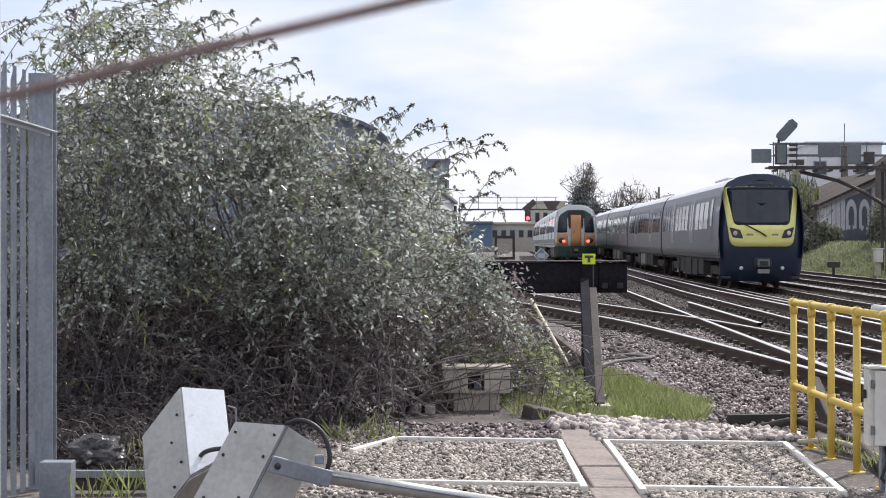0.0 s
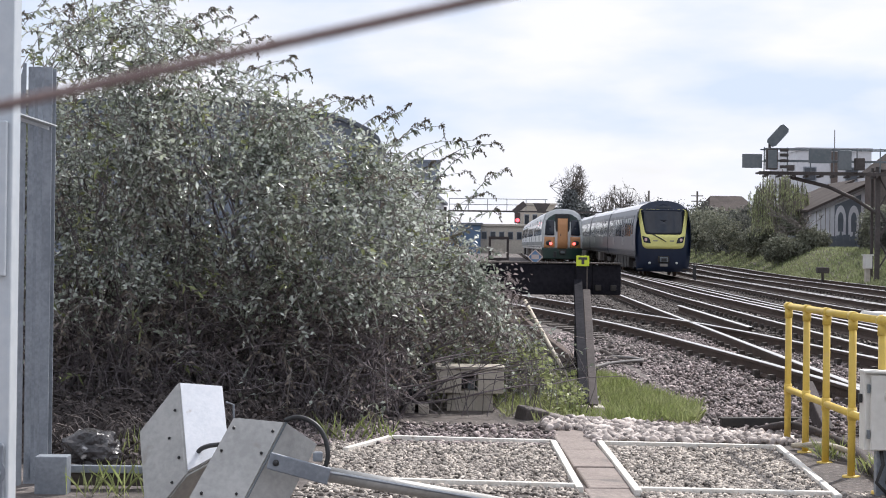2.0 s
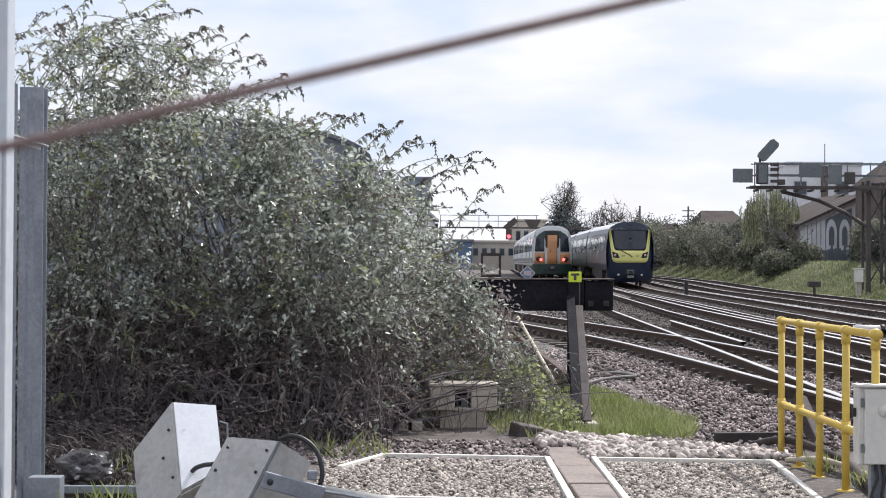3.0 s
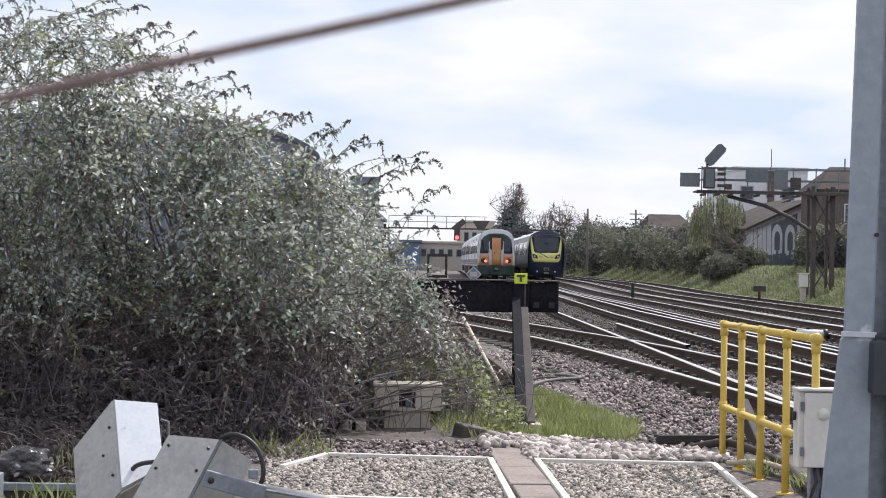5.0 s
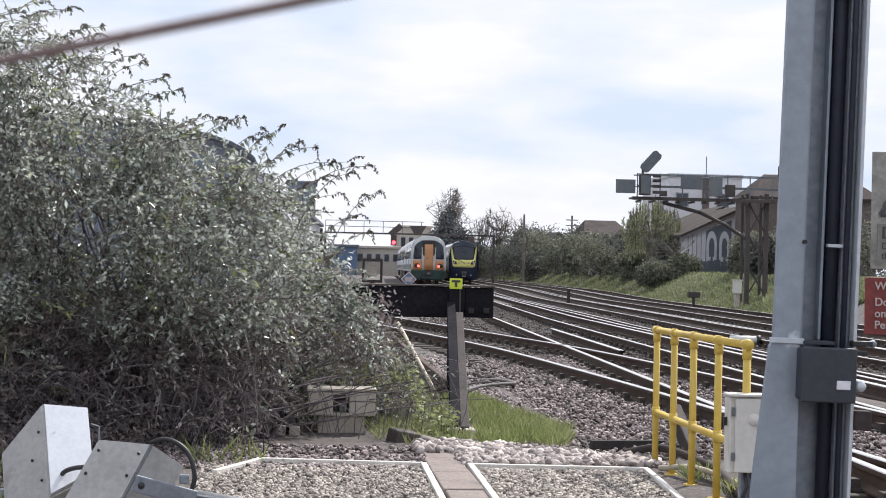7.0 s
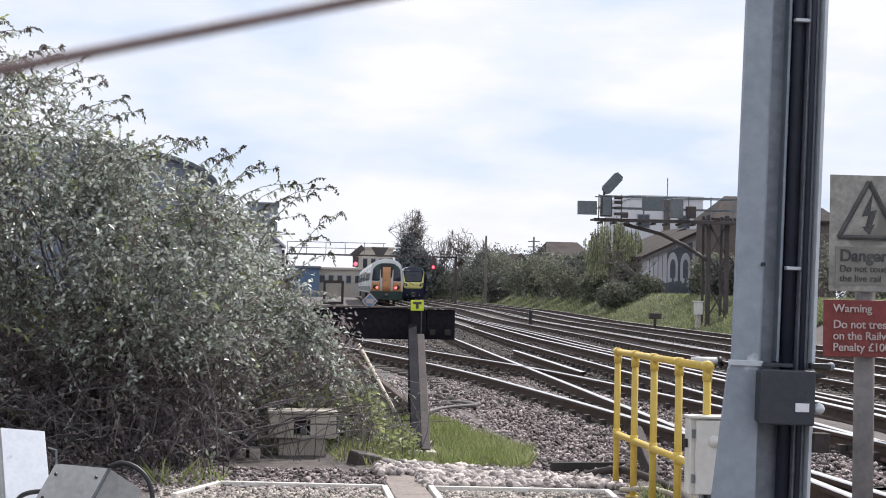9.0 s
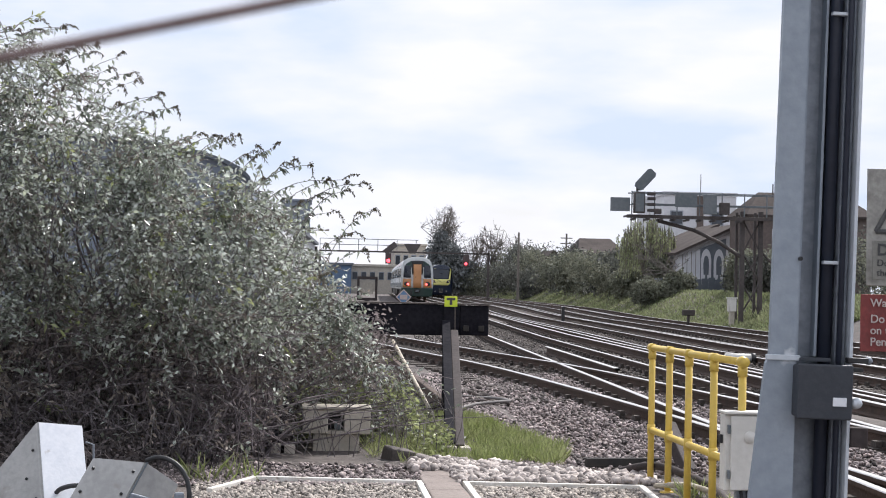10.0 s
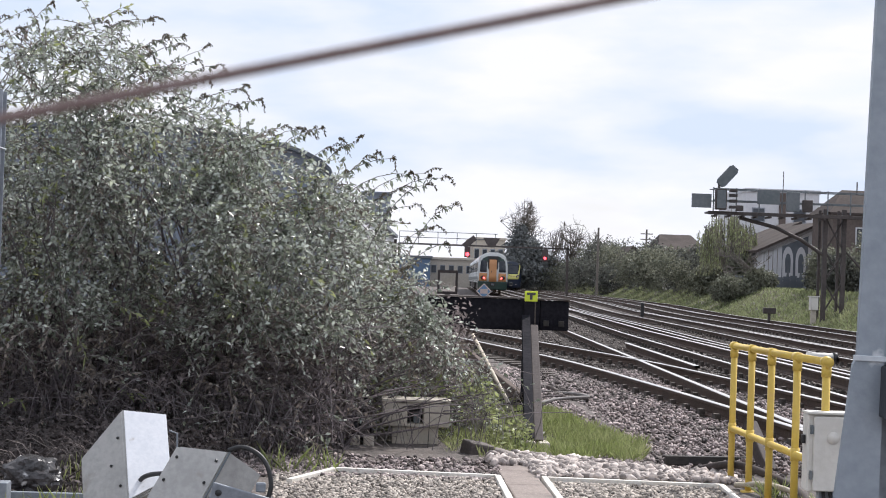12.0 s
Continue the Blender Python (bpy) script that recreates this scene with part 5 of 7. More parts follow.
def mural_house():
    t = lean_house(25.4, 110, 3.95, 9, 4.2, 6.05, "pale rendered house with two arched murals on its end wall")
    link_mesh("dark_wall", prismed([(1.35, 0.5), (3.1, 0.5), (3.1, 4.25), (1.35, 3.5)], -0.06, -0.005), M["cladding_dark"], t, "dark painted wall bay")
    for x in (1.74, 2.62):
        o = [(x + 0.36 * math.cos(a), 2.55 + 0.95 * math.sin(a)) for a in np.linspace(0, math.pi, 14)] + [(x - 0.34, 1.1), (x + 0.34, 1.1)]
        a = link_mesh("arch_panel", prismed(o, -0.10, -0.065), M["render_white"], t, "white arched panel")
        i = [(x + 0.19 * math.cos(q), 2.5 + 0.55 * math.sin(q)) for q in np.linspace(0, math.pi, 12)] + [(x - 0.17, 1.75), (x + 0.17, 1.75)]
        link_mesh("arch_opening", prismed(i, -0.12, -0.102), M["cladding_dark"], a)
        link_mesh("arch_figure", prismed([(x - 0.2, 1.05), (x + 0.22, 1.0), (x + 0.1, 1.5), (x + 0.02, 2.2), (x - 0.08, 1.5)], -0.125, -0.103), M["sig_back"], a)
    for k in range(4):
        link_mesh("batten", boxed(0.12 + 0.3 * k, 0.16 + 0.3 * k, -0.03, -0.004, 0.3, 3.3), M["gear_grey"], t)
    link_mesh("downpipe", tubed([(3.4, -0.08, 0.0), (3.4, -0.08, 4.9)], 0.06, 8), M["render_white"], t)
    lean_house(26.7, 121, 4.0, 7, 4.75, 6.5, "pale rendered house behind with a sloping tiled roof")


mural_house()
house("house", 30.6, 34.4, 112, 122, 1.2, 5.3, 6.9, "brick", "brown brick house with a sloping tiled roof", [(-0.8, 2.2, 0.8, 1.2)])
house("house", 28.5, 36.5, 104, 109, 1.2, 6.6, 8.2, "brick", "brown brick house with a hipped tiled roof", [(-2, 3.2, 1.1, 1.3), (1.5, 3.2, 1.1, 1.3)], "x")
house("house", 29.0, 33.8, 172, 182, 1.5, 5.6, 7.4, "brick", "distant brown house with a tiled roof", [(-1.5, 2.2, 1.0, 1.2), (1.5, 2.2, 1.0, 1.2)], "x")
house("house", 27.2, 29.4, 186, 194, 1.5, 5.0, 6.2, "brick", "small distant house with a dark roof", (), "y")


def white_block():
    t = thing("apartment_block", pose(36.4, 150, 1.0), "white flat-roofed block behind the houses", "building")
    link_mesh("wall", boxed(-3.4, 3.4, 0, 12, 0, 9.6), M["render_white"], t)
    link_mesh("parapet", boxed(-3.5, 3.5, -0.1, 12.1, 9.6, 9.95), M["render_white"], t)
    link_mesh("side_bay", boxed(-0.3, 0.3, -0.15, -0.01, 3, 9.6), M["brick"], t)
    for z in (4.4, 6.9):
        for x in (-2.2, 1.6):
            w = link_mesh("window", boxed(x - 0.6, x + 0.6, -0.08, -0.005, z, z + 1.3), M["galv"], t)
            link_mesh("pane", boxed(x - 0.5, x + 0.5, -0.11, -0.085, z + 0.1, z + 1.2), M["window"], w)
    link_mesh("aerial", tubed([(1.0, 4, 9.9), (1.0, 4, 11.9)], 0.04, 6), M["gantry"], t)


white_block()


def shed(name, x0, x1, y0, y1, z0, z1, wall, label, stripes=0, roof=None):
    t = thing(name, pose(x0, y0, z0), label, "building")
    w, d, h = x1 - x0, y1 - y0, z1 - z0
    link_mesh("wall", boxed(0, w, 0, d, 0, h), M[wall], t)
    link_mesh("roof", boxed(-0.3, w + 0.3, -0.3, d + 0.3, h + 0.004, h + 0.4, 0.05), M[roof or wall], t)
    for k in range(stripes):
        x = w * (k + 0.5) / stripes
        win = link_mesh("window", boxed(x - 0.3 * w / stripes, x + 0.3 * w / stripes, -0.08, -0.004, h * 0.55, h * 0.82), M["galv"], t)
        link_mesh("pane", boxed(x - 0.25 * w / stripes, x + 0.25 * w / stripes, -0.1, -0.084, h * 0.57, h * 0.8), M["window"], win)
    return t


def arched_shed():
    t = thing("warehouse", pose(-9.5, 60, -0.2), "blue-grey clad warehouse with a low curved sheet roof", "building")
    arc = [(7.6 * math.cos(a) * 1.0, 4.9 + 1.75 * math.sin(a) ** 0.9) for a in np.linspace(0.0, math.pi, 19)]
    link_mesh("wall", prismed([(-7.6, 0), (7.6, 0)] + arc, 0, 38), M["cladding"], t)
    for (ax, az), (bx, bz) in zip(arc, arc[1:]):
        link_mesh("roof_sheet", prismed([(ax, az + 0.006), (bx, bz + 0.006), (bx, bz + 0.16), (ax, az + 0.16)], -0.3, 38.3), M["cladding_dark"], t)
    for k in range(7):
        link_mesh("wall_rib", boxed(-6.9 + 2.3 * k, -6.78 + 2.3 * k, -0.06, -0.004, 0.1, 4.9), M["cladding_dark"], t)


arched_shed()
shed("tower_block", -4.0, 1.1, 300, 312, 0, 17.2, "cladding", "tall blue-grey tower with light cladding", 3)
def depot():
    t = thing("depot_building", pose(-1.3, 100, 0.2, 0, 0, -2.4), "pale trackside depot building with a dark overhanging roof", "building")
    link_mesh("wall", boxed(-6, 0, 0, 56, -0.4, 5.2), M["render_white"], t)
    link_mesh("roof", prismed([(-6.3, 5.21), (0.35, 5.21), (0.35, 5.45), (-3.0, 6.0), (-6.3, 5.45)], -0.3, 56.3), M["cladding_dark"], t, "dark sheet roof")
    for k in range(9):
        win = link_mesh("window", boxed(0.004, 0.06, 2.5 + 6 * k, 5.5 + 6 * k, 2.0, 4.0), M["galv"], t)
        link_mesh("pane", boxed(0.062, 0.08, 2.7 + 6 * k, 5.3 + 6 * k, 2.15, 3.85), M["window"], win)
    link_mesh("corner_post", boxed(0.0, 0.25, 56.004, 56.25, -0.4, 5.1), M["gantry"], t)


depot()
shed("blue_shed", 2.0, 7.6, 260, 290, 0.5, 5.2, "far_blue", "distant blue shed with a dark band", 0, "cladding_dark")
shed("long_wall_building", 7.7, 20.5, 268, 290, 0.5, 5.2, "concrete", "distant low concrete building beyond the tracks", 9)
# Pale concrete colour stands in for haze over the brick.
shed("brick_building", 16.4, 22.2, 300, 320, 0.5, 9.6, "concrete", "distant pale brown building with a flat roof", 4)


def portal():
    t = thing("signal_portal", pose(7.4, 172, 0.5), "thin distant portal gantry with signals and guard rails", "signal gantry")
    for x in (-5.7, 11.9):
        link_mesh("leg", boxed(x - 0.12, x + 0.12, -0.1, 0.1, -0.3, 4.9), M["gantry"], t)
    link_mesh("beam", boxed(-5.8, 12.0, -0.1, 0.1, 4.75, 4.9), M["gantry"], t)
    link_mesh("beam", boxed(-5.8, 12.0, 0.6, 0.7, 4.75, 4.9), M["gantry"], t)
    for z in (5.5, 6.1):
        link_mesh("guard_rail", tubed([(-5.7, 0, z), (4.5, 0, z)], 0.035, 5), M["sig_back"], t)
    for k in range(6):
        link_mesh("guard_post", tubed([(-5.7 + 2 * k, 0, 4.9), (-5.7 + 2 * k, 0, 6.1)], 0.035, 5), M["sig_back"], t)
    h = link_mesh("signal_head", boxed(1.1, 1.7, -0.35, -0.1, 3.6, 4.7, 0.03), M["gantry"], t)
    link_mesh("red_lamp", ball(0.2, Matrix.Translation((1.4, -0.4, 3.9)), 2), M["sig_red"], h, "lit red signal lamp", True)
    for x, a in ((1.6, 40), (3.9, 0)):
        o = [(-0.9, 0.5), (0.9, 0.5), (0.3, -0.5), (-0.3, -0.5)] if a == 0 else [(-0.75, -0.3), (0.75, -0.3), (0.75, 0.3), (-0.75, 0.3)]
        bm = prismed(o, -0.1, 0.0)
        bmesh.ops.transform(bm, matrix=pose(x, -0.12, 5.2, 0, -a, 0), verts=bm.verts)
        link_mesh("indicator", bm, M["gantry"], t, "dark angled route indicator")
    h = link_mesh("signal_head", boxed(9.2, 9.85, -0.35, -0.1, 3.4, 4.7, 0.03), M["gantry"], t)
    link_mesh("red_lamp", ball(0.15, Matrix.Translation((9.5, -0.4, 3.75)), 2), M["sig_red"], h, "lit red signal lamp", True)


portal()


def pole(x, y, z0, z1, label, arms=0):
    t = thing("utility_pole", pose(x, y, z0), label, "pole")
    link_mesh("pole", tubed([(0, 0, -0.3), (0, 0, z1 - z0)], 0.13, 8, 0.09), M["far_twig"], t)
    for k in range(arms):
        link_mesh("crossarm", boxed(-0.6, 0.6, -0.05, 0.05, z1 - z0 - 0.5 - 0.55 * k, z1 - z0 - 0.4 - 0.55 * k), M["far_twig"], t)


pole(20.5, 157, 1.0, 7.1, "slim wooden pole among bare trees")
pole(26.4, 165, 1.0, 7.4, "wooden utility pole with short crossarms", 2)


def trackside():
    for x, y, h, w, m, lab in ((24.9, 143.6, 1.55, 0.8, "box_white", "pale trackside equipment cabinet on the grass bank"), (25.6, 182, 1.2, 0.9, "box_white", "distant pale trackside cabinet"), (19.8, 75.2, 0.85, 0.32, "box_white", "pale equipment case on a short post")):
        z = ground_height(x, y)
        t = thing("trackside_cabinet", pose(x, y, z), lab, "cabinet")
        foot = 0.75 if "post" in lab else 0.1
        link_mesh("plinth", boxed(-w * 0.3, w * 0.3, -0.15, 0.15, -0.2, foot), M["concrete"], t)
        link_mesh("case", boxed(-w / 2, w / 2, -0.25, 0.25, foot + 0.004, h + (0.5 if foot > 0.5 else 0), 0.03), M[m], t)
        link_mesh("lid", boxed(-w / 2 - 0.04, w / 2 + 0.04, -0.29, 0.29, h + (0.5 if foot > 0.5 else 0) + 0.004, h + (0.56 if foot > 0.5 else 0.06)), M[m], t)
    t = thing("marker_post", pose(13.0, 82, ground_height(13.0, 82)), "short black marker post between tracks", "post")
    link_mesh("post", boxed(-0.08, 0.08, -0.08, 0.08, -0.1, 0.8, 0.02), M["black"], t)
    t = thing("point_machine", pose(10.0, 37.4, ground_height(10.0, 37.4) + 0.03), "pale point motor case beside the rails", "point machine")
    link_mesh("case", tubed([(-0.3, 0, 0.14), (0.3, 0, 0.14)], 0.10, 14), M["box_white"], t, "", True)
    link_mesh("end_cap", tubed([(0.3, 0, 0.14), (0.4, 0, 0.14)], 0.115, 14), M["black"], t, "", True)
    link_mesh("base", boxed(-0.45, 0.5, -0.16, 0.16, -0.05, 0.04, 0.01), M["underframe"], t)
    t = thing("relay_stand", pose(18.9, 80, ground_height(18.9, 80)), "small grey equipment stand on the grass verge", "equipment stand")
    link_mesh("post", boxed(-0.06, 0.06, -0.06, 0.06, -0.1, 0.5), M["gantry"], t)
    link_mesh("case", boxed(-0.3, 0.3, -0.15, 0.15, 0.504, 0.8, 0.03), M["gantry"], t)


trackside()
t_fence = thing("board_fence", pose(25.6, 107, 1.25), "weathered board fence below the houses", "fence")
for k in range(16):
    link_mesh("board", boxed(-2.6 + 0.45 * k, -2.6 + 0.45 * k + 0.43, -0.03 - 0.01 * (k % 2), 0.02, -0.2, 1.15 + 0.06 * (k % 3)), M["cladding_dark" if k % 5 else "galv"], t_fence)


# ---- plants ----
def leaf_mesh(name, centres, axes, length, width, material, parent, droop=0.25, seed=1, kind="stuff", flat=0.0):
    """Many folded leaf blades, four triangles each, from arrays of base points and directions."""
    rs = np.random.RandomState(seed)
    c, a = np.asarray(centres, float), np.asarray(axes, float)
    n = len(c)
    a = a / np.linalg.norm(a, axis=1, keepdims=True)
    side = np.cross(a, rs.normal(size=(n, 3)) + np.array([0, 0, flat]))
    side /= np.linalg.norm(side, axis=1, keepdims=True) + 1e-9
    up = np.cross(side, a)
    ln = (length * rs.uniform(0.6, 1.25, n))[:, None]
    w = (width * rs.uniform(0.7, 1.2, n))[:, None]
    sag = np.array([0, 0, -1.0]) * droop * ln
    mid = c + a * ln * 0.5 + up * w * 0.15 + sag * 0.25
    tip = c + a * ln + sag
    v = np.stack([c, mid + side * w * 0.5, tip, mid - side * w * 0.5], 1).reshape(-1, 3)
    f = np.arange(n)[:, None] * 4
    f = np.concatenate([f + [0, 1, 2], f + [0, 2, 3]], 0)
    me = bpy.data.meshes.new(name)
    me.vertices.add(len(v))
    me.vertices.foreach_set("co", v.ravel())
    me.loops.add(f.size)
    me.loops.foreach_set("vertex_index", f.ravel().astype(np.int32))
    me.polygons.add(len(f))
    me.polygons.foreach_set("loop_start", np.arange(0, f.size, 3, dtype=np.int32))
    me.update(calc_edges=True)
    me.materials.append(material)
    ob = new(name, me)
    ob.parent = parent
    if kind:
        ob["kind"] = kind
    return ob


def stem_mesh(name, paths, material, parent, sides=4, kind="stuff"):
    """Tapered stems: a list of (points, radius at foot, radius at tip)."""
    verts, faces = [], []
    for pts, r0, r1 in paths:
        base = len(verts)
        n = len(pts)
        for i, p in enumerate(pts):
            d = np.asarray(pts[min(i + 1, n - 1)]) - np.asarray(pts[max(i - 1, 0)])
            d = d / (np.linalg.norm(d) + 1e-9)
            u = np.cross(d, (0.3, 0.2, 0.93) if abs(d[2]) < 0.9 else (1, 0, 0))
            u = u / (np.linalg.norm(u) + 1e-9)
            w = np.cross(d, u)
            r = r0 + (r1 - r0) * i / (n - 1)
            for k in range(sides):
                q = 2 * math.pi * k / sides
                verts.append(np.asarray(p) + r * (math.cos(q) * u + math.sin(q) * w))
        for i in range(n - 1):
            for k in range(sides):
                a, b = base + i * sides + k, base + i * sides + (k + 1) % sides
                faces.append((a, b, b + sides, a + sides))
    ob = raw(name, verts, faces, material, parent)
    if kind:
        ob["kind"] = kind
    return ob


# Dark litter whose colour also holds the shadow before the thicket.
M["litter_dark"] = mat("shaded_litter_leaf", (0.05, 0.042, 0.04), (0.11, 0.09, 0.085), 2, 0.85, 0, 0, vary=0.6)
M["seed"] = mat("dark_seed_head", (0.10, 0.085, 0.06), (0.17, 0.145, 0.10), 4, 0.8, 0, 0, vary=0.4)

# height of the thicket's outline along x, at about 14 m
OUT_X = [-5.0, -3.9, -3.4, -3.1, -2.75, -2.3, -1.95, -1.6, -1.3, -1.0, -0.65, -0.35, 0.0, 0.25, 0.5, 0.75, 1.0]
OUT_Z = [2.7, 2.75, 2.75, 3.05, 3.2, 3.2, 2.95, 2.65, 2.45, 2.3, 2.2, 2.0, 1.7, 1.3, 0.8, 0.5, 0.3]


def outline(x):
    return float(np.interp(x, OUT_X, OUT_Z))


def shrub(x_lo, x_hi, label, seed, stems_n, clusters, y_lo=12.7, y_hi=14.9, sunlit_share=0.43):
    """Leaning stems, a cloud of leafy twigs that thickens towards the outside, and a dry tangle below."""
    rs = np.random.RandomState(seed)
    t = thing("shrub", pose(0, 0, 0), label, "shrub", "tangled shrubs beside the siding")
    stems, lc, la, dc, da, bc, ba, pc, pa, canes, ec, ea = [], [], [], [], [], [], [], [], [], [], [], []
    for _ in range(stems_n):
        x0, y0 = rs.uniform(x_lo, x_hi), rs.uniform(y_lo + 0.3, y_hi)
        p = np.array([x0, y0, GZ - 0.03])
        lean = rs.normal(0.1, 0.95)
        h = outline(x0 + lean) * rs.uniform(0.5, 0.95) - p[2]
        bend = np.array([lean, rs.normal(-0.1, 0.4)])
        pts = []
        for u in np.linspace(0, 1, 9):
            q = p + np.array([bend[0] * u**1.3, bend[1] * u**1.4, h * (u - 0.16 * u**3)])
            q += rs.normal(0, 0.04, 3) * [1, 1, 0.4] * (u > 0)
            q[1] = max(q[1], y_lo - 0.2)
            pts.append(q)
        canes.append((pts, rs.uniform(0.007, 0.018), 0.003))
    n = 0
    while n < clusters:
        x = rs.uniform(x_lo - 0.1, x_hi + 0.15)
        top = outline(x) - 0.12
        z = GZ + (top - GZ) * rs.rand() ** 0.8
        low = y_lo + 0.15 * math.sin(3.1 * x + seed) + 0.18 * math.sin(5 * z + 2 * x)
        low += max(0.0, (z - 1.6)) * 0.25
        y = low + (y_hi - low) * (rs.rand() ** 2.2 if z > 0.7 or rs.rand() < 0.2 else 0.35 + 0.65 * rs.rand())
        if noise.noise((x * 1.9, y * 1.5, z * 1.9 + seed)) < -0.2 or noise.noise((x * 4.3, y * 3, z * 4.3 + 7 * seed)) < -0.16:
            continue
        if z > 2.25 and rs.rand() < 0.4:
            continue
        n += 1
        b = np.array([x, y, z])
        d = rs.normal(0, 1, 3) * [1, 0.7, 0.8] + [0.25, -0.25, 0.25]
        d /= np.linalg.norm(d)
        ln = rs.uniform(0.14, 0.42)
        tw = [b + d * ln * u + np.array([0, 0, -0.3 * ln * u * u]) for u in (0, 0.35, 0.7, 1.0)]
        stems.append((tw, 0.0042, 0.0016))
        dry = rs.rand() < (0.5 if z < 0.7 else 0.10)
        bright = rs.rand() < 0.05
        for u in np.linspace(0.1, 1.0, rs.randint(8, 17)):
            c = b + d * ln * u + np.array([0, 0, -0.3 * ln * u * u])
            a = d * 0.7 + rs.normal(0, 0.7, 3)
            a[2] -= 0.1
            # Random pale leaves imitate the sunlit ones.
            pale = rs.rand() < sunlit_share
            (dc if dry else bc if bright else pc if pale else lc).append(c)
            (da if dry else ba if bright else pa if pale else la).append(a)
    for _ in range(int(clusters * 1.2)):
        b = np.array([rs.uniform(x_lo, x_hi), rs.uniform(y_lo + 0.3, y_hi), GZ + 1.15 * rs.rand() ** 1.3])
        for _k in range(4):
            ec.append(b + rs.normal(0, 0.06, 3)), ea.append(rs.normal(0, 1, 3))
    for _ in range(int(stems_n * 2.4)):
        x, y, z = rs.uniform(x_lo, x_hi), rs.uniform(y_lo, y_lo + 1.0), GZ + rs.uniform(0.0, 1.1)
        d = rs.normal(0, 1, 3) * [1, 0.5, 0.55]
        d /= np.linalg.norm(d)
        ln = rs.uniform(0.3, 0.9)
        b = np.array([x, y, z])
        tw = [b + d * ln * u + np.array([0, 0, 0.25 * ln * (u - u * u) - 0.1 * u]) + rs.normal(0, 0.012, 3) for u in np.linspace(0, 1, 6)]
        for q in tw:
            q[2], q[1] = max(q[2], GZ), max(q[1], y_lo - 0.25)
        (stems if rs.rand() < 0.16 else canes).append((tw, rs.uniform(0.0025, 0.006), 0.002))
    stem_mesh("twig_tangle", stems, M["bark"], t)
    stem_mesh("stem_tangle", canes, M["dead_stem"], t)
    leaf_mesh("litter", ec, ea, 0.055, 0.026, M["leaf_dead"], t, 0.35, seed + 6)
    leaf_mesh("foliage", lc, la, 0.056, 0.028, M["leaf"], t, 0.15, seed, flat=0.8)
    leaf_mesh("pale_foliage", pc, pa, 0.05, 0.027, M["leaf_pale"], t, 0.15, seed + 4, flat=0.8)
    leaf_mesh("dry_foliage", dc, da, 0.05, 0.022, M["leaf_dry"], t, 0.35, seed + 1)
    leaf_mesh("fresh_foliage", bc, ba, 0.07, 0.026, M["leaf_bright"], t, 0.2, seed + 2)
    return t


shrub(-5.2, -3.3, "tall tangled grey-green shrub behind a palisade fence", 11, 60, 1200)
shrub(-3.3, -2.3, "tall tangled grey-green shrub with drooping seed spikes", 12, 80, 1750)
shrub(-2.3, -1.3, "dense grey-green shrub with brown dead stems", 13, 80, 1700)
shrub(-1.3, -0.45, "dense grey-green shrub with arching twigs", 14, 70, 1400)
shrub(-0.45, -0.3, "lower grey-green shrub spreading towards the siding", 15, 18, 330, 13.3, 15.4, 0.5)
shrub(-0.18, 0.75, "low leafy shrub behind a cable box", 16, 34, 1050, 14.85, 16.6, 0.55)


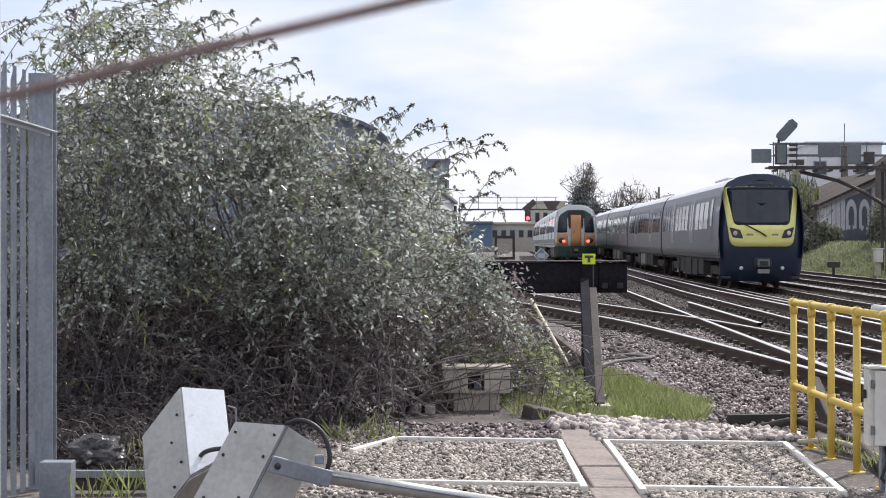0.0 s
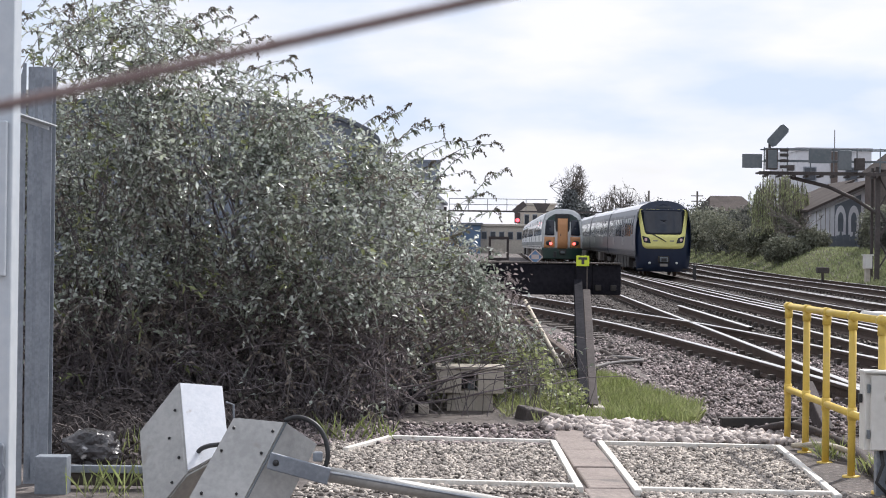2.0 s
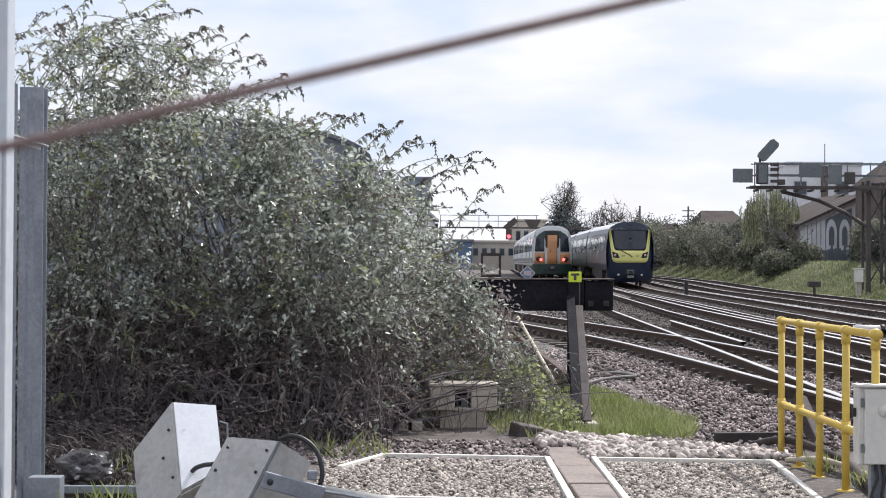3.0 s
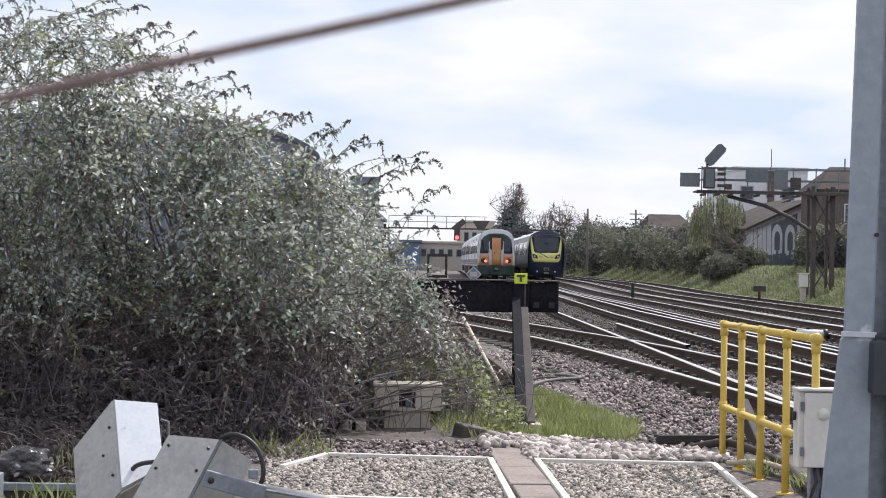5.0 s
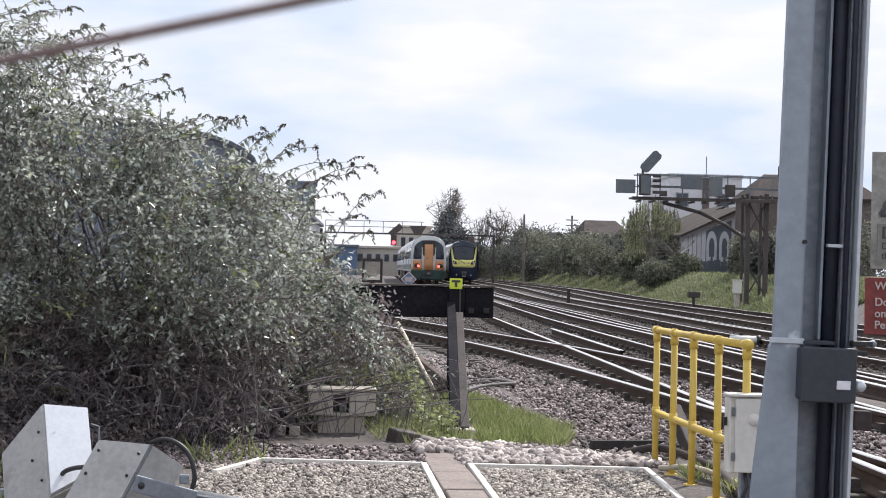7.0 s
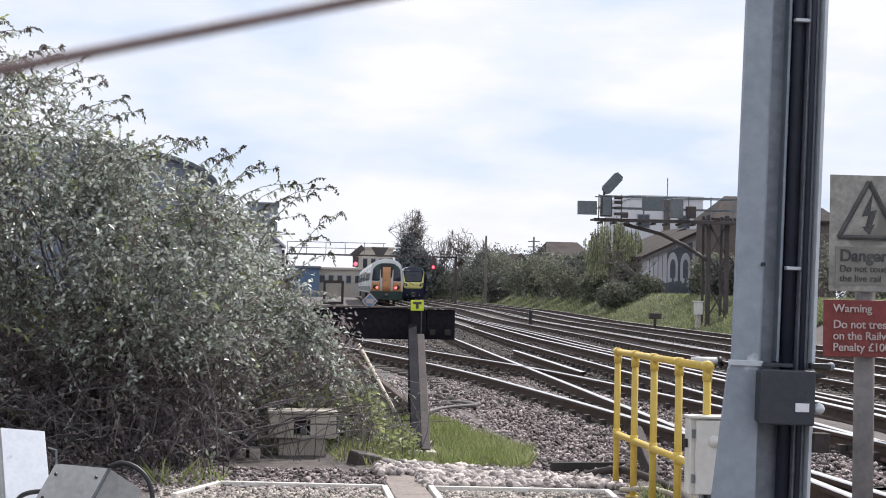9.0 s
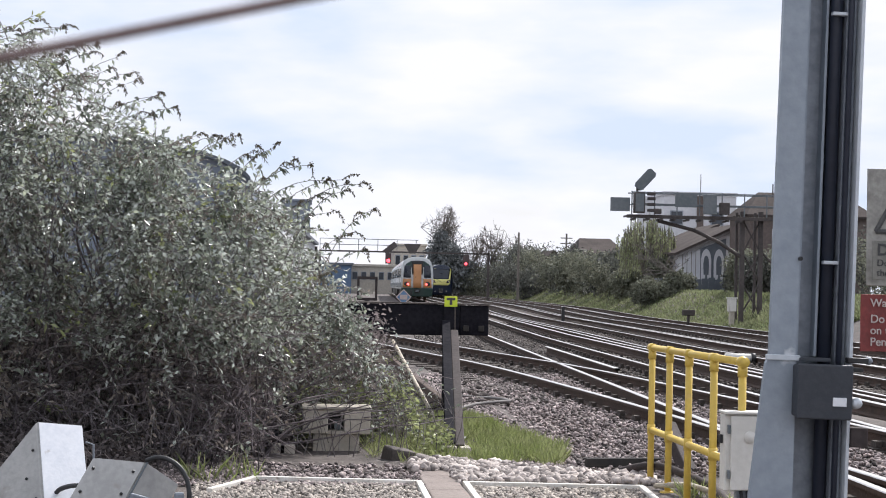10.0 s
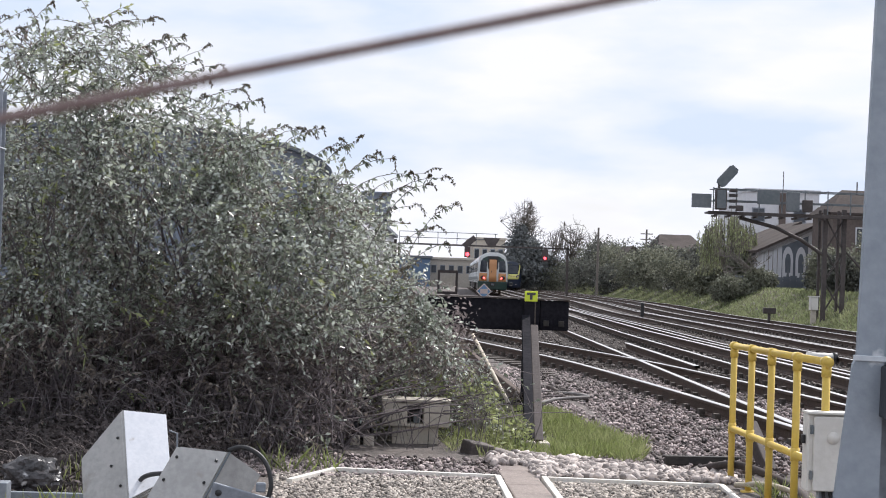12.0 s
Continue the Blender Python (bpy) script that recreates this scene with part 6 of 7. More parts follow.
def wisps():
    """Long arching twigs that stand out of the thicket, with seed spikes and small leaves at their ends."""
    rs = np.random.RandomState(5)
    t = thing("arching_branches", pose(0, 0, 0), "long arching twigs with drooping dark seed spikes", "shrub", "tangled shrubs beside the siding")
    ends = [(-3.75, 2.85), (-3.6, 3.05), (-3.45, 2.95), (-3.3, 3.15), (-3.15, 3.3), (-2.95, 3.42), (-2.7, 3.38), (-2.45, 3.25), (-2.2, 3.42), (-2.0, 3.2), (-1.85, 3.22), (-1.65, 3.1), (-1.5, 2.9), (-1.1, 2.6), (-0.7, 2.5), (-3.05, 3.28), (-2.85, 3.32), (-2.55, 3.35), (-2.3, 3.35), (-2.1, 3.3), (-1.9, 3.12), (-1.75, 3.05), (-1.55, 2.98), (-1.4, 2.8), (-1.25, 2.72),
            (-1.0, 2.5), (-0.85, 2.45), (-0.6, 2.42), (-0.5, 2.33), (-0.3, 2.3), (-0.15, 2.22), (0.0, 2.2), (0.15, 2.1), (0.3, 2.15), (0.42, 2.05), (0.55, 1.86), (0.2, 1.85), (0.35, 1.65), (0.45, 1.5), (0.0, 1.95), (0.28, 1.98)]
    stems, lc, la, sc, sa = [], [], [], [], []
    for x, z in ends:
        z -= 0.1
        back = rs.uniform(0.5, 1.0)
        y = rs.uniform(13.4, 14.8)
        b = np.array([x - back, y + rs.normal(0, 0.2), z - rs.uniform(0.5, 0.9)])
        e = np.array([x, y, z])
        pts = []
        for u in np.linspace(0, 1, 8):
            q = b + (e - b) * u
            q[2] += 0.22 * math.sin(math.pi * min(1.0, u * 0.8)) - 0.05 * u**3
            pts.append(q)
        stems.append((pts, 0.006, 0.002))
        d = pts[-1] - pts[-2]
        for k in range(26):
            u = rs.uniform(0.25, 1.0)
            i = min(6, int(u * 7))
            c = pts[i] + (pts[i + 1] - pts[i]) * (u * 7 - i)
            lc.append(c), la.append(rs.normal(0, 0.8, 3) + [0.5, 0, -0.3])
        for j in range(rs.randint(1, 4)):
            root = pts[-1] if j == 0 else pts[rs.randint(4, 7)]
            sx, sz = rs.uniform(0.03, 0.16) * (1 if j == 0 else rs.choice([-1, 1])), rs.uniform(-0.02, 0.15)
            spike = [root + np.array([sx * u, 0, 0.05 * math.sin(math.pi * u * 0.7) - sz * u * u]) for u in np.linspace(0, 1, 5)]
            stems.append((spike, 0.003, 0.0015))
            for k in range(44):
                u = k / 44
                c = root + np.array([sx * u, 0, 0.05 * math.sin(math.pi * u * 0.7) - sz * u * u])
                sc.append(c + rs.normal(0, 0.006 * (1.15 - u), 3)), sa.append(rs.normal(0, 0.7, 3) + [0.5, 0, -0.5])
    stem_mesh("twig_tangle", stems, M["bark"], t)
    leaf_mesh("foliage", lc, la, 0.06, 0.026, M["leaf"], t, 0.3, 7)
    leaf_mesh("seed_foliage", sc, sa, 0.024, 0.013, M["seed"], t, 0.3, 8)


wisps()


def bramble():
    """Low thorny stems in front and to the side of the thicket."""
    rs = np.random.RandomState(21)
    t = thing("bramble", pose(0, 0, 0), "low bramble tangle with brown arching stems and small leaves", "bramble")
    stems, lc, la = [], [], []
    for k in range(150):
        x = rs.uniform(-3.2, 0.9)
        y = rs.uniform(12.5, 13.4) if x < -0.3 else rs.uniform(14.8, 17.0) if k % 7 else rs.uniform(13.6, 14.2)
        ln, a = rs.uniform(0.3, 0.9), rs.uniform(0, 2 * math.pi)
        h = rs.uniform(0.15, 0.6)
        p0 = np.array([x, y, GZ])
        p1 = p0 + [math.cos(a) * ln, math.sin(a) * ln * 0.5, rs.uniform(-0.0, 0.25)]
        if p1[1] < 12.35:
            continue
        pts = [p0 + (p1 - p0) * u + np.array([0, 0, h * math.sin(math.pi * u) ** 0.8]) for u in np.linspace(0, 1, 8)]
        stems.append((pts, 0.0042, 0.002))
        if x > -0.6 and y > 14.3:
            for i in range(1, 8):
                for _ in range(rs.randint(2, 7)):
                    lc.append(pts[i] + rs.normal(0, 0.03, 3)), la.append(rs.normal(0, 1, 3))
    stem_mesh("stem_tangle", stems, M["dead_stem"], t)
    leaf_mesh("foliage", lc, la, 0.055, 0.03, M["leaf"], t, 0.15, 3)


bramble()


def undergrowth():
    """Dead leaves and dry twigs heaped on the ground before the thicket, coloured dark for its shadow too."""
    rs = np.random.RandomState(27)
    t = thing("leaf_litter", pose(0, 0, 0), "dark heap of dead leaves and dry twigs under the shrubs", "leaf litter", kind="stuff")
    stems, c, a = [], [], []
    for _ in range(420):
        x, y = rs.uniform(-3.4, -1.25), rs.uniform(10.5, 12.8)
        q, ln, h = rs.uniform(0, 2 * math.pi), rs.uniform(0.15, 0.6), rs.uniform(0.02, 0.3)
        stems.append(([(x + math.cos(q) * ln * u, y + 0.5 * math.sin(q) * ln * u, GZ + h * math.sin(math.pi * (0.15 + 0.8 * u))) for u in (0, 0.25, 0.5, 0.75, 1.0)], rs.uniform(0.003, 0.007), 0.002))
    for _ in range(9000):
        x, y = rs.uniform(-3.5, -1.15), rs.uniform(10.4, 12.9)
        c.append((x, y, GZ + 0.16 * rs.rand() ** 2 + 0.12 * max(0.0, y - 11.4))), a.append(rs.normal(size=3) * [1, 1, 0.5])
    stem_mesh("twig_tangle", stems, M["litter_dark"], t)
    leaf_mesh("foliage", c, a, 0.055, 0.03, M["litter_dark"], t, 0.2, 28)


undergrowth()


def weeds(name, n, inside, label, seed, length, width, material, upright=1.0):
    rs = np.random.RandomState(seed)
    c, a = [], []
    while len(c) < n:
        x, y, keep = inside(rs)
        if not keep:
            continue
        c.append((x, y, ground_height(x, y) - 0.01)), a.append((rs.normal(0, 0.35), rs.normal(0, 0.35), upright))
    t = thing(name, pose(0, 0, 0), label, name.replace("_", " "), kind="stuff")
    leaf_mesh("turf", c, a, length, width, M[material], t, 0.25, seed)
    return t


def near_grass(rs):
    y = rs.uniform(13.3, 18.5)
    lo, hi = 1.42, 1.6 + 0.75 * (1 - abs(y - 14.6) / 4.0)
    x = rs.uniform(1.35, 2.5)
    keep = lo < x < hi and noise.noise((x * 3, y * 2, 4)) > -0.35
    return x, y, keep


weeds("grass", 5200, near_grass, "bright green grass tuft beside the buffer stop strut", 31, 0.17, 0.008, "grass")


def left_grass(rs):
    x, y = rs.uniform(0.55, 1.36), rs.uniform(13.4, 20.0)
    return x, y, noise.noise((x * 2.5, y * 1.2, 9)) > -0.1


weeds("grass", 3000, left_grass, "green grass and weeds round the foot of the buffer stop", 32, 0.16, 0.009, "grass")


def broad_weeds():
    rs = np.random.RandomState(33)
    t = thing("weed_patch", pose(0, 0, 0), "bright yellow-green leafy weeds beside the cable box", "weeds", kind="stuff")
    c, a = [], []
    for _ in range(6500):
        x, y = rs.uniform(-0.2, 1.25), rs.uniform(13.6, 17.2)
        h = rs.uniform(0, 0.52) * (1 if x < 1.0 else 0.5)
        if noise.noise((x * 2, y * 1.3, 2)) < -0.15 or (y < 14.75 and x < 0.66):
            continue
        c.append((x, y, GZ + h)), a.append((rs.normal(), rs.normal(), rs.normal(0.2, 0.5)))
    leaf_mesh("foliage", c, a, 0.05, 0.026, M["leaf_bright"], t, 0.2, 34)
    stems = []
    for _ in range(160):
        x, y = rs.uniform(-0.1, 1.3), rs.uniform(13.6, 17.0)
        stems.append(([(x, y, GZ), (x + rs.normal(0, 0.05), y, GZ + 0.25), (x + rs.normal(0, 0.12), y, GZ + rs.uniform(0.3, 0.55))], 0.004, 0.002))
    stem_mesh("stem_tangle", stems, M["bark"], t)


broad_weeds()
for gx, gy, sd in ((-0.62, 11.9, 41), (-0.78, 12.1, 42), (-0.40, 12.0, 43), (2.62, 11.0, 44), (2.7, 10.2, 45), (-1.95, 9.25, 46), (-1.75, 9.2, 47), (-1.6, 9.3, 48), (-2.0, 10.6, 49), (-1.7, 10.9, 50)):
    weeds("grass_tuft", 16 if gx < 2 else 60, lambda rs, gx=gx, gy=gy: (gx + rs.normal(0, 0.05), gy + rs.normal(0, 0.06), True), "small green grass tuft at the edge of the stones", sd, 0.30 if gx < 0 else 0.2, 0.009, "grass")


# ---- stones ----
def stones(name, n, place, size, material, label, seed):
    """Angular stones heaped on the ground, one joined mesh."""
    rs = np.random.RandomState(seed)
    bm = bmesh.new()
    bmesh.ops.create_icosphere(bm, subdivisions=1, radius=1)
    bv = np.array([v.co[:] for v in bm.verts])
    bf = np.array([[v.index for v in f.verts] for f in bm.faces])
    bm.free()
    shapes = [np.clip(bv * (1 + rs.uniform(-0.5, 0.45, (len(bv), 1))), -rs.uniform(0.45, 0.95, 3), rs.uniform(0.45, 0.95, 3)) for _ in range(40)]
    pts = []
    while len(pts) < n:
        x, y, z, ok = place(rs)
        if ok:
            pts.append((x, y, z))
    pts = np.array(pts)
    q = rs.normal(size=(n, 4))
    q /= np.linalg.norm(q, axis=1, keepdims=True)
    w, x, y, z = q.T
    R = np.stack([1 - 2 * (y * y + z * z), 2 * (x * y - z * w), 2 * (x * z + y * w), 2 * (x * y + z * w), 1 - 2 * (x * x + z * z), 2 * (y * z - x * w), 2 * (x * z - y * w), 2 * (y * z + x * w), 1 - 2 * (x * x + y * y)], -1).reshape(n, 3, 3)
    s = size * rs.uniform(0.55, 1.25, (n, 1)) * np.stack([rs.uniform(0.8, 1.35, n), rs.uniform(0.7, 1.1, n), rs.uniform(0.5, 0.9, n)], -1)
    k = rs.randint(0, 40, n)
    base = np.stack(shapes)[k]
    v = np.einsum("nij,nkj->nki", R, base * s[:, None, :]) * [1, 1, 0.8] + pts[:, None, :]
    f = (bf[None] + (np.arange(n) * len(bv))[:, None, None]).reshape(-1, 3)
    me = bpy.data.meshes.new(name)
    v = v.reshape(-1, 3)
    me.vertices.add(len(v))
    me.vertices.foreach_set("co", v.ravel())
    me.loops.add(f.size)
    me.loops.foreach_set("vertex_index", f.ravel().astype(np.int32))
    me.polygons.add(len(f))
    me.polygons.foreach_set("loop_start", np.arange(0, f.size, 3, dtype=np.int32))
    me.update(calc_edges=True)
    me.materials.append(M[material])
    tagged(new(name, me), label, "ballast", kind="stuff")


def bed_left(rs):
    x, y = rs.uniform(-0.75, 0.80), rs.uniform(9.4, 11.85)
    return x, y, GZ + 0.0, True


def bed_right(rs):
    x, y = rs.uniform(1.17, 2.38), rs.uniform(9.0, 11.7)
    return x, y, GZ + 0.0, x < 2.22 + 0.19 * (y - 9.3) / 2.4


def pale_heap(rs):
    x, y = rs.uniform(0.85, 2.6), rs.uniform(11.85, 13.5)
    ok = y < 13.4 - 0.75 * max(0, x - 1.1) + 0.15 * noise.noise((x * 4, 1, 2)) and not (x < 1.12 and y < 12.6)
    return x, y, GZ + 0.01 + rs.uniform(0, 0.03), ok


def brown_slope(rs):
    x, y = rs.uniform(1.5, 5.4), rs.uniform(11.6, 27)
    ok = not (x < 1.75 and y < 16) and x < 4.6 + 0.02 * y and y > 13.4 - 0.75 * max(0, x - 1.1)
    return x, y, ground_height(x, y) + rs.uniform(0.0, 0.055) * min(1.0, max(0.0, x - 1.9)), ok


def front(rs):
    x, y = rs.uniform(-1.2, 3.2), rs.uniform(7.5, 9.6)
    return x, y, GZ + 0.0, not 0.84 < x < 1.14


def left_dirt(rs):
    x, y = rs.uniform(-2.6, 0.9), 11.7 + 1.5 * rs.rand() ** 1.5
    return x, y, GZ + 0.0, rs.rand() < 0.8


def far_ballast(rs):
    y = 20 + 50 * rs.rand() ** 1.6
    x = rs.uniform(2.0, 17.0) + 0.045 * (y - 20)
    return x, y, ground_height(x, y) + rs.uniform(0.0, 0.04), True


stones("bed_stones", 6000, bed_left, 0.0205, "stone_mid", "grey-brown gravel in a white-edged bed", 51)
stones("bed_stones", 5200, bed_right, 0.0205, "stone_mid", "grey-brown gravel in a white-edged bed", 52)
stones("pale_stones", 1500, pale_heap, 0.05, "stone_white", "heap of pale clean ballast stones", 53)
stones("ballast", 26000, brown_slope, 0.028, "stone_brown", "brown weathered track ballast", 54)
stones("gravel", 5000, front, 0.0205, "stone_mid", "grey-brown gravel before the stone beds", 55)
stones("gravel", 2600, left_dirt, 0.025, "stone_brown", "loose brown stones below the shrubs", 56)
stones("ballast", 26000, far_ballast, 0.05, "stone_track", "brown ballast between the running rails", 57)


# ---- trees, hedges and banks in the distance ----
def clump_tree(name, label, cat, blobs, n, leaf, material, seed, trunk=None, squash=1.0):
    """Leaves scattered through uneven lobes, with gaps."""
    rs = np.random.RandomState(seed)
    t = thing(name, pose(0, 0, 0), label, cat)
    c = []
    tot = sum(b[3] ** 2 for b in blobs)
    for x, y, z, r in blobs:
        k = int(n * r * r / tot)
        d = rs.normal(size=(k, 3))
        d /= np.linalg.norm(d, axis=1, keepdims=True)
        rad = r * rs.uniform(0.55, 1.08, (k, 1)) * (1 + 0.25 * np.sin(d[:, :1] * 7 + x) * np.cos(d[:, 2:] * 9 + y))
        c.append(np.array([x, y, z]) + d * rad * [1, 1, squash])
    c = np.concatenate(c)
    leaf_mesh("crown", c, rs.normal(size=(len(c), 3)), leaf, leaf * 0.6, M[material], t, 0.2, seed)
    if trunk:
        stem_mesh("trunk", trunk, M["far_twig"], t, 6)
    return t


def bare_tree(x, y, z0, h, spread, label, seed, dense=1.0, depth=5):
    rs = np.random.RandomState(seed)
    t = thing("bare_tree", pose(0, 0, 0), label, "tree")
    paths = []

    def grow(p, d, ln, r, left):
        pts = [p]
        for k in range(3):
            d = d + rs.normal(0, 0.13, 3)
            d = d / np.linalg.norm(d)
            pts.append(pts[-1] + d * ln / 3)
        paths.append((pts, r, r * 0.65))
        if left == 0:
            return
        for _ in range(3 if left > 1 else int(4 * dense)):
            e = d + rs.normal(0, 0.48, 3) * [spread, spread, 0.7]
            e[2] += 0.12
            e = e / np.linalg.norm(e)
            grow(pts[rs.randint(2, 4)], e, ln * rs.uniform(0.6, 0.85), max(r * 0.58, 0.022), left - 1)

    grow(np.array([x, y, z0]), np.array([0, 0, 1.0]), h * 0.34, h * 0.02, depth)
    stem_mesh("branchwork", [p for p in paths[1:]], M["far_twig"], t, 3, "")
    stem_mesh("trunk", paths[:1], M["far_twig"], t, 8, "")


def crown_tree(x, y, z0, top, half, low, label, seed, limbs=16, sub=9):
    """A bare tree with a rounded crown: limbs that curve up into an oval, with finer and finer twigs."""
    rs = np.random.RandomState(seed)
    t = thing("bare_tree", pose(0, 0, 0), label, "tree")
    mid, rz = (top + low) / 2, (top - low) / 2
    fork = np.array([x, y, z0 + 0.45 * (low - z0)])
    paths = [([np.array([x, y, z0 - 0.3]), fork, np.array([x + 0.1, y, low + 0.5 * rz])], 0.32, 0.14)]

    def arc(a, b, lift, r0, r1, n=6):
        pts = [a + (b - a) * u + np.array([0, 0, lift * math.sin(math.pi * u)]) + rs.normal(0, 0.06, 3) * (0 < u < 1) for u in np.linspace(0, 1, n)]
        paths.append((pts, r0, r1))
        return pts

    def inside(r):
        d = rs.normal(size=3) + [0, 0, 0.35]
        d /= np.linalg.norm(d)
        return np.array([x, y, mid]) + d * r * np.array([half, half, rz])

    for _ in range(limbs):
        a = fork + np.array([0, 0, rs.uniform(0.0, 1.0) * (mid - fork[2])])
        limb = arc(a, inside(rs.uniform(0.6, 0.9)), -0.25, 0.10, 0.04)
        for _k in range(sub):
            p = limb[rs.randint(1, 6)]
            e = p + (inside(1.0) - p) * rs.uniform(0.25, 0.6)
            twig = arc(p, e, -0.1, 0.04, 0.022, 5)
            for _j in range(9):
                q = twig[rs.randint(1, 5)]
                out = (q - np.array([x, y, mid])) * [1, 1, 0.8]
                e2 = q + out / (np.linalg.norm(out) + 0.1) * rs.uniform(0.15, 0.5) + rs.normal(0, 0.22, 3) + [0, 0, 0.12]
                arc(q, e2, 0.0, 0.016, 0.010, 3)
    stem_mesh("branchwork", paths[1:], M["far_twig"], t, 3, "")
    stem_mesh("trunk", paths[:1], M["far_twig"], t, 8, "")


crown_tree(20.3, 242, 1.0, 14.6, 3.7, 6.5, "tall bare tree with a rounded crown against the sky", 66, 20, 11)
crown_tree(27.6, 242, 1.0, 12.2, 3.6, 4.0, "bare tree with fine twigs", 62)
crown_tree(25.0, 240, 1.0, 10.6, 2.4, 4.0, "bare tree with fine twigs", 63, 12, 8)
crown_tree(31.0, 238, 1.0, 10.0, 2.6, 4.0, "bare tree with fine twigs", 64, 12, 8)
bare_tree(24.6, 106, 1.0, 4.5, 1.3, "small bare shrub beside the board fence", 65, 0.7)
clump_tree("ivy_tree", "dark ivy-covered tree below bare branches", "tree", [(19.2, 240, 3.6, 3.4), (22.2, 240, 3.6, 3.0), (20.6, 240, 5.6, 2.9), (20.0, 240, 7.4, 1.9), (21.4, 240, 6.8, 1.6), (20.0, 240, 8.9, 1.1), (20.0, 240, 9.9, 0.6)], 8000, 0.55, "conifer", 71, [([(20.3, 240, 0.8), (20.2, 240, 9.5)], 0.3, 0.1)])


def hedge_run():
    rs = np.random.RandomState(81)
    lab = {"hedge": "dark green overgrown hedge on the railway bank", "hedge_light": "bramble-covered bank hedge in dull green"}
    k = 0
    for y, x, h, r, m in ((262, 23.0, 4.6, 3.6, "hedge_light"), (258, 28.5, 5.0, 3.8, "hedge"), (240, 25.2, 4.4, 3.2, "hedge_light"), (232, 30.5, 5.4, 3.4, "hedge_light"), (225, 32.5, 4.6, 3.4, "hedge_light"), (218, 27.0, 4.4, 3.0, "hedge"), (212, 30.0, 5.2, 3.4, "hedge"), (200, 28.2, 4.9, 2.9, "hedge"), (190, 27.5, 4.6, 2.5, "hedge_light"), (182, 25.0, 3.4, 2.0, "hedge"),
                          (172, 26.6, 3.9, 2.3, "hedge_light"), (162, 26.2, 3.9, 2.1, "hedge"), (152, 25.6, 3.7, 2.1, "hedge_light"), (144, 25.4, 3.2, 1.9, "hedge_light"), (136, 25.0, 3.6, 1.9, "hedge"),
                          (128, 24.2, 2.9, 1.6, "hedge_light"), (124, 24.9, 3.4, 1.6, "hedge"), (119, 23.4, 2.0, 1.1, "hedge_light"), (113, 24.8, 1.8, 1.0, "hedge_light"), (250, 27.0, 4.0, 3.5, "hedge"), (246, 33, 5.0, 4.0, "hedge_light"), (108, 30.6, 3.4, 1.5, "hedge_light"), (92, 24.9, 2.6, 1.2, "hedge_light"), (88, 26.5, 3.4, 1.5, "hedge"), (82, 25.6, 2.6, 1.3, "hedge_light"),
                          (105, 22.4, 0.9, 1.0, "hedge_light"), (105, 24.0, 0.6, 0.8, "hedge_light"), (104, 27.6, 0.8, 0.8, "hedge"), (86, 24.2, 2.0, 1.1, "hedge"), (88, 32.0, 3.4, 2.4, "hedge"), (98, 36.5, 3.8, 2.8, "hedge_light"), (78, 30.2, 2.8, 2.0, "hedge_light"), (104, 41.0, 4.4, 3.0, "hedge")):
        g = ground_height(x, y)
        blobs = []
        for j in range(5):
            rr = r * rs.uniform(0.45, 0.7)
            blobs.append((x + rs.normal(0, r * 0.55), y + rs.normal(0, r * 0.5), g + rs.uniform(0.25, 0.85) * (h - rr) + rr * 0.3, rr))
        blobs.append((x, y, g + r * 0.35, r * 0.8))
        clump_tree("hedge", lab[m], "hedge", [(bx, by, bz + 0.5, br * 1.15) for bx, by, bz, br in blobs], 4200 if y > 130 else 5200, 0.30 if y > 130 else 0.2, m, 90 + k)
        k += 1


hedge_run()


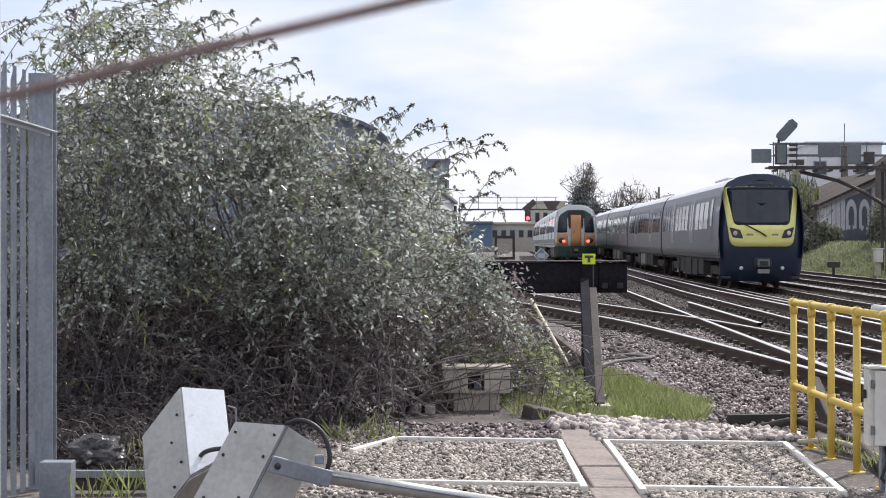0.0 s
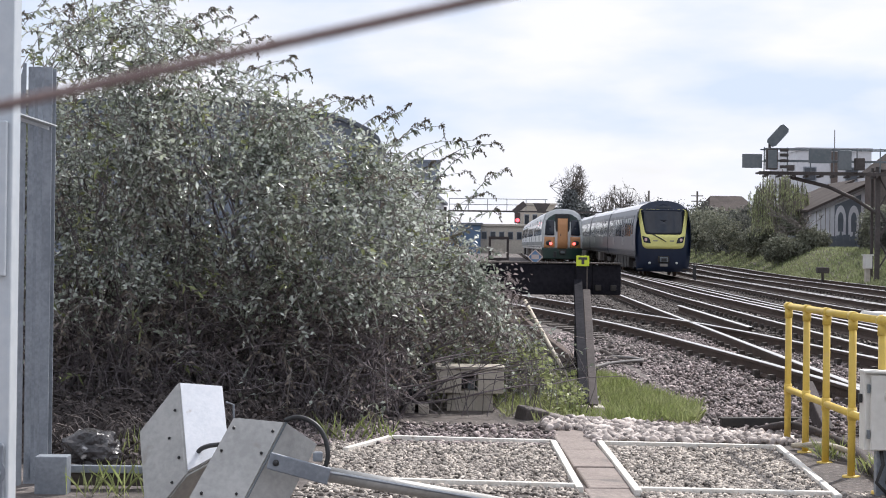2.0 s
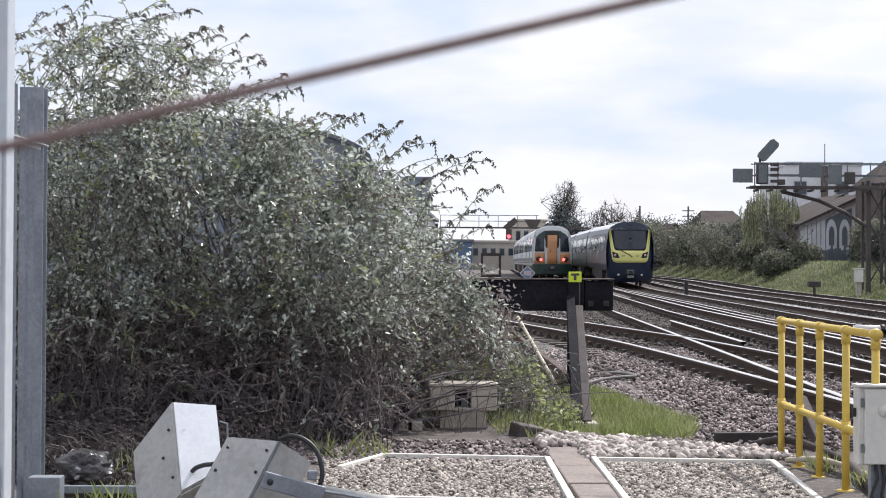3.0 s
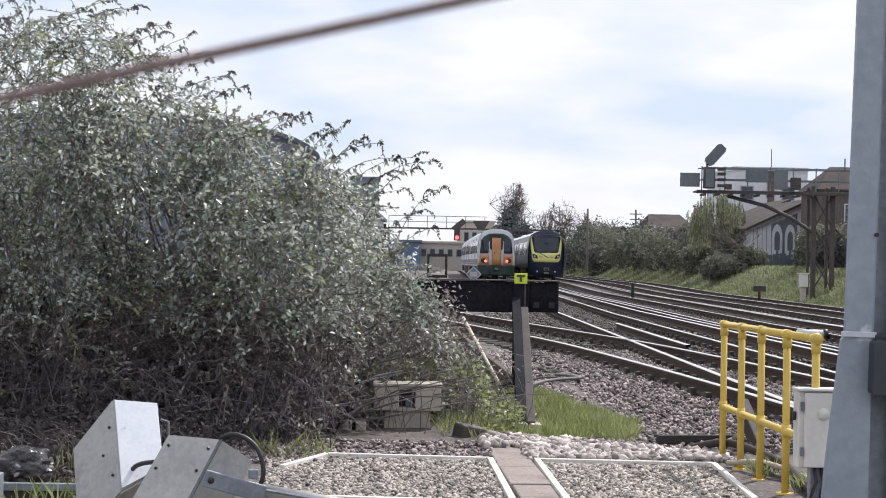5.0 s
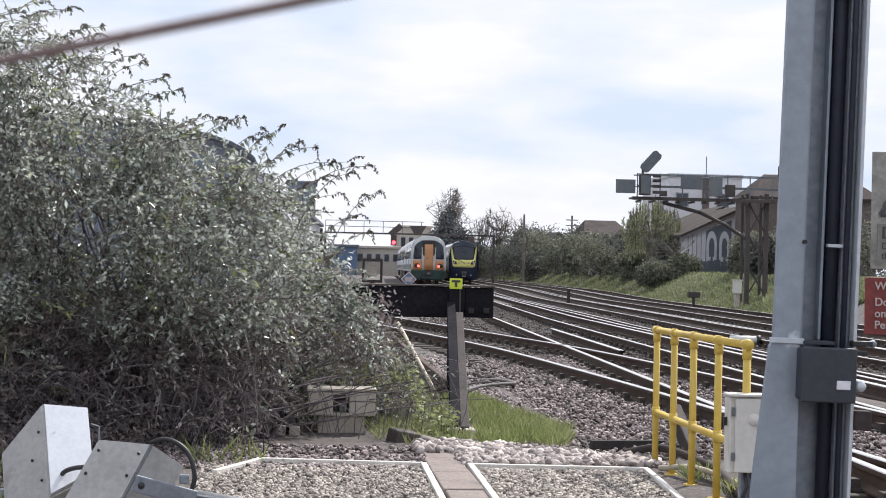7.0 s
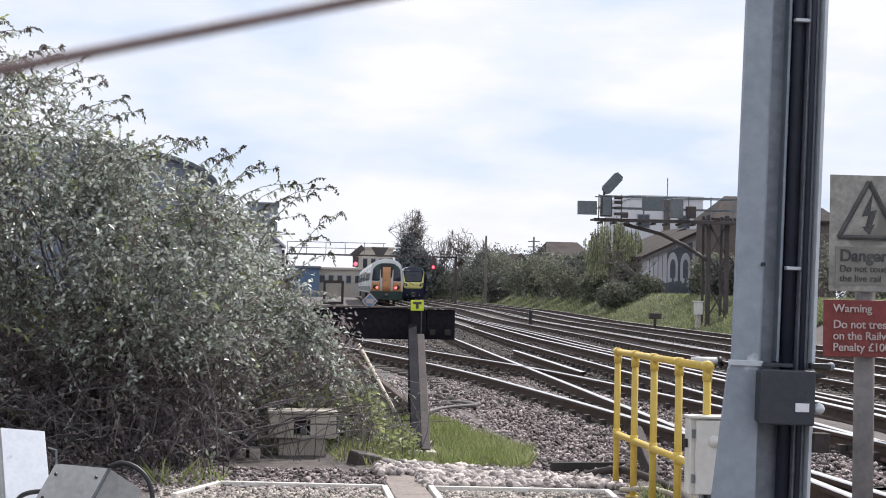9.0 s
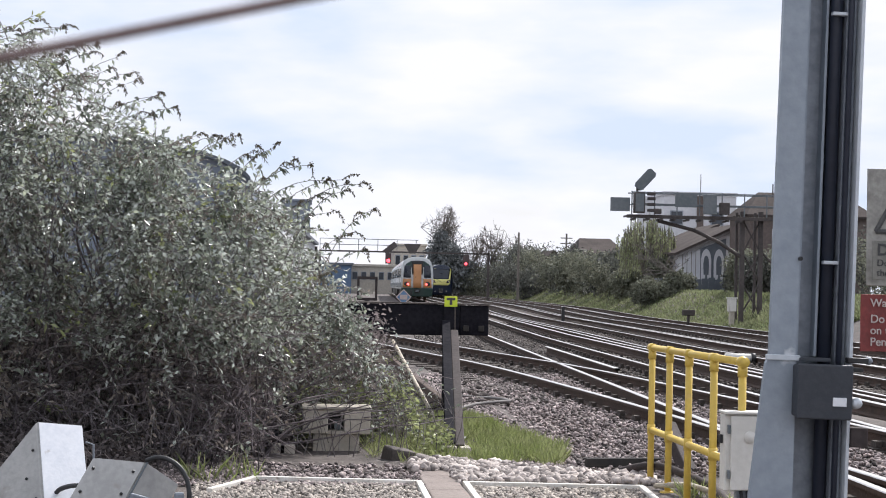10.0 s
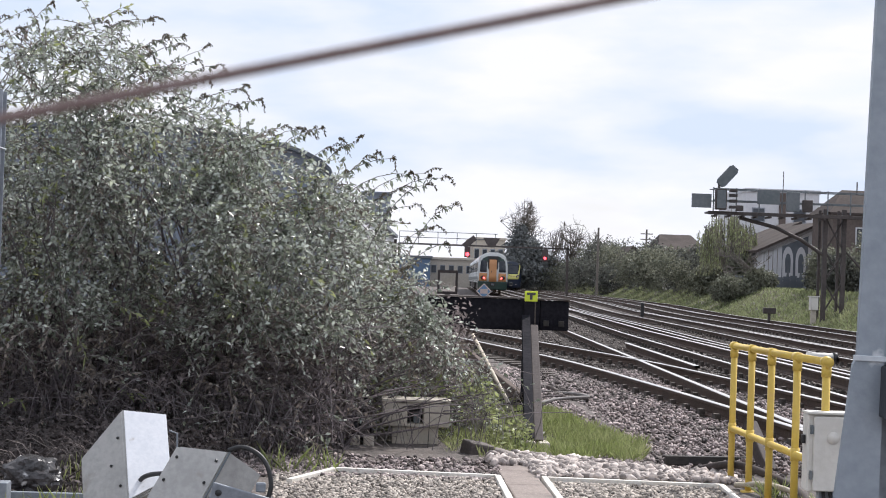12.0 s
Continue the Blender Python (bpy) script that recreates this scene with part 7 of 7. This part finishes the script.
def willow():
    rs = np.random.RandomState(131)
    t = thing("willow_tree", pose(0, 0, 0), "weeping willow with young yellow-green hanging twigs", "tree")
    x0, y0, g = 23.9, 114, 0.9
    stems, c, a = [], [], []
    for k in range(170):
        q = rs.uniform(0, 2 * math.pi)
        r = 2.1 * math.sqrt(rs.rand())
        top = np.array([x0 + r * math.cos(q), y0 + r * math.sin(q), g + 5.6 - 0.28 * r * r + rs.normal(0, 0.25)])
        ln = rs.uniform(1.4, 3.2)
        pts = [top + np.array([0.12 * u * math.cos(q), 0, -ln * u]) for u in (0, 0.3, 0.65, 1.0)]
        stems.append((pts, 0.02, 0.012))
        for _ in range(34):
            u = rs.rand()
            c.append(top + np.array([0.12 * u * math.cos(q), 0, -ln * u]) + rs.normal(0, 0.06, 3)), a.append((rs.normal(0, 0.3), rs.normal(0, 0.3), -1))
    for k in range(9):
        q = 2 * math.pi * k / 9
        stems.append(([(x0, y0, g + 1.4), (x0 + 0.8 * math.cos(q), y0 + 0.8 * math.sin(q), g + 4.0), (x0 + 1.7 * math.cos(q), y0 + 1.7 * math.sin(q), g + 5.0)], 0.09, 0.02))
    stem_mesh("twig_tangle", stems, M["far_twig"], t, 4)
    stem_mesh("trunk", [([(x0, y0, g - 0.3), (x0, y0, g + 2.0)], 0.25, 0.16)], M["far_twig"], t, 8, "")
    leaf_mesh("foliage", c, a, 0.2, 0.06, M["willow"], t, 0.2, 132)


willow()


def bank_grass(rs):
    y = 60 + 190 * rs.rand() ** 1.7
    edge = 16.3 + 0.045 * y
    x = edge + 7.0 * rs.rand() ** 1.2 - 0.2
    return x, y, noise.noise((x * 0.5, y * 0.2, 7)) > -0.45


weeds("bank_grass", 60000, bank_grass, "rough green grass on the railway bank", 141, 0.34, 0.05, "grass_far", 0.8)


def verge_scrub():
    rs = np.random.RandomState(151)
    t = thing("scrub", pose(0, 0, 0), "tangled scrub along the far end of the siding", "scrub", kind="stuff")
    c, a = [], []
    for _ in range(9000):
        y = rs.uniform(18, 60)
        x = rs.uniform(-6, 1.2 - 0.02 * (y - 18))
        h = rs.uniform(0, 1.0) * (0.35 + 0.5 * max(0, min(1, (0.2 - x) / 2)))
        if noise.noise((x * 1.1, y * 0.4, 3)) < -0.2:
            continue
        c.append((x, y, ground_height(x, y) + h)), a.append(rs.normal(size=3))
    leaf_mesh("foliage", c, a, 0.11, 0.06, M["hedge_light"], t, 0.2, 152)


verge_scrub()


motions()
